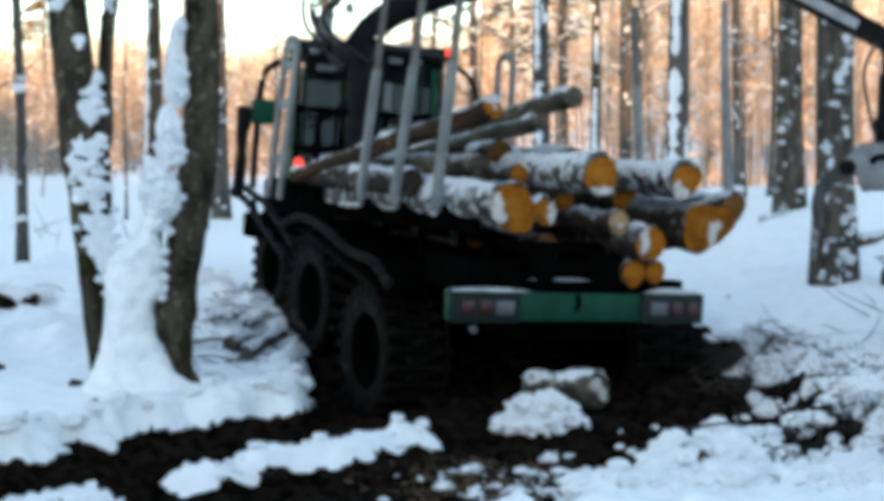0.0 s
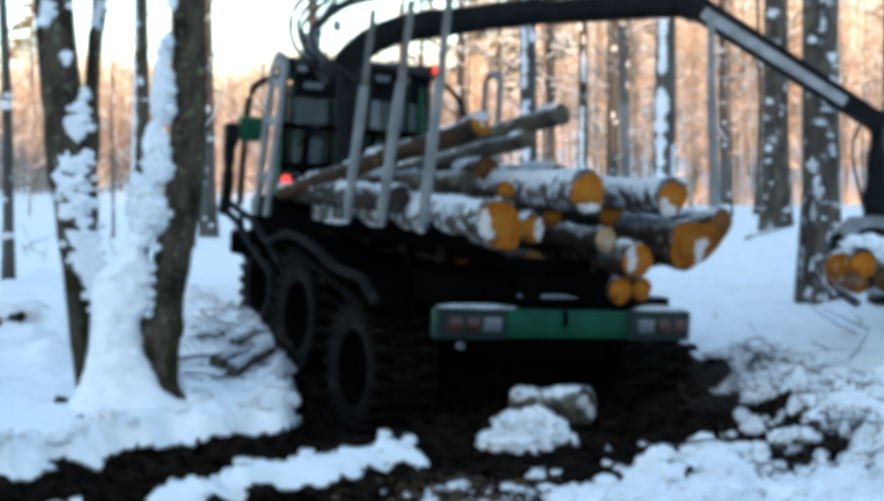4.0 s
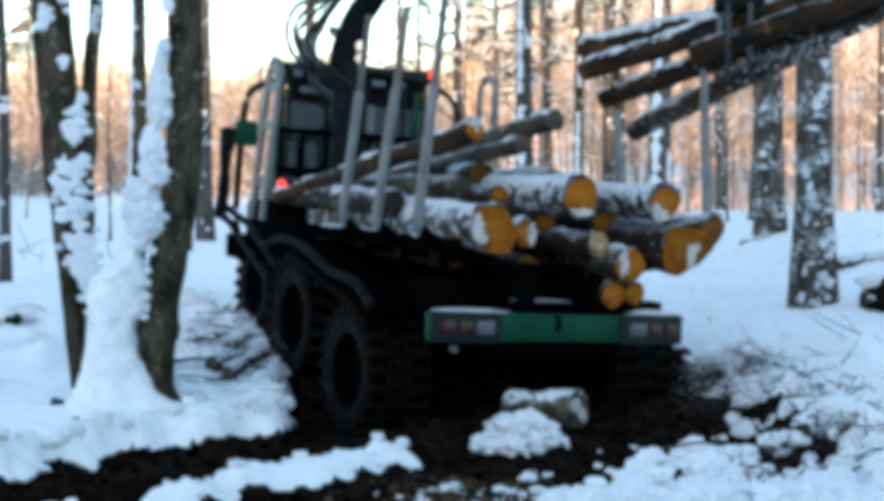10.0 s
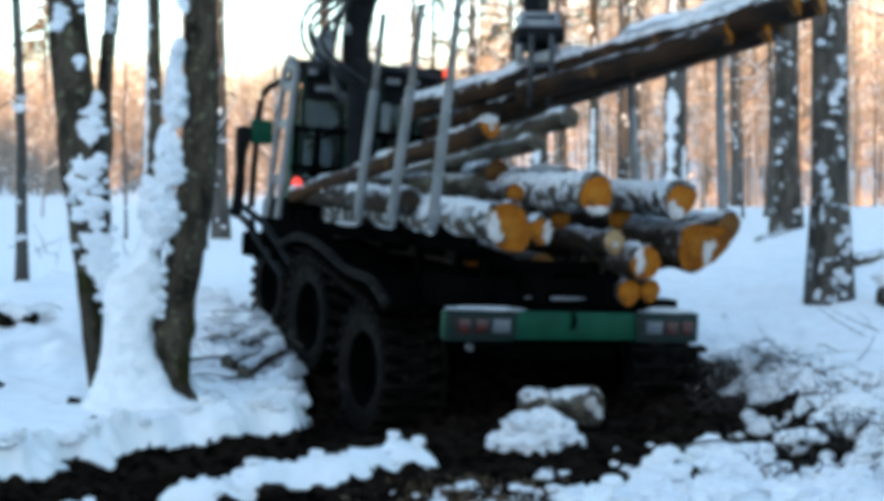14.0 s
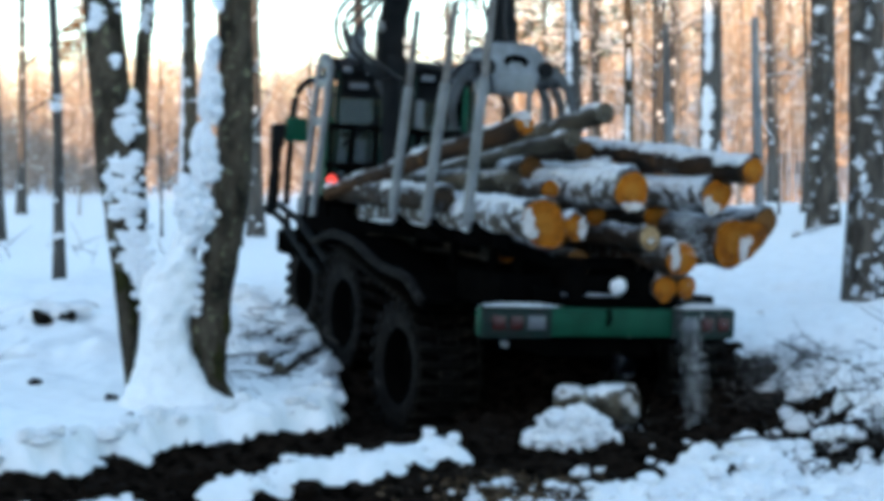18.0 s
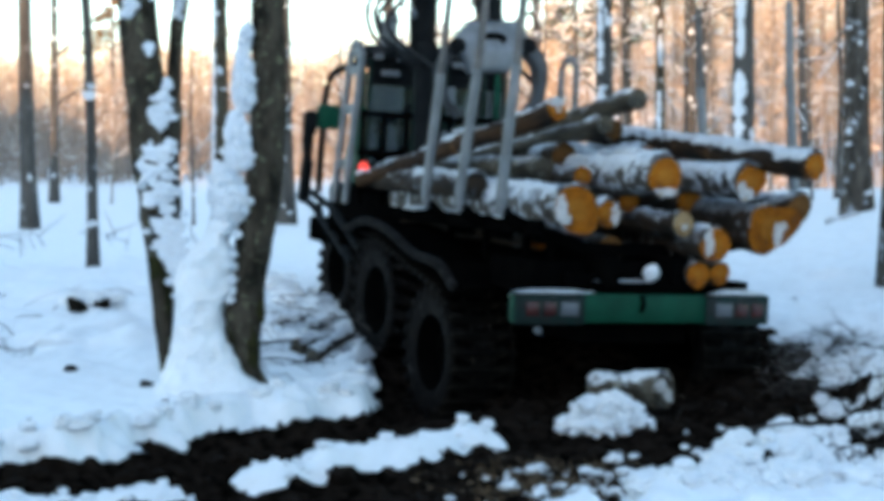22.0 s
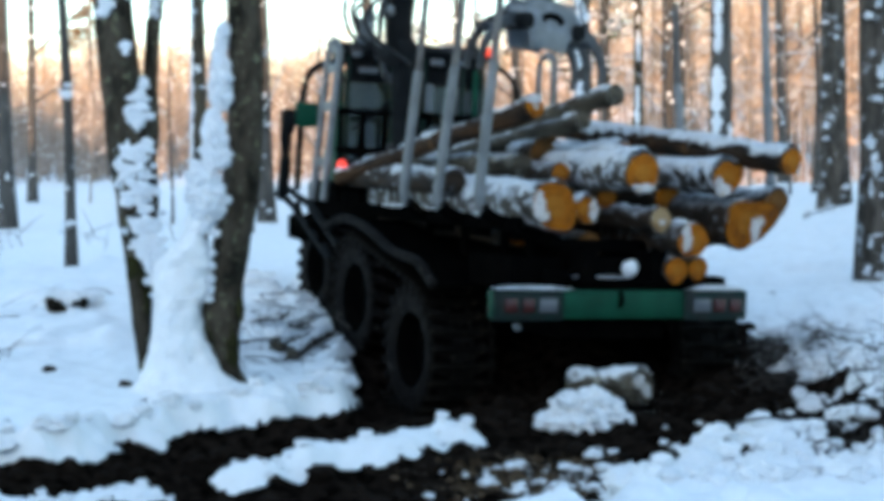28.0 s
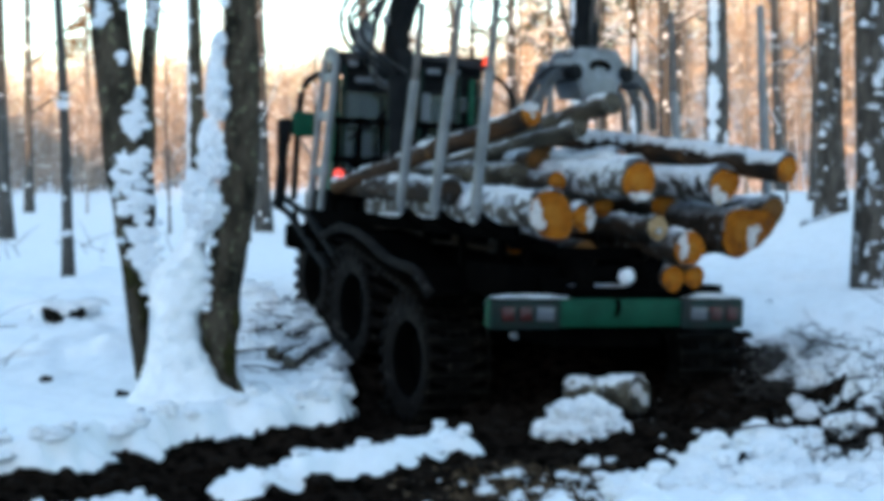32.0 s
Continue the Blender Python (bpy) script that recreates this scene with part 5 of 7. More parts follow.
    tb("guard_rail", HAZED_BLACK, [(-1.40, 6.0, 1.75), (-1.46, 5.7, 2.2), (-1.50, 5.6, 2.80)], 0.075, smoothing=3, label="black tubular guard rail")
    tb("guard_rail", HAZED_BLACK, [(1.18, 5.6, 3.56), (1.42, 5.6, 3.45), (1.58, 5.6, 3.25), (1.62, 5.6, 2.9), (1.62, 5.7, 2.1)], 0.035, smoothing=4, label="black tubular guard rail")
    tb("step_rail", HAZED_BLACK, [(-1.38, 6.1, 1.95), (-1.36, 5.9, 1.86), (-1.35, 5.0, 1.68), (-1.34, 4.0, 1.26)], 0.045, label="black slanting step frame")
    tb("step_rail", HAZED_BLACK, [(-1.40, 6.15, 1.80), (-1.36, 5.7, 1.68), (-1.35, 4.86, 1.34), (-1.34, 4.25, 1.10)], 0.045, label="black slanting step frame")
    for f in (0.25, 0.5, 0.75):
        tb("step", BLACK, [(-1.36, 5.9 - 1.75 * f, 1.86 - 0.55 * f), (-1.36, 5.7 - 1.5 * f, 1.68 - 0.55 * f)], 0.03)
    bx("step_plate", BLACK, (-1.2, 5.4, 1.4), (0.3, 1.0, 0.3), bevel=0.04)
    bm = bmesh.new()
    box(bm, (-1.25, 5.6, 2.77), (0.28, 0.14, 0.30), None, 0.05)
    part("tool_box", bm, GREEN, fw, "small green box on the guard rail")
    bm = bmesh.new()
    box(bm, (-1.48, 5.58, 2.68), (0.16, 0.10, 0.30), None, 0.04)
    part("mirror", bm, HAZED_BLACK, fw, "black mirror housing")


def build_hoses():
    for k, (dx, dy) in enumerate(((0, 0), (0.07, 0.06), (-0.06, 0.1), (0.13, -0.05))):
        tb("hose", HOSE, [(-0.62 + dx, 4.2 + dy, 3.35), (-0.86 + dx, 4.2 + dy, 3.48), (-1.12 + dx, 4.2 + dy, 3.66), (-1.20 + dx, 4.2 + dy, 3.92 - 0.5 * dx), (-1.08 + dx, 4.2 + dy, 4.14 - dx), (-0.85 + dx, 4.2, 4.30), (-0.60, 4.25, 4.40)], 0.026, label="looped black hydraulic hose", smoothing=5)
    for x, z in ((-0.95, 3.85), (-0.88, 3.55), (-0.72, 3.95)):
        bm = bmesh.new()
        lump(bm, (x, 4.25, z), (0.06, 0.05, 0.07), x * 7, 2, 0.2)
        part("valve_block", bm, STEEL, fw, "grey valve block with snow on it")
    bx("lamp_arm", HAZED_BLACK, (-0.95, 4.25, 3.70), (0.05, 0.05, 0.55))
    bm = bmesh.new()
    box(bm, (-1.0, 4.3, 3.70), (0.20, 0.16, 0.30), None, 0.05)
    tank = part("oil_tank", bm, STEEL, fw, "pale grey hydraulic tank beside the column")
    bm = bmesh.new()
    tube(bm, [(-1.0, 4.3, 3.84), (-1.0, 4.3, 3.90)], 0.05, 12)
    part("cap", bm, HAZED_BLACK, tank)
    # Glowing discs stand in for sky gaps and lamp glass beside the column.
    for z, r in ((3.80, 0.045), (3.66, 0.035)):
        bm = bmesh.new()
        lathe(bm, [(0.0, -0.03), (r, -0.03), (r * 1.1, 0.0), (r, 0.03), (0.0, 0.035)], 14)
        part("column_lamp", bm, LIT_WHITE, fw, "small glowing spot for sky gap and lamp glass", pose(-0.44, 4.11, z, 0, 0, -90))


build_rear_frame()
build_hoses()
build_bumper()
build_running_gear()
build_front()


# ---------------------------------------------------------------- logs of the load
def log(name_label, a, b, ra, rb, bark, cut, space=None, snow=0.0, seed=0.0, far_cut=None, lobes=(), face_snow=()):
    """A log from its near end a to its far end b, in world space or in the machine's space."""
    a, b = Vector(a), Vector(b)
    if space is not None:
        a, b = space @ a, space @ b
    ln = (b - a).length
    y = (b - a).normalized()
    x = y.cross(Vector((0, 0, 1))).normalized()
    z = x.cross(y)
    rot = Matrix((x, y, z)).transposed().to_4x4()
    bm = bmesh.new()
    n, st = (34 if lobes else 18), 14
    pts = [Vector((0.025 * noise.noise(Vector((seed, i * 0.5, 1))), ln * i / st, 0.025 * noise.noise(Vector((seed + 4, i * 0.5, 2))))) for i in range(st + 1)]

    def radius(w, i):
        r = (ra + (rb - ra) * i / st) * (1 + 0.16 * noise.noise(Vector((math.cos(w) * 1.3 + seed, math.sin(w) * 1.3, i * 0.45 + seed * 3))))
        for at, amp, wide in lobes:
            dw = math.atan2(math.sin(w - radians(at)), math.cos(w - radians(at)))
            r += ra * amp * math.exp(-(dw / radians(wide)) ** 2 - i * ln / st / 0.8)
        return r

    rings = [[bm.verts.new(p + Vector((math.cos(w), 0, math.sin(w))) * radius(w, i)) for w in (2 * math.pi * k / n for k in range(n))] for i, p in enumerate(pts)]
    for r0, r1 in zip(rings, rings[1:]):
        for k in range(n):
            bm.faces.new((r0[k], r0[(k + 1) % n], r1[(k + 1) % n], r1[k]))
    bmesh.ops.recalc_face_normals(bm, faces=bm.faces)
    ends = [[v.co.copy() for v in rings[0]], [v.co.copy() for v in rings[-1]]]
    ob = part("log", bm, bark, None, m=Matrix.Translation(a) @ rot)
    for ring, sg in zip(ends, (-1, 1)):
        face = far_cut if far_cut and sg > 0 else cut
        bm = bmesh.new()
        c = sum(ring, Vector()) / len(ring)
        vs = [bm.verts.new(c + (p - c) * 0.97 + Vector((0, sg * 0.004 + 0.012 * noise.noise(p * 9), 0))) for p in ring]
        v2 = [bm.verts.new(c + (p - c) * 0.45 + Vector((0, sg * 0.008, 0))) for p in ring]
        vc = bm.verts.new(c + Vector((0, sg * 0.008, 0)))
        for k in range(len(vs)):
            j = (k + 1) % len(vs)
            bm.faces.new((vs[k], vs[j], v2[j], v2[k]))
            f = bm.faces.new((v2[k], v2[j], vc))
            f.material_index = 1
        bmesh.ops.recalc_face_normals(bm, faces=bm.faces)
        part("cut_end", bm, [face, CORE if face is CUT else face], ob, "orange sawn end" if face is CUT else "dull sawn end")
    if snow:
        bm = bmesh.new()
        st2, mm, rings = max(20, int(ln / 0.04)), 19, []
        half = radians(95)
        for i in range(st2 + 1):
            f = 0.002 + 0.994 * i / st2
            c = pts[min(int(f * st), st - 1)].lerp(pts[min(int(f * st), st - 1) + 1], f * st - min(int(f * st), st - 1))
            ring = []
            for k in range(mm):
                u = k / (mm - 1) * 2 - 1
                a = half * u
                r = radius(math.pi / 2 - a, f * st)
                q = Vector((a * r * 5.0 + seed, ln * f * 3.2, seed * 2))
                n2 = noise.noise(q) + 0.7 * noise.noise(q * 2.7) + 0.55 * noise.noise(q * 6.1)
                cover = 1.12 * snow - 0.54 - 1.25 * u * u + 0.75 * n2
                th = min(0.03 + r * 0.10, 0.05 * cover + 0.006) if cover > 0 and 0 < k < mm - 1 else -0.02
                ring.append(bm.verts.new(c + Vector((math.sin(a) * (r + th), 0, math.cos(a) * (r + th)))))
            rings.append(ring)
        for r0, r1 in zip(rings, rings[1:]):
            for k in range(mm - 1):
                bm.faces.new((r0[k], r0[k + 1], r1[k + 1], r1[k]))
        bmesh.ops.recalc_face_normals(bm, faces=bm.faces)
        part("snow", bm, SNOW_DUSTY, ob, "thin mottled snow lying on the log")
    for i, (dx, dz, w, h) in enumerate(face_snow):
        bm = bmesh.new()
        lump(bm, (dx, -0.010, dz), (w, 0.022, h), seed + i * 3.1, 4, 0.7, 2.0)
        part("snow", bm, SNOW_RIMED, ob, "thin snow stuck on the sawn end")
    tagged(ob, name_label, "log", "logs on the load")
    return ob


LOAD = [  # label, near end, far end, radii, bark, cut face, snow
    ("snow-topped log with an orange sawn end", (0.04, -0.10, 2.18), (0.10, 4.2, 2.15), 0.175, 0.15, BARK_PALE, CUT, 1.0),
    ("thick snow-dusted log with an orange end", (-0.75, 0.05, 1.87), (-0.70, 4.4, 1.85), 0.215, 0.18, BARK_PALE, CUT, 0.8),
    ("small log wedged behind thicker ones", (-0.35, 0.7, 2.15), (-0.30, 4.2, 2.2), 0.095, 0.085, BARK_LOG, CUT, 0.0),
    ("snowy log with an orange sawn end", (-0.29, 0.3, 1.82), (-0.26, 4.2, 1.80), 0.12, 0.11, BARK_LOG, CUT, 0.6),
    ("log set back in the load", (0.14, 0.7, 1.92), (0.16, 4.2, 1.9), 0.10, 0.09, BARK_LOG, CUT, 0.0),
    ("dark log with a pale round end", (0.37, 0.08, 1.76), (0.20, 4.2, 1.75), 0.115, 0.10, BARK_LOG, CUT_PALE, 0.4),
    ("log with snow on its orange end", (0.59, -0.12, 1.60), (0.50, 4.2, 1.62), 0.155, 0.13, BARK_LOG, CUT, 0.5),
    ("low log with an orange sawn end", (0.50, 0.0, 1.31), (0.30, 4.2, 1.68), 0.125, 0.10, BARK_LOG, CUT, 0.0),
    ("low thin log with an orange end", (0.77, 0.05, 1.32), (0.62, 4.2, 1.66), 0.11, 0.09, BARK_LOG, CUT, 0.0),
    # The dull cut colour here holds the deep shade inside the load.
    ("log deep in the load, its end darkened for shade", (-0.16, 0.45, 1.49), (-0.1, 4.2, 1.66), 0.135, 0.12, BARK_LOG, CUT_DULL, 0.0),
    ("snow-topped log with an orange end", (0.93, -0.1, 2.17), (0.75, 4.2, 2.2), 0.15, 0.13, BARK_PALE, CUT, 1.0),
    ("thick forked butt with snow in the fork", (1.20, -0.1, 1.79), (1.0, 4.2, 1.85), 0.205, 0.16, BARK_LOG, CUT, 0.3),
    ("dark log behind the forked butt", (1.34, 0.45, 1.72), (1.18, 3.9, 1.80), 0.12, 0.12, BARK_LOG, CUT, 0.4),
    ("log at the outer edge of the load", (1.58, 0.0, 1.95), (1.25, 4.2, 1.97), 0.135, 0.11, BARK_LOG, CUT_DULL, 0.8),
    ("brown log set back in the load", (-0.50, 1.2, 2.22), (-0.45, 4.5, 2.2), 0.12, 0.11, BARK_DRY, BARK_DRY, 0.2),
    ("long brown log slanting up over the load", (-0.55, 0.9, 2.75), (-1.14, 4.6, 2.04), 0.105, 0.085, BARK_WET, CUT, 0.42),
    ("grey weathered log slanting over the load", (0.26, 0.8, 2.92), (-0.30, 4.2, 2.30), 0.10, 0.09, BARK_DRY, BARK_DRY, 0.30),
    ("grey weathered log beside its twin", (0.03, 1.0, 2.67), (-0.55, 4.3, 2.12), 0.09, 0.085, BARK_DRY, BARK_DRY, 0.22),
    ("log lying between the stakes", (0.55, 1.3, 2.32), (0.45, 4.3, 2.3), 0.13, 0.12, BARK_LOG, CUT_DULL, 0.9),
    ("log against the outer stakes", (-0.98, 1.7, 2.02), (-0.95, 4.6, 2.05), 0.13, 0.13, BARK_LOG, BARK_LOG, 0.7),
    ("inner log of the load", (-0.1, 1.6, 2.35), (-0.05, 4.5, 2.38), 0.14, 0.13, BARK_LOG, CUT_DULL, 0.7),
    ("inner log of the load", (0.95, 0.9, 1.95), (0.6, 4.4, 2.0), 0.14, 0.12, BARK_LOG, CUT, 0.4),
    ("dark log low on the bunk arms", (-0.62, 1.0, 1.58), (-0.6, 4.4, 1.6), 0.13, 0.12, BARK_LOG, CUT, 0.0),
]
FACE_SNOW = {0: [(0.01, -0.135, 0.10, 0.035)], 1: [(-0.155, 0.0, 0.045, 0.10), (-0.11, -0.10, 0.05, 0.045)], 3: [(0.07, 0.0, 0.04, 0.08)], 6: [(-0.07, 0.01, 0.045, 0.10)], 15: [(0.0, 0.09, 0.09, 0.04), (0.015, 0.01, 0.022, 0.022)], 10: [(-0.04, -0.11, 0.08, 0.05), (-0.09, -0.05, 0.035, 0.06)], 11: [(0.06, -0.09, 0.045, 0.10), (0.12, -0.01, 0.035, 0.04)], 5: [(0.0, -0.02, 0.03, 0.025)]}
LOBES = {11: [(10, 0.75, 32), (150, 0.30, 30), (228, 0.5, 45), (310, 0.15, 25), (80, -0.15, 25)], 1: [(310, 0.25, 30), (60, -0.08, 30)], 10: [(20, 0.4, 25)], 6: [(200, 0.15, 30)]}
for i, (lab, a, b, ra, rb, bark, cut, sn) in enumerate(LOAD):
    log(lab, a, b, ra, rb, bark, cut, MACHINE, sn, 2.0 + i * 1.37, None, LOBES.get(i, ()), FACE_SNOW.get(i, ()))


# ---------------------------------------------------------------- things on the forest floor
def on_ground(x, y, lift=0.0):
    return Vector((x, y, ground_at(x, y)[0] + lift))


def build_heap():
    """Snow-capped stump and dug-up snow behind the machine."""
    root = empty("snow_heap", Matrix.Translation(on_ground(0.66, 11.6)))
    for i, (x, y, z, r) in enumerate(((-0.10, 0.02, 0.13, 0.16), (0.10, 0.0, 0.15, 0.15), (-0.27, 0.0, 0.03, 0.12), (0.27, -0.03, 0.02, 0.11), (0.02, -0.12, 0.02, 0.15), (-0.16, -0.10, 0.0, 0.12))):
        bm = bmesh.new()
        lump(bm, (x, y, z), (r * 1.1, r, r * 0.85), 4.4 + i * 3.7, 4, 0.6, 2.2)
        part("snow", bm, SNOW, root, "crumbled snow")
    rnd = random.Random(17)
    for i in range(70):
        a, e = rnd.random() * 6.283, rnd.random()
        q = 0.15 + 0.85 * e
        r = rnd.uniform(0.02, 0.065) * (1.2 - 0.5 * e)
        bm = bmesh.new()
        lump(bm, (math.cos(a) * 0.42 * q, math.sin(a) * 0.28 * q, 0.25 * (1 - q * q) * (0.6 + 0.6 * rnd.random())), (r * 1.1, r, r * 0.85), 7 + i * 2.2, 2, 0.6, 1.9)
        part("snow_clod", bm, SNOW, root)
    tagged(root, "heap of crumbled snow on churned mud", "snow heap")
    ob = log("grey log butt under snow in the mud", (1.16, 11.95, 0.36), (0.62, 12.45, 0.30), 0.15, 0.13, BARK_DRY, BARK_DRY, None, 0.75, 77.0, None, (), [(-0.05, 0.05, 0.06, 0.05), (0.04, -0.04, 0.05, 0.06)])
    tagged(ob, group="logs on the ground")


build_heap()


def build_thrown_snow():
    """Lumps of packed snow thrown onto the bare earth past the rut."""
    rnd = random.Random(52)
    for line, label in (([(2.58, 12.6), (2.56, 12.1), (2.58, 11.8), (2.66, 11.65), (2.74, 11.6)], "row of snow lumps thrown across bare earth"), ([(2.38, 10.2), (2.37, 9.95), (2.44, 9.82)], "short row of snow lumps beside a dark hollow")):
        root = empty("thrown_snow", Matrix.Translation(on_ground(*line[0])))
        for i in range(len(line) * 4):
            u = rnd.random() * (len(line) - 1.001)
            k = int(u)
            x = line[k][0] + (line[k + 1][0] - line[k][0]) * (u - k) + rnd.gauss(0, 0.02)
            y = line[k][1] + (line[k + 1][1] - line[k][1]) * (u - k) + rnd.gauss(0, 0.05)
            r = rnd.uniform(0.045, 0.075) if i % 3 else rnd.uniform(0.025, 0.04)
            bm = bmesh.new()
            lump(bm, on_ground(x, y, r * 0.4) - root.matrix_basis.translation, (r * 1.25, r * 1.1, r * 0.85), 60 + i * 2.9, 3, 0.6, 1.9)
            part("snow_lump", bm, SNOW, root)
        tagged(root, label, "snow", "thrown snow past the rut")


build_thrown_snow()


def branch_bits(bm, c, n, spread, ln, rnd, r=0.012, flat=0.35):
    for _ in range(n):
        p = Vector((c[0] + rnd.uniform(-1, 1) * spread[0], c[1] + rnd.uniform(-1, 1) * spread[1], 0))
        p.z = ground_at(p.x, p.y)[0] + rnd.random() * spread[2]
        a = rnd.random() * 6.283
        d = Vector((math.cos(a), math.sin(a), rnd.uniform(-0.15, flat))).normalized() * ln * rnd.uniform(0.4, 1.2)
        q = curve_points([p - d * 0.5, p + Vector((rnd.uniform(-0.1, 0.1), rnd.uniform(-0.1, 0.1), 0.05)) * ln, p + d * 0.5 + Vector((0, 0, rnd.uniform(-0.05, 0.1)))], 2)
        rr = r * rnd.uniform(0.5, 1.6)
        tube(bm, q, [rr, rr * 0.85, rr * 0.7, rr * 0.5, rr * 0.3], 5)


def brush(c, n, spread, ln, seed, label, r=0.012, flat=0.35, mat=None):
    rnd = random.Random(seed)
    bm = bmesh.new()
    branch_bits(bm, c, n, spread, ln, rnd, r, flat)
    tagged(part("brush", bm, mat or TWIG, None), label, "brushwood", kind="stuff")


brush((2.8, 13.9), 190, (0.35, 0.7, 0.22), 0.28, 5, "tangle of dark twigs beside the rut", 0.0045)
brush((2.45, 13.0), 90, (0.28, 0.55, 0.16), 0.22, 23, "dark twigs at the edge of the rut", 0.006)
brush((2.85, 13.1), 150, (0.4, 0.8, 0.20), 0.26, 6, "dark twigs poking from the snow", 0.0045)
brush((3.35, 12.8), 80, (0.5, 1.1, 0.14), 0.20, 19, "fine dark twigs over trampled snow", 0.0045, 0.5)
brush((3.1, 11.3), 80, (0.5, 0.7, 0.08), 0.16, 20, "fine dark twigs over trampled snow", 0.0045, 0.5)
brush((3.0, 11.2), 70, (0.4, 0.9, 0.10), 0.22, 7, "broken sticks in churned snow", 0.006)
brush((2.9, 9.3), 120, (0.35, 0.5, 0.08), 0.22, 15, "dead twigs poking from the snow", 0.005)
brush((-2.25, 14.6), 90, (0.7, 2.0, 0.14), 0.30, 16, "fine brushwood by the wheels", 0.006)
brush((-2.2, 14.9), 24, (0.6, 1.6, 0.18), 0.5, 8, "brushwood by the wheels", 0.010)
brush((-5.3, 14.6), 16, (0.6, 1.4, 0.16), 0.7, 9, "thin bent stems in the snow", 0.006, 0.9)
brush((-6.4, 17.9), 10, (1.2, 1.0, 0.2), 0.7, 21, "thin bent stems in the snow", 0.006, 0.9)
brush((0.15, 9.6), 260, (0.5, 0.5, 0.02), 0.08, 10, "dry grass and leaves in the snow", 0.003, 0.4, material("dry_grass", (0.20, 0.12, 0.055), 0.9, amount=0.4, bump=0))
brush((2.4, 9.7), 26, (0.9, 0.7, 0.05), 0.5, 14, "thin dark branches on the snow", 0.008, 0.3)
brush((2.5, 9.75), 130, (0.28, 0.35, 0.06), 0.14, 17, "dark dead plants between snow clods", 0.006, 0.6)
brush((2.2, 8.9), 90, (0.3, 0.3, 0.05), 0.13, 18, "dark dead plants between snow clods", 0.006, 0.6)
brush((4.6, 15.5), 14, (1.4, 2.2, 0.12), 0.7, 11, "thin stems on the snowy bank", 0.006, 0.9)
brush((-9.5, 30.0), 40, (4.0, 4.0, 0.3), 0.9, 12, "saplings at the clearing edge", 0.009, 2.5)


def build_clods():
    """Snow thrown up along the edge of the mud, and earth clods in it."""
    rnd = random.Random(33)
    for name, mat, lab, n in (("snow_clods", SNOW, "snow clods along the rut", 760), ("earth_clods", material("earth", (0.016, 0.011, 0.008), 0.9, scale=9, amount=0.4, bump=0.5, spec=0.05), "clods of dark churned earth", 400)):
        bm = bmesh.new()
        made = 0
        while made < n:
            x, y = rnd.uniform(-4.4, 4.2), rnd.uniform(7.9, 13.4)
            z, mud = ground_at(x, y)
            edge = abs(max(inside(p, x, y) for p in MUD_AREAS))
            if name == "snow_clods":
                right = x > 0.6 and y < 11.6 or x > 2.2
                if 1.8 < x < 2.8 and y > 11.7 or inside(MUD_AREAS[-1], x, y) > -0.05:
                    continue
                if mud > 0.5 and rnd.random() > (0.12 if right else 0.03) or edge > (0.6 if right else 0.10) and rnd.random() > (0.25 if right else 0.004):
                    continue
                if not right and rnd.random() < 0.6:
                    continue
                r = rnd.uniform(0.03, 0.075) if not right else 0.022 + 0.075 * rnd.random() ** 2
                if mud > 0.5:
                    r = rnd.uniform(0.02, 0.075 if right else 0.05)
            else:
                if mud < 0.5 and rnd.random() > 0.03:
                    continue
                r = 0.018 + 0.055 * rnd.random() ** 2
            lump(bm, (x, y, z + r * 0.25), (r * 1.25, r * 1.1, r * 0.8), made * 1.31, 2 if r < 0.06 else 3, 0.5, 1.8)
            made += 1
        if name == "snow_clods":
            for line, count in ((BERM, 34), (LOW_BERM, 50)):
                for _ in range(count):
                    k = rnd.randrange(len(line) - 1)
                    f = rnd.random()
                    x = line[k][0] + (line[k + 1][0] - line[k][0]) * f + rnd.gauss(0, 0.11)
                    y = line[k][1] + (line[k + 1][1] - line[k][1]) * f + rnd.gauss(0, 0.11)
                    r = 0.016 + 0.032 * rnd.random() ** 1.8
                    lump(bm, (x, y, ground_at(x, y)[0] + r * 0.2), (r * 1.3, r * 1.1, r * 0.85), rnd.random() * 50, 2, 0.55, 1.8)
        tagged(part(name, bm, mat, None), lab, "snow" if name == "snow_clods" else "earth", kind="stuff")


build_clods()


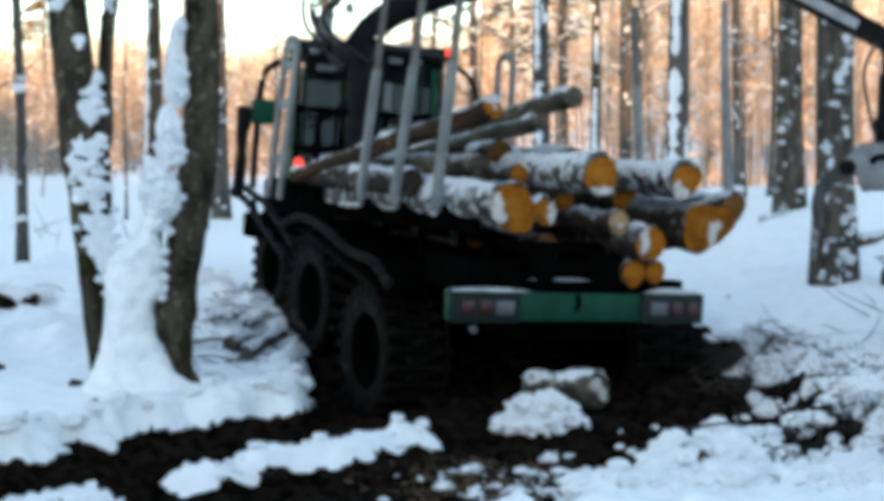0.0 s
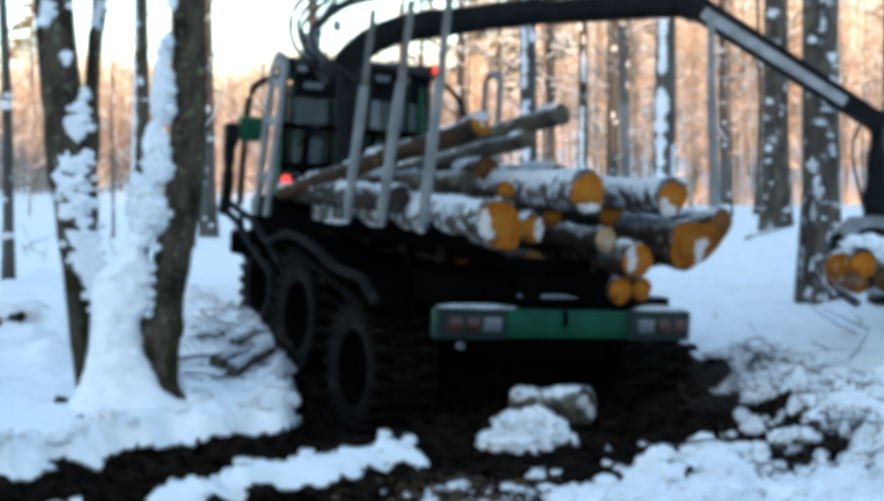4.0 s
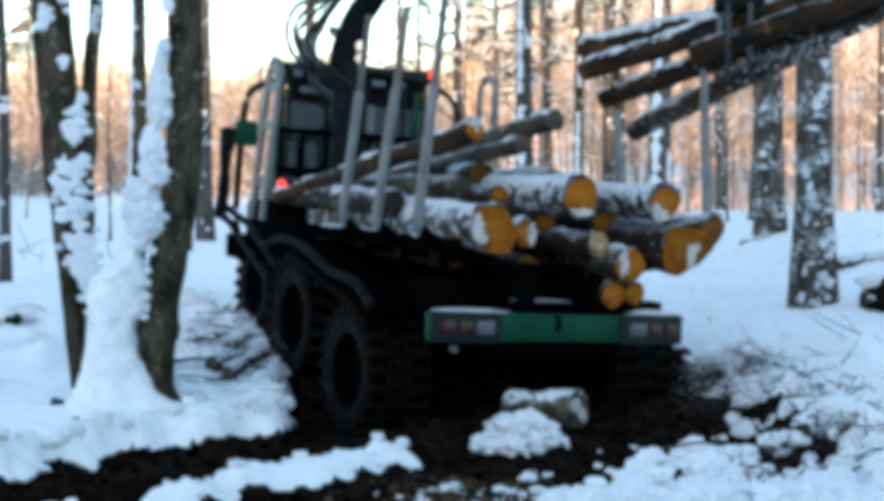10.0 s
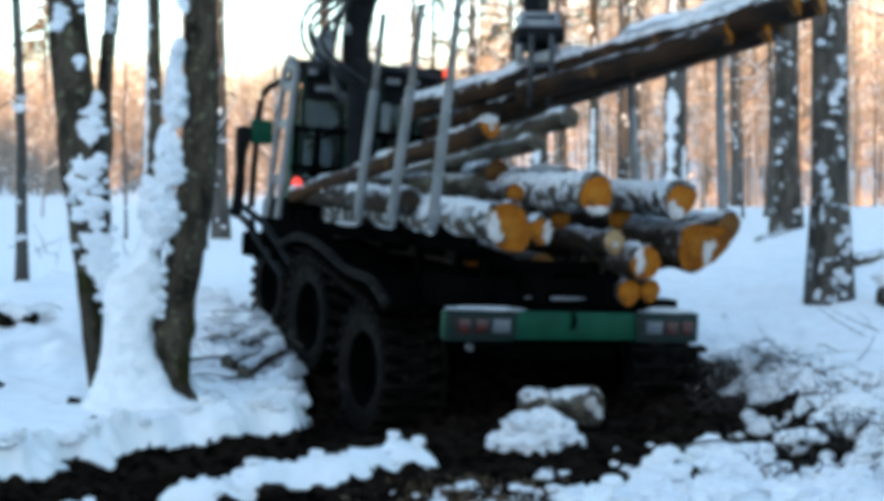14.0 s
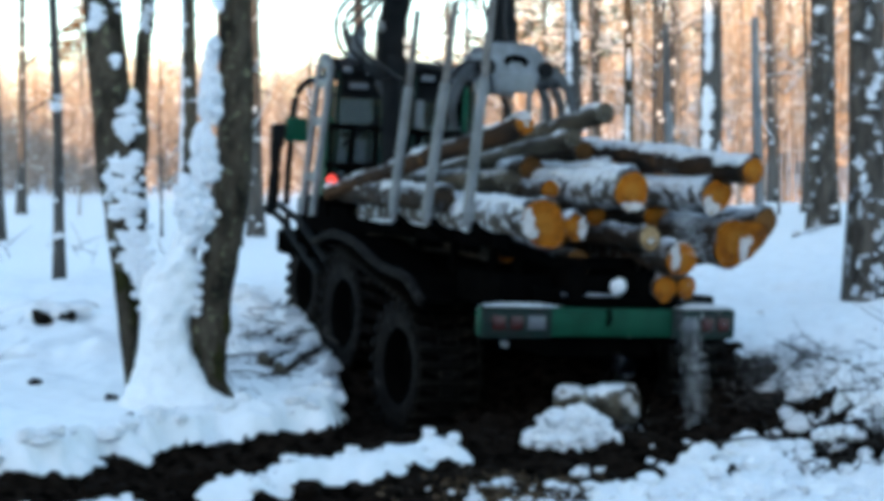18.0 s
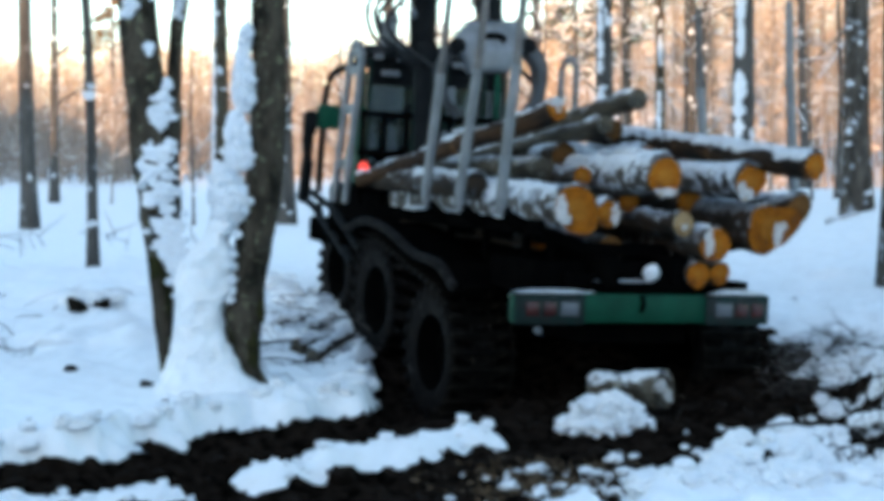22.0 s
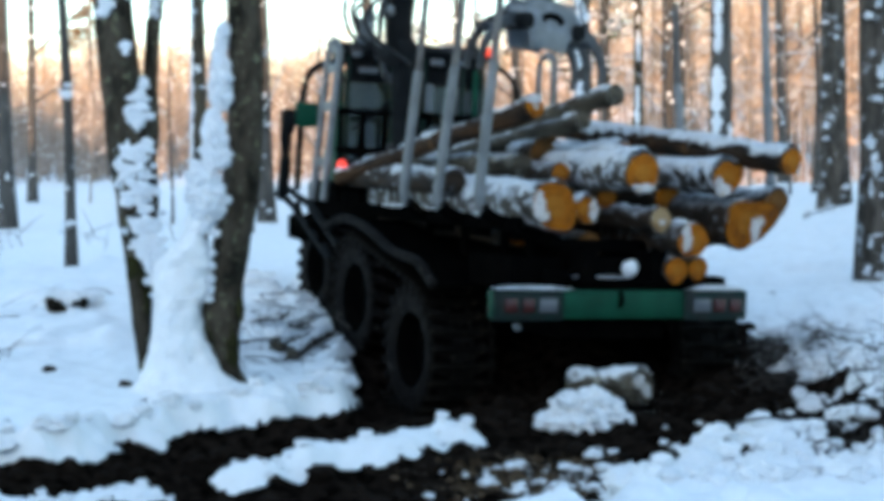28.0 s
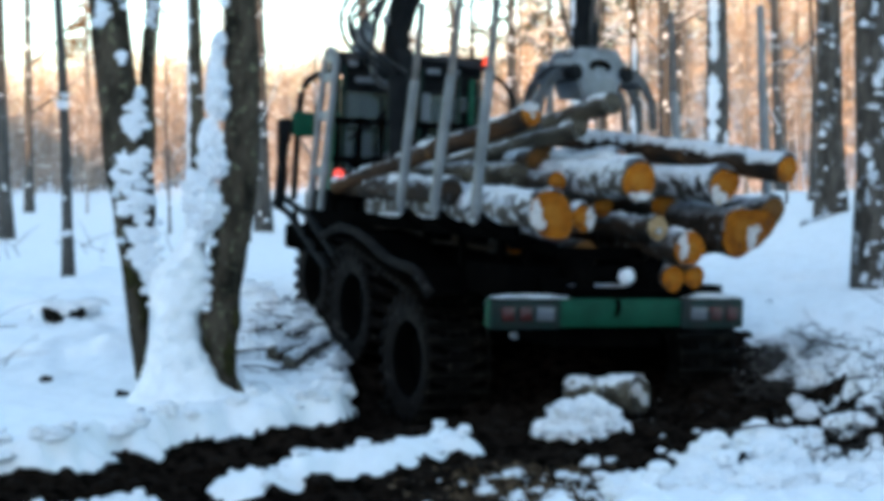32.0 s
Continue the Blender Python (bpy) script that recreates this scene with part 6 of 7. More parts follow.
def build_litter():
    """Crumbs of snow and leaf litter on the mud by the near rut."""
    rnd = random.Random(57)
    bm, bl = bmesh.new(), bmesh.new()
    for i in range(150):
        x, y = rnd.gauss(0.35, 0.36), rnd.uniform(9.0, 10.0)
        r = 0.010 + 0.05 * rnd.random() ** 3
        lump(bm, on_ground(x, y, r * 0.2), (r * 1.3, r * 1.1, r * 0.7), i * 1.7, 2, 0.5, 1.8)
    for i in range(620):
        x, y = rnd.uniform(0.9, 3.6), rnd.uniform(8.0, 11.6)
        z, mud = ground_at(x, y)
        r = 0.012 + 0.034 * rnd.random() ** 2
        if mud < 0.5 or rnd.random() < 0.12:
            lump(bm, (x, y, z + r * 0.35), (r * 1.2, r, r * 0.9), i * 2.3, 1 if r < 0.025 else 2, 0.5, 1.8)
    for i in range(800):
        x, y = rnd.gauss(0.12, 0.34), rnd.uniform(9.0, 10.3)
        p, r = on_ground(x, y, 0.015), rnd.uniform(0.014, 0.045)
        a = Vector((rnd.uniform(-1, 1), rnd.uniform(-1, 1), rnd.uniform(-0.3, 0.5))).normalized() * r
        c = Vector((rnd.uniform(-1, 1), rnd.uniform(-1, 1), rnd.uniform(-0.2, 0.6))).normalized() * r * 0.6
        vs = [bl.verts.new(p + q) for q in (-a, c, a, -c)]
        bl.faces.new(vs)
    tagged(part("snow_crumbs", bm, SNOW, None), "crumbs of snow on the mud", "snow", kind="stuff")
    tagged(part("leaf_litter", bl, material("leaves", (0.17, 0.10, 0.05), 0.9, amount=0.6, bump=0), None), "brown dead leaves on the mud", "leaves", kind="stuff")


build_litter()


def build_hummocks():
    """Snow-covered rubble and brush between the tree and the wheels."""
    rnd = random.Random(91)
    bm = bmesh.new()
    for i in range(36):
        y = rnd.uniform(14.2, 21.5)
        x = -2.15 - 0.17 * (y - 13.5) + rnd.uniform(-0.9, 0.0)
        r = rnd.uniform(0.05, 0.19)
        lump(bm, on_ground(x, y, 0.0), (r * 1.6, r * 1.2, r * 0.75), i * 2.9, 3, 0.5, 1.7)
    tagged(part("snow_hummocks", bm, SNOW, None), "snow-covered rubble beside the wheels", "snow", kind="stuff")


build_hummocks()
brush((-2.5, 16.6), 60, (0.5, 1.8, 0.2), 0.4, 22, "dark brushwood under the snow", 0.008)
for i, (a, b, r, lab) in enumerate((((5.6, 20.4, 0), (9.2, 22.5, 0), 0.11, "dark fallen log on the snow"), ((5.25, 17.5, 0), (7.6, 17.9, 0), 0.13, "snowed-in log at the foot of the bank"), ((5.3, 25.0, 0), (5.9, 25.3, 0), 0.025, "short dark branch on the snow"), ((-2.62, 15.3, 0), (-2.1, 16.6, 0), 0.085, "sawn log butt by the wheels"), ((-2.35, 14.3, 0), (-1.9, 15.2, 0), 0.08, "thin log by the wheels"), ((-2.15, 14.1, 0), (-1.95, 14.9, 0), 0.07, "broken log end by the wheels"))):
    pa, pb = on_ground(a[0], a[1], r * 0.6), on_ground(b[0], b[1], r * 0.9)
    tagged(log(lab, pa, pb, r, r * 0.8, BARK_LOG if i > 2 else BARK, (CUT_DULL if i == 3 else BARK_DRY) if i > 2 else BARK, None, 0.9, 50.0 + i), group="logs on the ground")
# First two lumps stand for black hollows under the snow, darkened in colour.
DARK_LUMP = material("rotten_wood", (0.016, 0.013, 0.010), 0.95, scale=9, amount=0.5, fine=30, bump=0.7, second=(0.006, 0.005, 0.004), spec=0.05)
for i, (x, y, s) in enumerate(((-5.30, 17.35, 0.09), (-5.55, 17.2, 0.11), (5.55, 17.4, 0.26))):
    bm = bmesh.new()
    p = on_ground(x, y)
    lump(bm, p + Vector((0, 0, s * 0.5)), (s * 1.2, s * 0.7, s * 0.8), 60 + i, 4, 0.6, 1.7, Matrix.Rotation(0.6 if i == 1 else -0.2, 3, "Y"))
    stump = part("stump", bm, DARK_LUMP, None)
    bm = bmesh.new()
    lump(bm, p + Vector((0, 0.22, s * 1.3)), (s * 2.9, s * 1.7, s * 1.0) if i < 2 else (s * 1.5, s * 0.9, s * 0.4), 61 + i, 4, 0.3, 1.5)
    part("snow", bm, SNOW, stump, "thick snow cap")
    tagged(stump, "near-black lump under a snow cap", "stump")

# ---------------------------------------------------------------- crane
PIVOT_LOCAL = Vector((-0.55, 4.3, 3.53))
PIVOT = MACHINE @ PIVOT_LOCAL
BOOM, STICK, HANG = 3.92, 2.25, 1.25
crane = empty("loader_crane", Matrix.Translation(PIVOT))
tagged(crane, "black hydraulic loading crane with a raised knuckle boom", "crane")
bm = bmesh.new()
tube(bm, [(0, 0, -1.95), (0, 0, -1.4), (0, 0, -1.35), (0, 0, -0.15), (0, 0, -0.1)], [0.22, 0.22, 0.13, 0.12, 0.13], 16)
box(bm, (0, 0, -0.02), (0.30, 0.26, 0.24), None, 0.05)
column = part("column", bm, HAZED_BLACK, crane, "black crane column")


def beam(bm, p, q, w, h0, h1):
    """A boxed boom from p to q in the x-z plane."""
    p, q = Vector(p), Vector(q)
    d = (q - p).normalized()
    nrm = Vector((-d.z, 0, d.x))
    vs = []
    for c, h in ((p, h0), (q, h1)):
        for sy, sn in ((-1, -1), (1, -1), (1, 1), (-1, 1)):
            vs.append(bm.verts.new(c + nrm * (sn * h / 2) + Vector((0, sy * w / 2, 0))))
    for f in ((0, 1, 2, 3), (7, 6, 5, 4), (0, 4, 5, 1), (1, 5, 6, 2), (2, 6, 7, 3), (3, 7, 4, 0)):
        bm.faces.new([vs[i] for i in f])
    bmesh.ops.recalc_face_normals(bm, faces=bm.faces)


bm = bmesh.new()
neck = curve_points([(-0.03, 0, 0), (0.18, 0, 0.15), (0.48, 0, 0.26), (0.9, 0, 0.30)], 4)
tube(bm, neck + [Vector((2.2, 0, 0.24)), Vector((BOOM - 0.05, 0, 0.03))], [0.165] * len(neck) + [0.15, 0.125], 10)
main_boom = part("main_boom", bm, HAZED_BLACK, crane, "black main boom with a bent neck")
bm = bmesh.new()
tube(bm, [(BOOM, -0.16, 0.0), (BOOM, 0.16, 0.0)], 0.14, 14)
part("knuckle_pin", bm, HAZED_BLACK, main_boom)
bm = bmesh.new()
tube(bm, [(0.95, 0, 0.64), (2.1, 0, 0.48)], 0.06, 10)
part("cylinder", bm, HAZED_BLACK, main_boom, "hydraulic cylinder on the boom")
bm = bmesh.new()
tube(bm, [(2.1, 0, 0.48), (BOOM - 0.25, 0, 0.20)], 0.035, 8)
part("piston_rod", bm, HAZED_BLACK, main_boom)
bm = bmesh.new()
for k in range(3):
    tube(bm, curve_points([(-0.30 - 0.03 * k, 0.10 + 0.03 * k, -0.15), (-0.42 - 0.03 * k, 0.12 + 0.03 * k, 0.1), (-0.44 - 0.03 * k, 0.12, 0.32), (-0.26 - 0.02 * k, 0.12 + 0.03 * k, 0.55 + 0.03 * k), (0.1, 0.13, 0.70 + 0.03 * k), (0.6, 0.13, 0.70)], 5), 0.026, 6)
part("hose", bm, HOSE, main_boom, "looped black hydraulic hoses")
bm = bmesh.new()
beam(bm, (-0.12, 0, 0.04), (STICK, 0, 0.0), 0.20, 0.27, 0.22)
outer_boom = part("outer_boom", bm, HAZED_BLACK, crane, "black outer boom")
bm = bmesh.new()
tube(bm, [(STICK, -0.13, 0), (STICK, 0.13, 0)], 0.12, 12)
part("tip_pin", bm, HAZED_BLACK, outer_boom)
bm = bmesh.new()
beam(bm, (0.15, -0.112, 0.02), (STICK - 0.35, -0.112, 0.0), 0.012, 0.12, 0.10)
part("boom_plate", bm, PALE, outer_boom, "light grey stripe along the outer boom")
bm = bmesh.new()
tube(bm, [(0, 0, 0), (0, 0, -0.32), (0, 0, -0.36), (0, 0, -0.75), (0, 0, -0.8), (0, 0, -HANG + 0.2)], [0.07, 0.07, 0.10, 0.11, 0.14, 0.13], 12)
box(bm, (0, 0, -0.05), (0.16, 0.2, 0.2), None, 0.04)
rotator = part("rotator", bm, HAZED_BLACK, crane, "black rotator link hanging from the boom tip")
bm = bmesh.new()
for k in (-1, 1):
    tube(bm, curve_points([(0.08 * k, -0.08, 0.05), (0.24 * k, -0.12, -0.3), (0.16 * k, -0.1, -0.8), (0.1 * k, -0.05, -1.0)], 4), 0.02, 6)
part("hose", bm, HOSE, rotator, "black hydraulic hoses to the grapple")

DARK_GREY = material("dark_grey_steel", (0.085, 0.09, 0.098), 0.55, 0.1, scale=6, amount=0.4, fine=30, bump=0.2, second=(0.035, 0.037, 0.04), spec=0.3)
# grapple: arched housing with two pairs of curved claws
grapple = empty("grapple", pose(0, 0, 0))
tagged(grapple, "light grey log grapple with curved dark claws", "grapple")
bm = bmesh.new()
arch = [(-0.22, -0.28), (-0.27, -0.12), (-0.40, -0.10), (-0.43, 0.0), (-0.36, 0.10), (-0.25, 0.22), (0.25, 0.22), (0.36, 0.10), (0.43, 0.0), (0.40, -0.10), (0.27, -0.12), (0.22, -0.28), (0.12, -0.25), (-0.12, -0.25)]
for y in (-0.17, 0.17):
    f = [bm.verts.new((x, y + dy, z)) for dy in (-0.02, 0.02) for x, z in arch]
    n = len(arch)
    bm.faces.new(f[:n])
    bm.faces.new(f[n:][::-1])
    for k in range(n):
        bm.faces.new((f[k], f[(k + 1) % n], f[n + (k + 1) % n], f[n + k]))
bmesh.ops.recalc_face_normals(bm, faces=bm.faces)
box(bm, (0, 0, 0.20), (0.34, 0.38, 0.05), None, 0.01)
for sx in (-0.3, 0.3):
    box(bm, (sx, 0, 0.08), (0.05, 0.34, 0.1), Matrix.Rotation(0, 4, "Y"), 0.01)
housing = part("housing", bm, PALE, grapple, "light grey arched grapple housing")
for sy in (-0.192, 0.192):
    bm = bmesh.new()
    tube(bm, curve_points([(-0.13, sy, 0.02), (-0.07, sy, 0.07), (0.07, sy, 0.07), (0.13, sy, 0.02)], 3), 0.036, 8)
    part("cover", bm, BLACK, housing, "dark slot in the housing")
for sy in (-0.185, 0.185):
    bm = bmesh.new()
    box(bm, (0, sy, -0.17), (0.44, 0.03, 0.20), None, 0.01)
    part("skirt", bm, STEEL, housing, "darker grey lower plate")
for sx in (-0.36, 0.36):
    bm = bmesh.new()
    tube(bm, [(sx, -0.23, -0.03), (sx, 0.23, -0.03)], 0.085, 14)
    part("pivot_hub", bm, HAZED_BLACK, housing, "black claw pivot")
bm = bmesh.new()
tube(bm, [(-0.25, 0, 0.02), (0.25, 0, 0.02)], 0.055, 10)
part("cylinder", bm, HAZED_BLACK, housing)


def claw(side):
    bm = bmesh.new()
    line = curve_points([(0, 0, 0.02), (0.13, 0, -0.05), (0.22, 0, -0.22), (0.235, 0, -0.44), (0.14, 0, -0.66)], 5)
    ys = (-0.10, 0.10) if side < 0 else (-0.2, 0.0, 0.2)
    for y in ys:
        prev = None
        for i, p in enumerate(line):
            d = (line[min(i + 1, len(line) - 1)] - line[max(i - 1, 0)]).normalized()
            nrm = Vector((-d.z, 0, d.x))
            w = 0.055 * (1 - 0.72 * i / (len(line) - 1)) + 0.012
            ring = [bm.verts.new(Vector((side * (p + nrm * s * w).x, y + t * 0.022, (p + nrm * s * w).z))) for s, t in ((-1, -1), (-1, 1), (1, 1), (1, -1))]
            if prev:
                for k in range(4):
                    bm.faces.new((prev[k], prev[(k + 1) % 4], ring[(k + 1) % 4], ring[k]))
            else:
                bm.faces.new(ring)
            prev = ring
        bm.faces.new(prev)
    q = line[9]
    tube(bm, [(side * q.x, min(ys), q.z), (side * q.x, max(ys), q.z)], 0.03, 8)
    bmesh.ops.recalc_face_normals(bm, faces=bm.faces)
    return part("claw", bm, DARK_GREY, grapple, "curved dark grapple claw", pose(side * 0.36, 0, -0.06))


claws = (claw(-1), claw(1))

# ---------------------------------------------------------------- the carried logs
BUNDLE_LENGTH = 4.5
bundle = []
for k, (dx, dz, r, r2, bark, sn, dy, fan) in enumerate([(0.11, 0.09, 0.12, 0.105, BARK_SOAKED, 0.95, 0.0, (-0.05, 0.17)), (-0.13, 0.07, 0.12, 0.105, BARK_SOAKED, 0.6, 0.15, (0.05, 0.0)), (0.0, -0.09, 0.115, 0.105, BARK_SOAKED, 0.5, 0.5, (0.02, -0.14)), (0.24, -0.07, 0.11, 0.105, BARK_LOG, 0.55, 0.45, (0.16, -0.42)), (-0.24, -0.06, 0.11, 0.11, BARK_SOAKED, 0.0, 0.8, (-0.02, -0.10))]):
    ob = log("wet brown log topped with loose snow", (0, 0, 0), (0, BUNDLE_LENGTH - dy - (0.0, 0.12, 0.2, 0.2, 1.5)[k], 0), r, r2, bark, CUT_DULL if k == 3 else CUT, None, sn, 31 + k * 2.1, BARK_SOAKED)
    tagged(ob, group="logs lifted by the crane")
    bundle.append((ob, dx, dz, dy, fan))


# loose snow that slides off the lifted logs
def loose_snow(seed, ln, wd, n, size=0.013, core=False):
    rnd = random.Random(seed)
    V, Fc = [], []
    for _ in range(n):
        c = Vector((rnd.gauss(0, wd), rnd.gauss(0, 0.36) * ln, rnd.gauss(0, wd * 0.7)))
        r = rnd.uniform(0.5, 1.3) * size if rnd.random() < 0.97 else rnd.uniform(1.3, 2.6) * size
        k = len(V)
        for _ in range(4):
            V.append(c + Vector((rnd.uniform(-1, 1), rnd.uniform(-1, 1), rnd.uniform(-1, 1))) * r)
        Fc += [(k, k + 1, k + 2), (k, k + 2, k + 3), (k, k + 3, k + 1), (k + 1, k + 3, k + 2)]
    me = bpy.data.meshes.new("loose_snow")
    me.from_pydata(V, [], Fc)
    if core:
        bm = bmesh.new()
        bm.from_mesh(me)
        for k in range(5):
            y = (k - 2) * 0.26 * ln
            lump(bm, (rnd.gauss(0, wd * 0.5), y, rnd.gauss(0, wd * 0.5)), (wd * 1.5, ln * 0.26, wd * 1.3), seed + k * 1.7, 3, 0.8, 2.4)
        bm.to_mesh(me)
        bm.free()
    me.materials.append(SNOW)
    return tagged(new("loose_snow", me), "powder snow sliding off the logs", "snow", kind="stuff")


# start, sideways drift while it falls, time to fall, the powder
POWDER = [(7.5 + 0.09 * k, (0.20 if k % 2 else -0.26) + 0.05 * math.sin(k * 2.4), 0.72 + 0.05 * (k % 5), loose_snow(100 + k, 1.5, 0.06, 7000, 0.012, True)) for k in range(8)]
POWDER += [(7.72 + 0.085 * k, -0.6 + 0.75 * math.sin(k * 2.4), 1.45 + 0.07 * (k % 4), loose_snow(110 + k, 1.7, 0.13, 13000, 0.008)) for k in range(9)]
POWDER += [(8.95 + 0.2 * k, 0.1, 1.5, loose_snow(120 + k, 2.0, 0.10, 700)) for k in range(5)]
# a second, thinner fall behind the bumper: start, place of the fall
SECOND_FALL = [(16.15, 1.22), (16.28, 1.28), (16.4, 1.25), (16.75, 1.18), (17.15, 1.10), (17.3, 1.70), (17.85, 1.80)]
STREAKS = [loose_snow(140 + k, 0.95, 0.06, 1500, 0.005) for k in range(len(SECOND_FALL))]
# thick snow that rides on the lifted logs and slides down onto the load: place along the logs, size, start of its fall, where it comes to lie
SLABS = []
for k, (at, ln, wd, ht, start, lie) in enumerate(((0.62, 0.55, 0.17, 0.10, 16.6, (0.95, 14.2, 2.36)), (1.45, 0.55, 0.16, 0.095, 16.7, (0.55, 14.5, 2.40)), (2.75, 0.36, 0.13, 0.07, 16.8, (0.10, 15.2, 2.45)))):
    bm = bmesh.new()
    lump(bm, (0, 0, 0), (wd, ln, ht), 71 + k * 3.3, 4, 0.55, 1.9)
    SLABS.append((at, start, lie, tagged(part("snow_lump", bm, SNOW, None), "thick lump of snow lying on the lifted logs", "snow lump", "snow on the lifted logs")))
bm = bmesh.new()
lump(bm, (0, 0, 0), (0.068, 0.065, 0.07), 5.5, 4, 0.3, 1.6)
fallen_clod = tagged(part("snow_clod", bm, SNOW, None), "round snow clod fallen onto the frame", "snow clod")


# ---------------------------------------------------------------- movement
# time, grapple housing, opening angle of the claws
GRAPPLE_ROWS = [
    (0.0, (4.38, 14.60, 2.28), 60), (0.5, (4.49, 14.60, 2.05), 60), (1.0, (4.56, 14.60, 1.81), 60),
    (1.5, (4.47, 14.60, 1.65), 60), (2.0, (4.38, 14.60, 1.55), 45), (2.5, (4.55, 14.67, 1.50), 20),
    (3.0, (4.46, 14.68, 1.60), 15), (3.5, (4.44, 14.68, 1.68), 15), (5.5, (4.23, 14.70, 1.88), 15),
    (6.0, (4.06, 14.57, 2.16), 15), (6.5, (3.94, 14.56, 2.29), 15), (7.0, (3.82, 14.37, 2.65), 15),
    (7.5, (3.65, 13.69, 3.26), 15), (8.0, (3.77, 13.08, 3.80), 15), (8.5, (3.45, 14.09, 3.51), 15),
    (9.0, (3.04, 13.53, 3.70), 15), (9.5, (2.95, 13.44, 3.93), 15), (10.0, (2.82, 13.45, 4.00), 15),
    (10.5, (2.70, 13.45, 4.22), 15), (11.0, (2.49, 13.38, 4.50), 15), (11.5, (2.20, 13.53, 4.70), 15),
    (12.0, (1.82, 13.46, 4.86), 15), (12.5, (1.38, 13.59, 4.52), 15), (13.0, (0.89, 14.09, 4.08), 15),
    (13.5, (0.88, 14.10, 3.91), 15), (14.0, (0.81, 14.26, 3.78), 15), (14.5, (0.62, 14.37, 3.67), 15),
    (16.5, (0.58, 14.84, 3.37), 18), (17.0, (0.28, 14.30, 3.42), 40), (17.5, (0.15, 14.30, 3.44), 50),
    (18.0, (0.14, 14.30, 3.44), 62), (18.5, (-0.04, 14.30, 3.71), 62), (19.0, (-0.13, 14.30, 3.68), 60),
    (19.5, (-0.09, 14.30, 3.64), 58), (20.0, (-0.08, 14.30, 3.67), 55), (20.5, (-0.40, 14.40, 3.71), 50),
    (21.0, (-0.41, 14.50, 3.57), 45), (21.5, (-0.31, 14.60, 3.52), 38), (22.0, (-0.34, 14.60, 3.56), 30),
    (22.5, (-0.39, 14.60, 3.77), 28), (23.0, (-0.52, 14.60, 3.82), 28), (23.5, (-0.79, 14.70, 3.76), 28),
    (24.0, (-0.95, 14.80, 3.77), 30), (24.5, (-0.89, 14.80, 3.79), 40), (25.0, (-0.82, 14.80, 3.90), 50),
    (25.5, (-0.39, 14.70, 4.31), 55), (27.5, (0.00, 14.50, 3.68), 69), (28.0, (0.40, 14.40, 3.71), 72),
    (28.5, (0.57, 14.30, 3.68), 69), (29.0, (0.53, 14.30, 3.73), 66), (29.5, (0.64, 14.30, 3.62), 66),
    (30.0, (0.68, 14.30, 3.58), 68), (30.5, (0.68, 14.30, 3.45), 69), (31.0, (0.93, 14.30, 3.37), 70),
    (31.5, (0.86, 14.30, 3.34), 70), (32.0, (0.90, 14.30, 3.29), 70)]
# time, butt end and tail end of the lifted logs
BUNDLE_ROWS = [
    (0.0, (4.27, 12.90, 0.89), (6.21, 16.96, 0.82)), (2.0, (4.20, 12.90, 0.94), (6.13, 16.96, 0.88)),
    (2.5, (3.78, 12.90, 1.24), (5.58, 17.02, 1.04)), (3.0, (3.70, 12.90, 1.32), (5.47, 17.04, 1.18)),
    (3.5, (3.68, 12.90, 1.39), (5.45, 17.04, 1.28)), (5.5, (3.38, 12.90, 1.46), (5.17, 17.09, 1.60)),
    (6.0, (2.82, 13.00, 1.89), (5.56, 16.64, 1.65)), (6.5, (2.76, 13.00, 2.11), (5.45, 16.62, 1.71)),
    (7.0, (2.84, 13.00, 2.68), (5.38, 16.59, 1.69)), (7.5, (3.10, 12.80, 3.62), (5.07, 15.98, 1.12)),
    (8.0, (3.76, 12.20, 3.65), (4.66, 16.58, 3.15)), (8.5, (4.30, 10.94, 4.17), (3.18, 15.10, 2.85)),
    (9.0, (4.69, 11.09, 3.72), (2.17, 14.80, 3.42)), (9.5, (4.69, 11.37, 3.84), (1.75, 14.80, 3.53)),
    (10.0, (4.70, 11.63, 4.18), (1.41, 14.70, 3.40)), (10.5, (4.35, 11.73, 4.69), (1.30, 14.80, 3.38)),
    (11.0, (3.98, 11.79, 5.15), (1.09, 14.80, 3.47)), (11.5, (3.93, 11.76, 5.22), (0.90, 14.80, 3.85)),
    (12.0, (3.51, 11.82, 5.27), (0.42, 14.80, 3.91)), (12.5, (3.19, 11.82, 5.03), (0.14, 14.80, 3.60)),
    (13.0, (3.13, 12.49, 4.50), (-0.42, 15.00, 3.30)), (13.5, (3.18, 12.40, 4.20), (-0.37, 15.00, 3.12)),
    (14.0, (3.28, 12.83, 3.86), (-0.51, 15.00, 2.99)), (14.5, (2.84, 12.92, 3.58), (-0.77, 15.20, 3.05)),
    (16.5, (1.98, 13.00, 3.26), (-0.74, 16.56, 2.81)), (17.0, (1.94, 13.00, 2.54), (-0.82, 16.50, 3.16))]
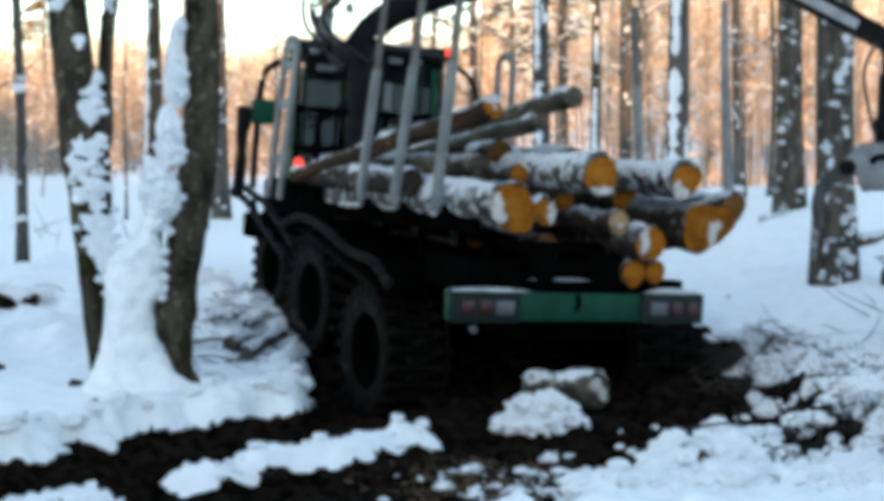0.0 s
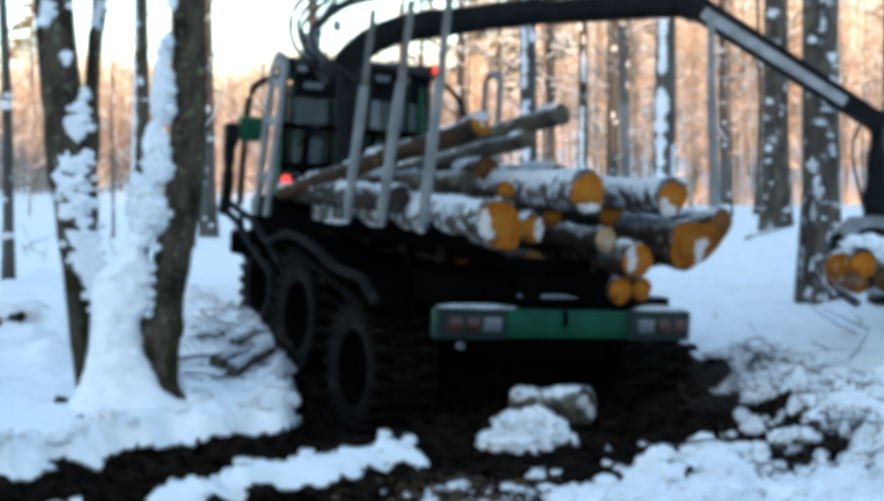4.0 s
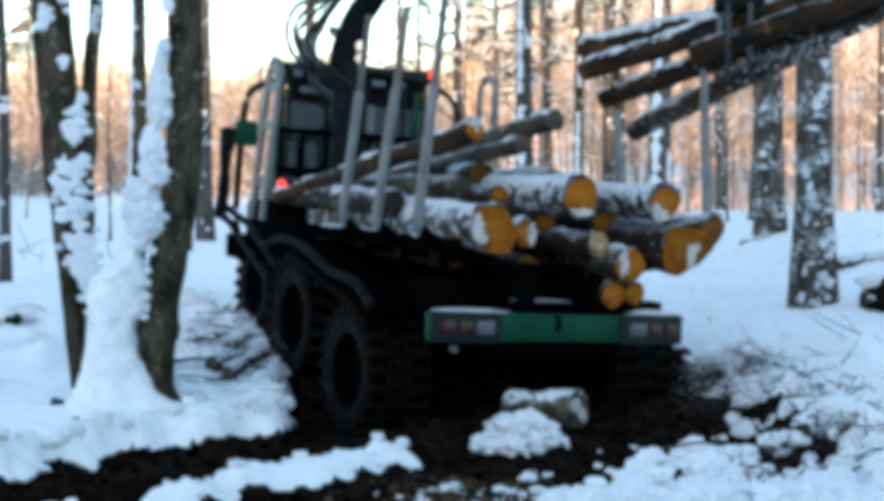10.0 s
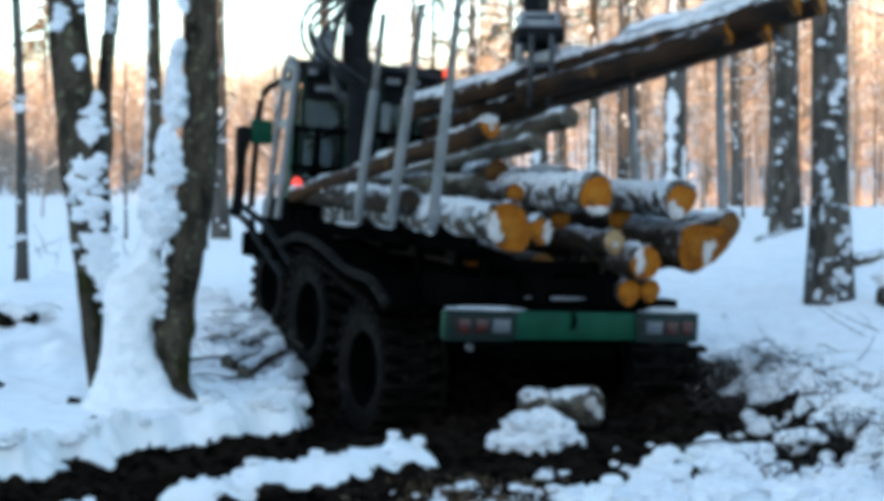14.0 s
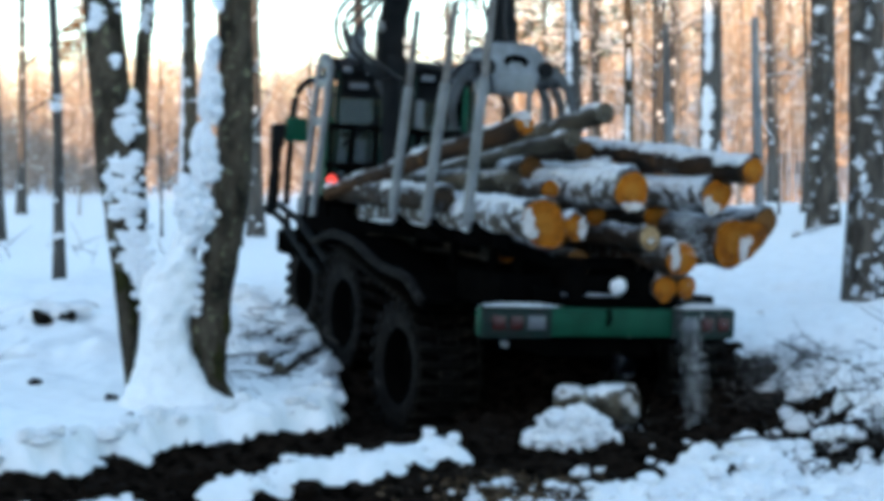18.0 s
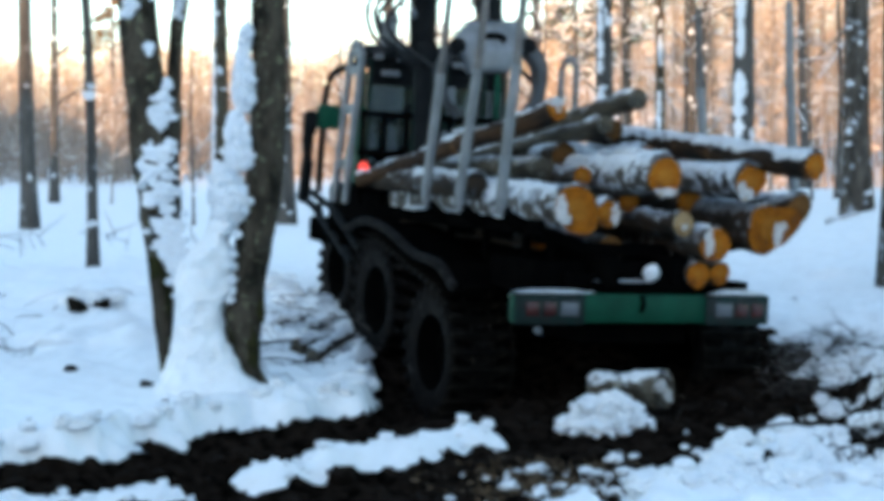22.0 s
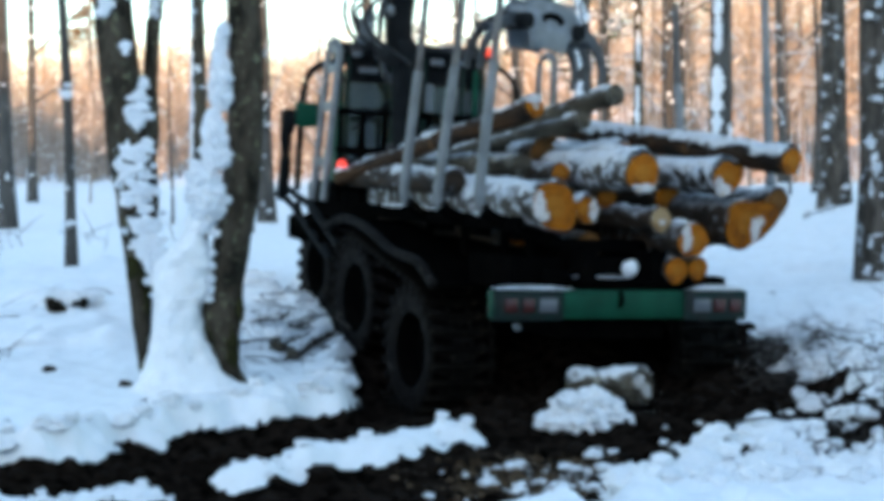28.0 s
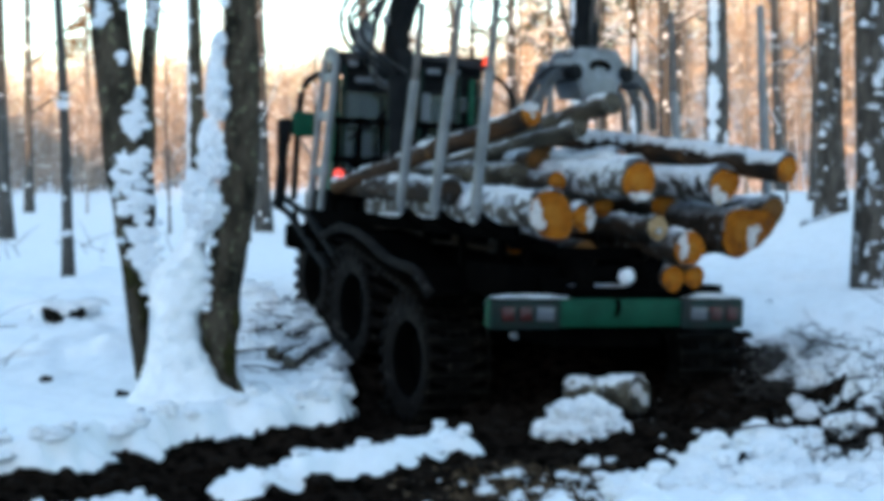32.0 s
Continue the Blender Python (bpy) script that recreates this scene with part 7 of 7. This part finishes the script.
# where each lifted log comes to lie: time, butt, tail
REST = [
    [(17.5, (2.10, 12.6, 2.42), (0.35, 15.9, 2.75)), (18.0, (2.32, 12.6, 2.34), (0.50, 15.8, 2.72)), (18.6, (2.56, 12.6, 2.25), (0.62, 15.7, 2.70))],
    [(17.6, (1.85, 13.4, 2.40), (0.1, 16.6, 2.65)), (18.2, (1.66, 14.2, 2.36), (-0.1, 17.3, 2.52))],
    [(17.5, (1.45, 13.9, 2.42), (-0.25, 17.0, 2.55)), (18.2, (1.25, 14.4, 2.38), (-0.45, 17.4, 2.52))],
    [(17.5, (0.95, 14.3, 2.62), (-0.75, 17.4, 2.65)), (18.2, (0.92, 14.3, 2.58), (-0.80, 17.4, 2.60)), (21.6, (0.92, 14.3, 2.58), (-0.80, 17.4, 2.60)), (22.6, (0.78, 14.3, 2.82), (-0.95, 17.4, 2.85)), (23.6, (0.52, 14.4, 2.75), (-1.2, 17.5, 2.78)), (24.4, (0.45, 14.4, 2.56), (-1.25, 17.5, 2.52))],
    [(17.6, (1.62, 13.8, 2.26), (0.0, 16.7, 2.45)), (18.2, (1.50, 14.3, 2.20), (-0.15, 17.2, 2.42))],
]


def log_pose(a, b, dx=0.0, dz=0.0, dy=0.0, fan=(0.0, 0.0)):
    a, b = Vector(a), Vector(b)
    b = b + Vector((fan[0], 0, fan[1]))
    a = a - Vector((fan[0], 0, fan[1])) * 0.35
    y = (b - a).normalized()
    up = Vector((0, 0, 1)) if abs(y.z) < 0.94 else Vector((0, -1, 0.3))
    x = y.cross(up).normalized()
    z = x.cross(y)
    p = a + y * dy + x * dx + z * dz
    return Matrix.Translation(p) @ Matrix((x, y, z)).transposed().to_4x4()


def spread(t):
    """How far the held logs fan out: loosely in the swing, tight over the load."""
    return smooth(8.2, 9.0, t) * (1.35 - 0.95 * smooth(11.5, 13.2, t))


def bundle_turn(t):
    """Heading of the grapple about the vertical: claws across the logs."""
    rows = BUNDLE_ROWS
    for (t0, a0, b0), (t1, a1, b1) in zip(rows, rows[1:]):
        if t <= t1:
            f = max(0.0, (t - t0) / (t1 - t0))
            d = (Vector(b0).lerp(Vector(b1), f) - Vector(a0).lerp(Vector(a1), f))
            return math.degrees(math.atan2(-d.x, d.y))
    return 26.0


def motions():
    booms, sticks, columns, links, grips, left, right = [], [], [], [], [], [], []
    last = 0.0
    for t, p, opening in GRAPPLE_ROWS:
        tip = Vector(p) + Vector((0, 0, HANG)) - PIVOT
        slew = math.atan2(tip.y, tip.x)
        r, h = math.hypot(tip.x, tip.y), tip.z
        d = min(math.hypot(r, h), BOOM + STICK - 0.02)
        a = math.atan2(h, r) + math.acos(max(-1, min(1, (BOOM ** 2 + d * d - STICK ** 2) / (2 * BOOM * d))))
        ex, ez = BOOM * math.cos(a), BOOM * math.sin(a)
        b = math.atan2(h - ez, r - ex)
        turn = Matrix.Rotation(slew, 4, "Z")
        columns.append((t, turn.copy()))
        booms.append((t, turn @ Matrix.Rotation(-a, 4, "Y")))
        sticks.append((t, turn @ Matrix.Translation((ex, 0, ez)) @ Matrix.Rotation(-b, 4, "Y")))
        links.append((t, Matrix.Translation(tip) @ turn))
        want = bundle_turn(t) + 32.0 * smooth(8.0, 9.0, t) * (1 - smooth(14.4, 16.3, t)) + 58.0 * max(0.0, 1 - abs(t - 8.0) / 0.5) if t < 17.2 else (36.0 if t < 18.2 else 10.0 if t < 26 else 42.0)
        while want - last > 90:
            want -= 180
        while want - last < -90:
            want += 180
        last = want
        swing = 20.0 * smooth(27.3, 28.8, t) * (1 - smooth(29.0, 30.3, t))
        grips.append((t, Matrix.Translation(p) @ Matrix.Rotation(radians(swing), 4, "Y") @ Matrix.Rotation(radians(want), 4, "Z")))
        left.append((t, pose(-0.36, 0, -0.06, 0, opening - 44, 0)))
        right.append((t, pose(0.36, 0, -0.06, 0, 44 - opening, 0)))
    walk(column, columns)
    walk(main_boom, booms)
    walk(outer_boom, sticks)
    walk(rotator, links)
    walk(grapple, grips)
    walk(claws[0], left)
    walk(claws[1], right)
    for (ob, dx, dz, dy, fan), rest in zip(bundle, REST):
        rows = [(t, log_pose(a, b, dx, dz, dy, [v * spread(t) for v in fan])) for t, a, b in BUNDLE_ROWS]
        rows += [(t, log_pose(a, b)) for t, a, b in rest]
        rows.append((SECONDS, log_pose(*rest[-1][1:])))
        walk(ob, rows)
    centre = pose(0, BUNDLE_LENGTH / 2, 0)
    up = Matrix.Rotation(radians(80), 4, "X")

    def held_on_logs(start):
        held = [(t, log_pose(a, b, 0.0, 0.02) @ centre) for t, a, b in BUNDLE_ROWS if t < start - 0.1]
        (t0, a0, b0), (t1, a1, b1) = [(r, q) for r, q in zip(BUNDLE_ROWS, BUNDLE_ROWS[1:]) if q[0] >= start][0]
        f = (start - t0) / (t1 - t0)
        return held, log_pose(Vector(a0).lerp(Vector(a1), f), Vector(b0).lerp(Vector(b1), f), 0.0, 0.04) @ centre

    for k, (start, drift, fall, ob) in enumerate(POWDER):
        rows, m0 = held_on_logs(start)
        rows.append((start, m0))
        x, y, z = m0.translation
        if start < 8.9:
            z = min(z, 3.2)
        floor_z = base_height(x, y)
        hang = up if start < 8.9 else m0.to_3x3().to_4x4()
        rows.append((start + 0.2, Matrix.Translation((x + 0.3 * drift, y, z - 0.15)) @ m0.to_3x3().to_4x4().lerp(hang, 0.6)))
        rows.append((start + 0.45 * fall, Matrix.Translation((x + 0.7 * drift, y, z + (floor_z - z) * 0.38)) @ hang))
        rows.append((start + 0.9 * fall, Matrix.Translation((x + drift, y, floor_z + 0.35)) @ hang))
        rows.append((start + fall + 0.25, Matrix.Translation((x + drift, y, floor_z - 1.3)) @ hang))
        rows.append((SECONDS, rows[-1][1]))
        walk(ob, rows)
    for (start, x), ob in zip(SECOND_FALL, STREAKS):
        rows, m0 = held_on_logs(min(start, 16.9))
        if start > 16.9:
            rows.append((16.9, m0))
            m0 = Matrix.Translation((x - 0.2, 13.2, 2.5)) @ m0.to_3x3().to_4x4()
        rows.append((start, m0))
        rows.append((start + 0.25, Matrix.Translation((x, 12.25, 1.25)) @ up))
        rows.append((start + 0.7, Matrix.Translation((x + 0.03, 12.15, 0.55)) @ up))
        rows.append((start + 1.1, Matrix.Translation((x + 0.05, 12.1, -0.9)) @ up))
        rows.append((SECONDS, rows[-1][1]))
        walk(ob, rows)
    for at, start, lie, ob in SLABS:
        on = pose(0.05, at - BUNDLE_LENGTH / 2, 0.22)
        rows, m0 = held_on_logs(start)
        rows = [(t, q @ on) for t, q in rows] + [(start, m0 @ on)]
        turn = rows[-1][1].to_3x3().to_4x4()
        rows.append((start + 0.45, Matrix.Translation(lie) @ turn))
        rows.append((SECONDS, rows[-1][1]))
        walk(ob, rows)
    rows, m0 = held_on_logs(16.4)
    rows = [(t, q @ pose(0, -1.0, 0)) for t, q in rows]
    rest = MACHINE @ pose(0.10, 0.14, 1.31)
    rows += [(16.4, m0 @ pose(0, -1.0, 0)), (16.75, Matrix.Translation(rest.translation + Vector((0, 0.1, 0.75)))), (17.0, rest), (SECONDS, rest)]
    walk(fallen_clod, rows)


motions()
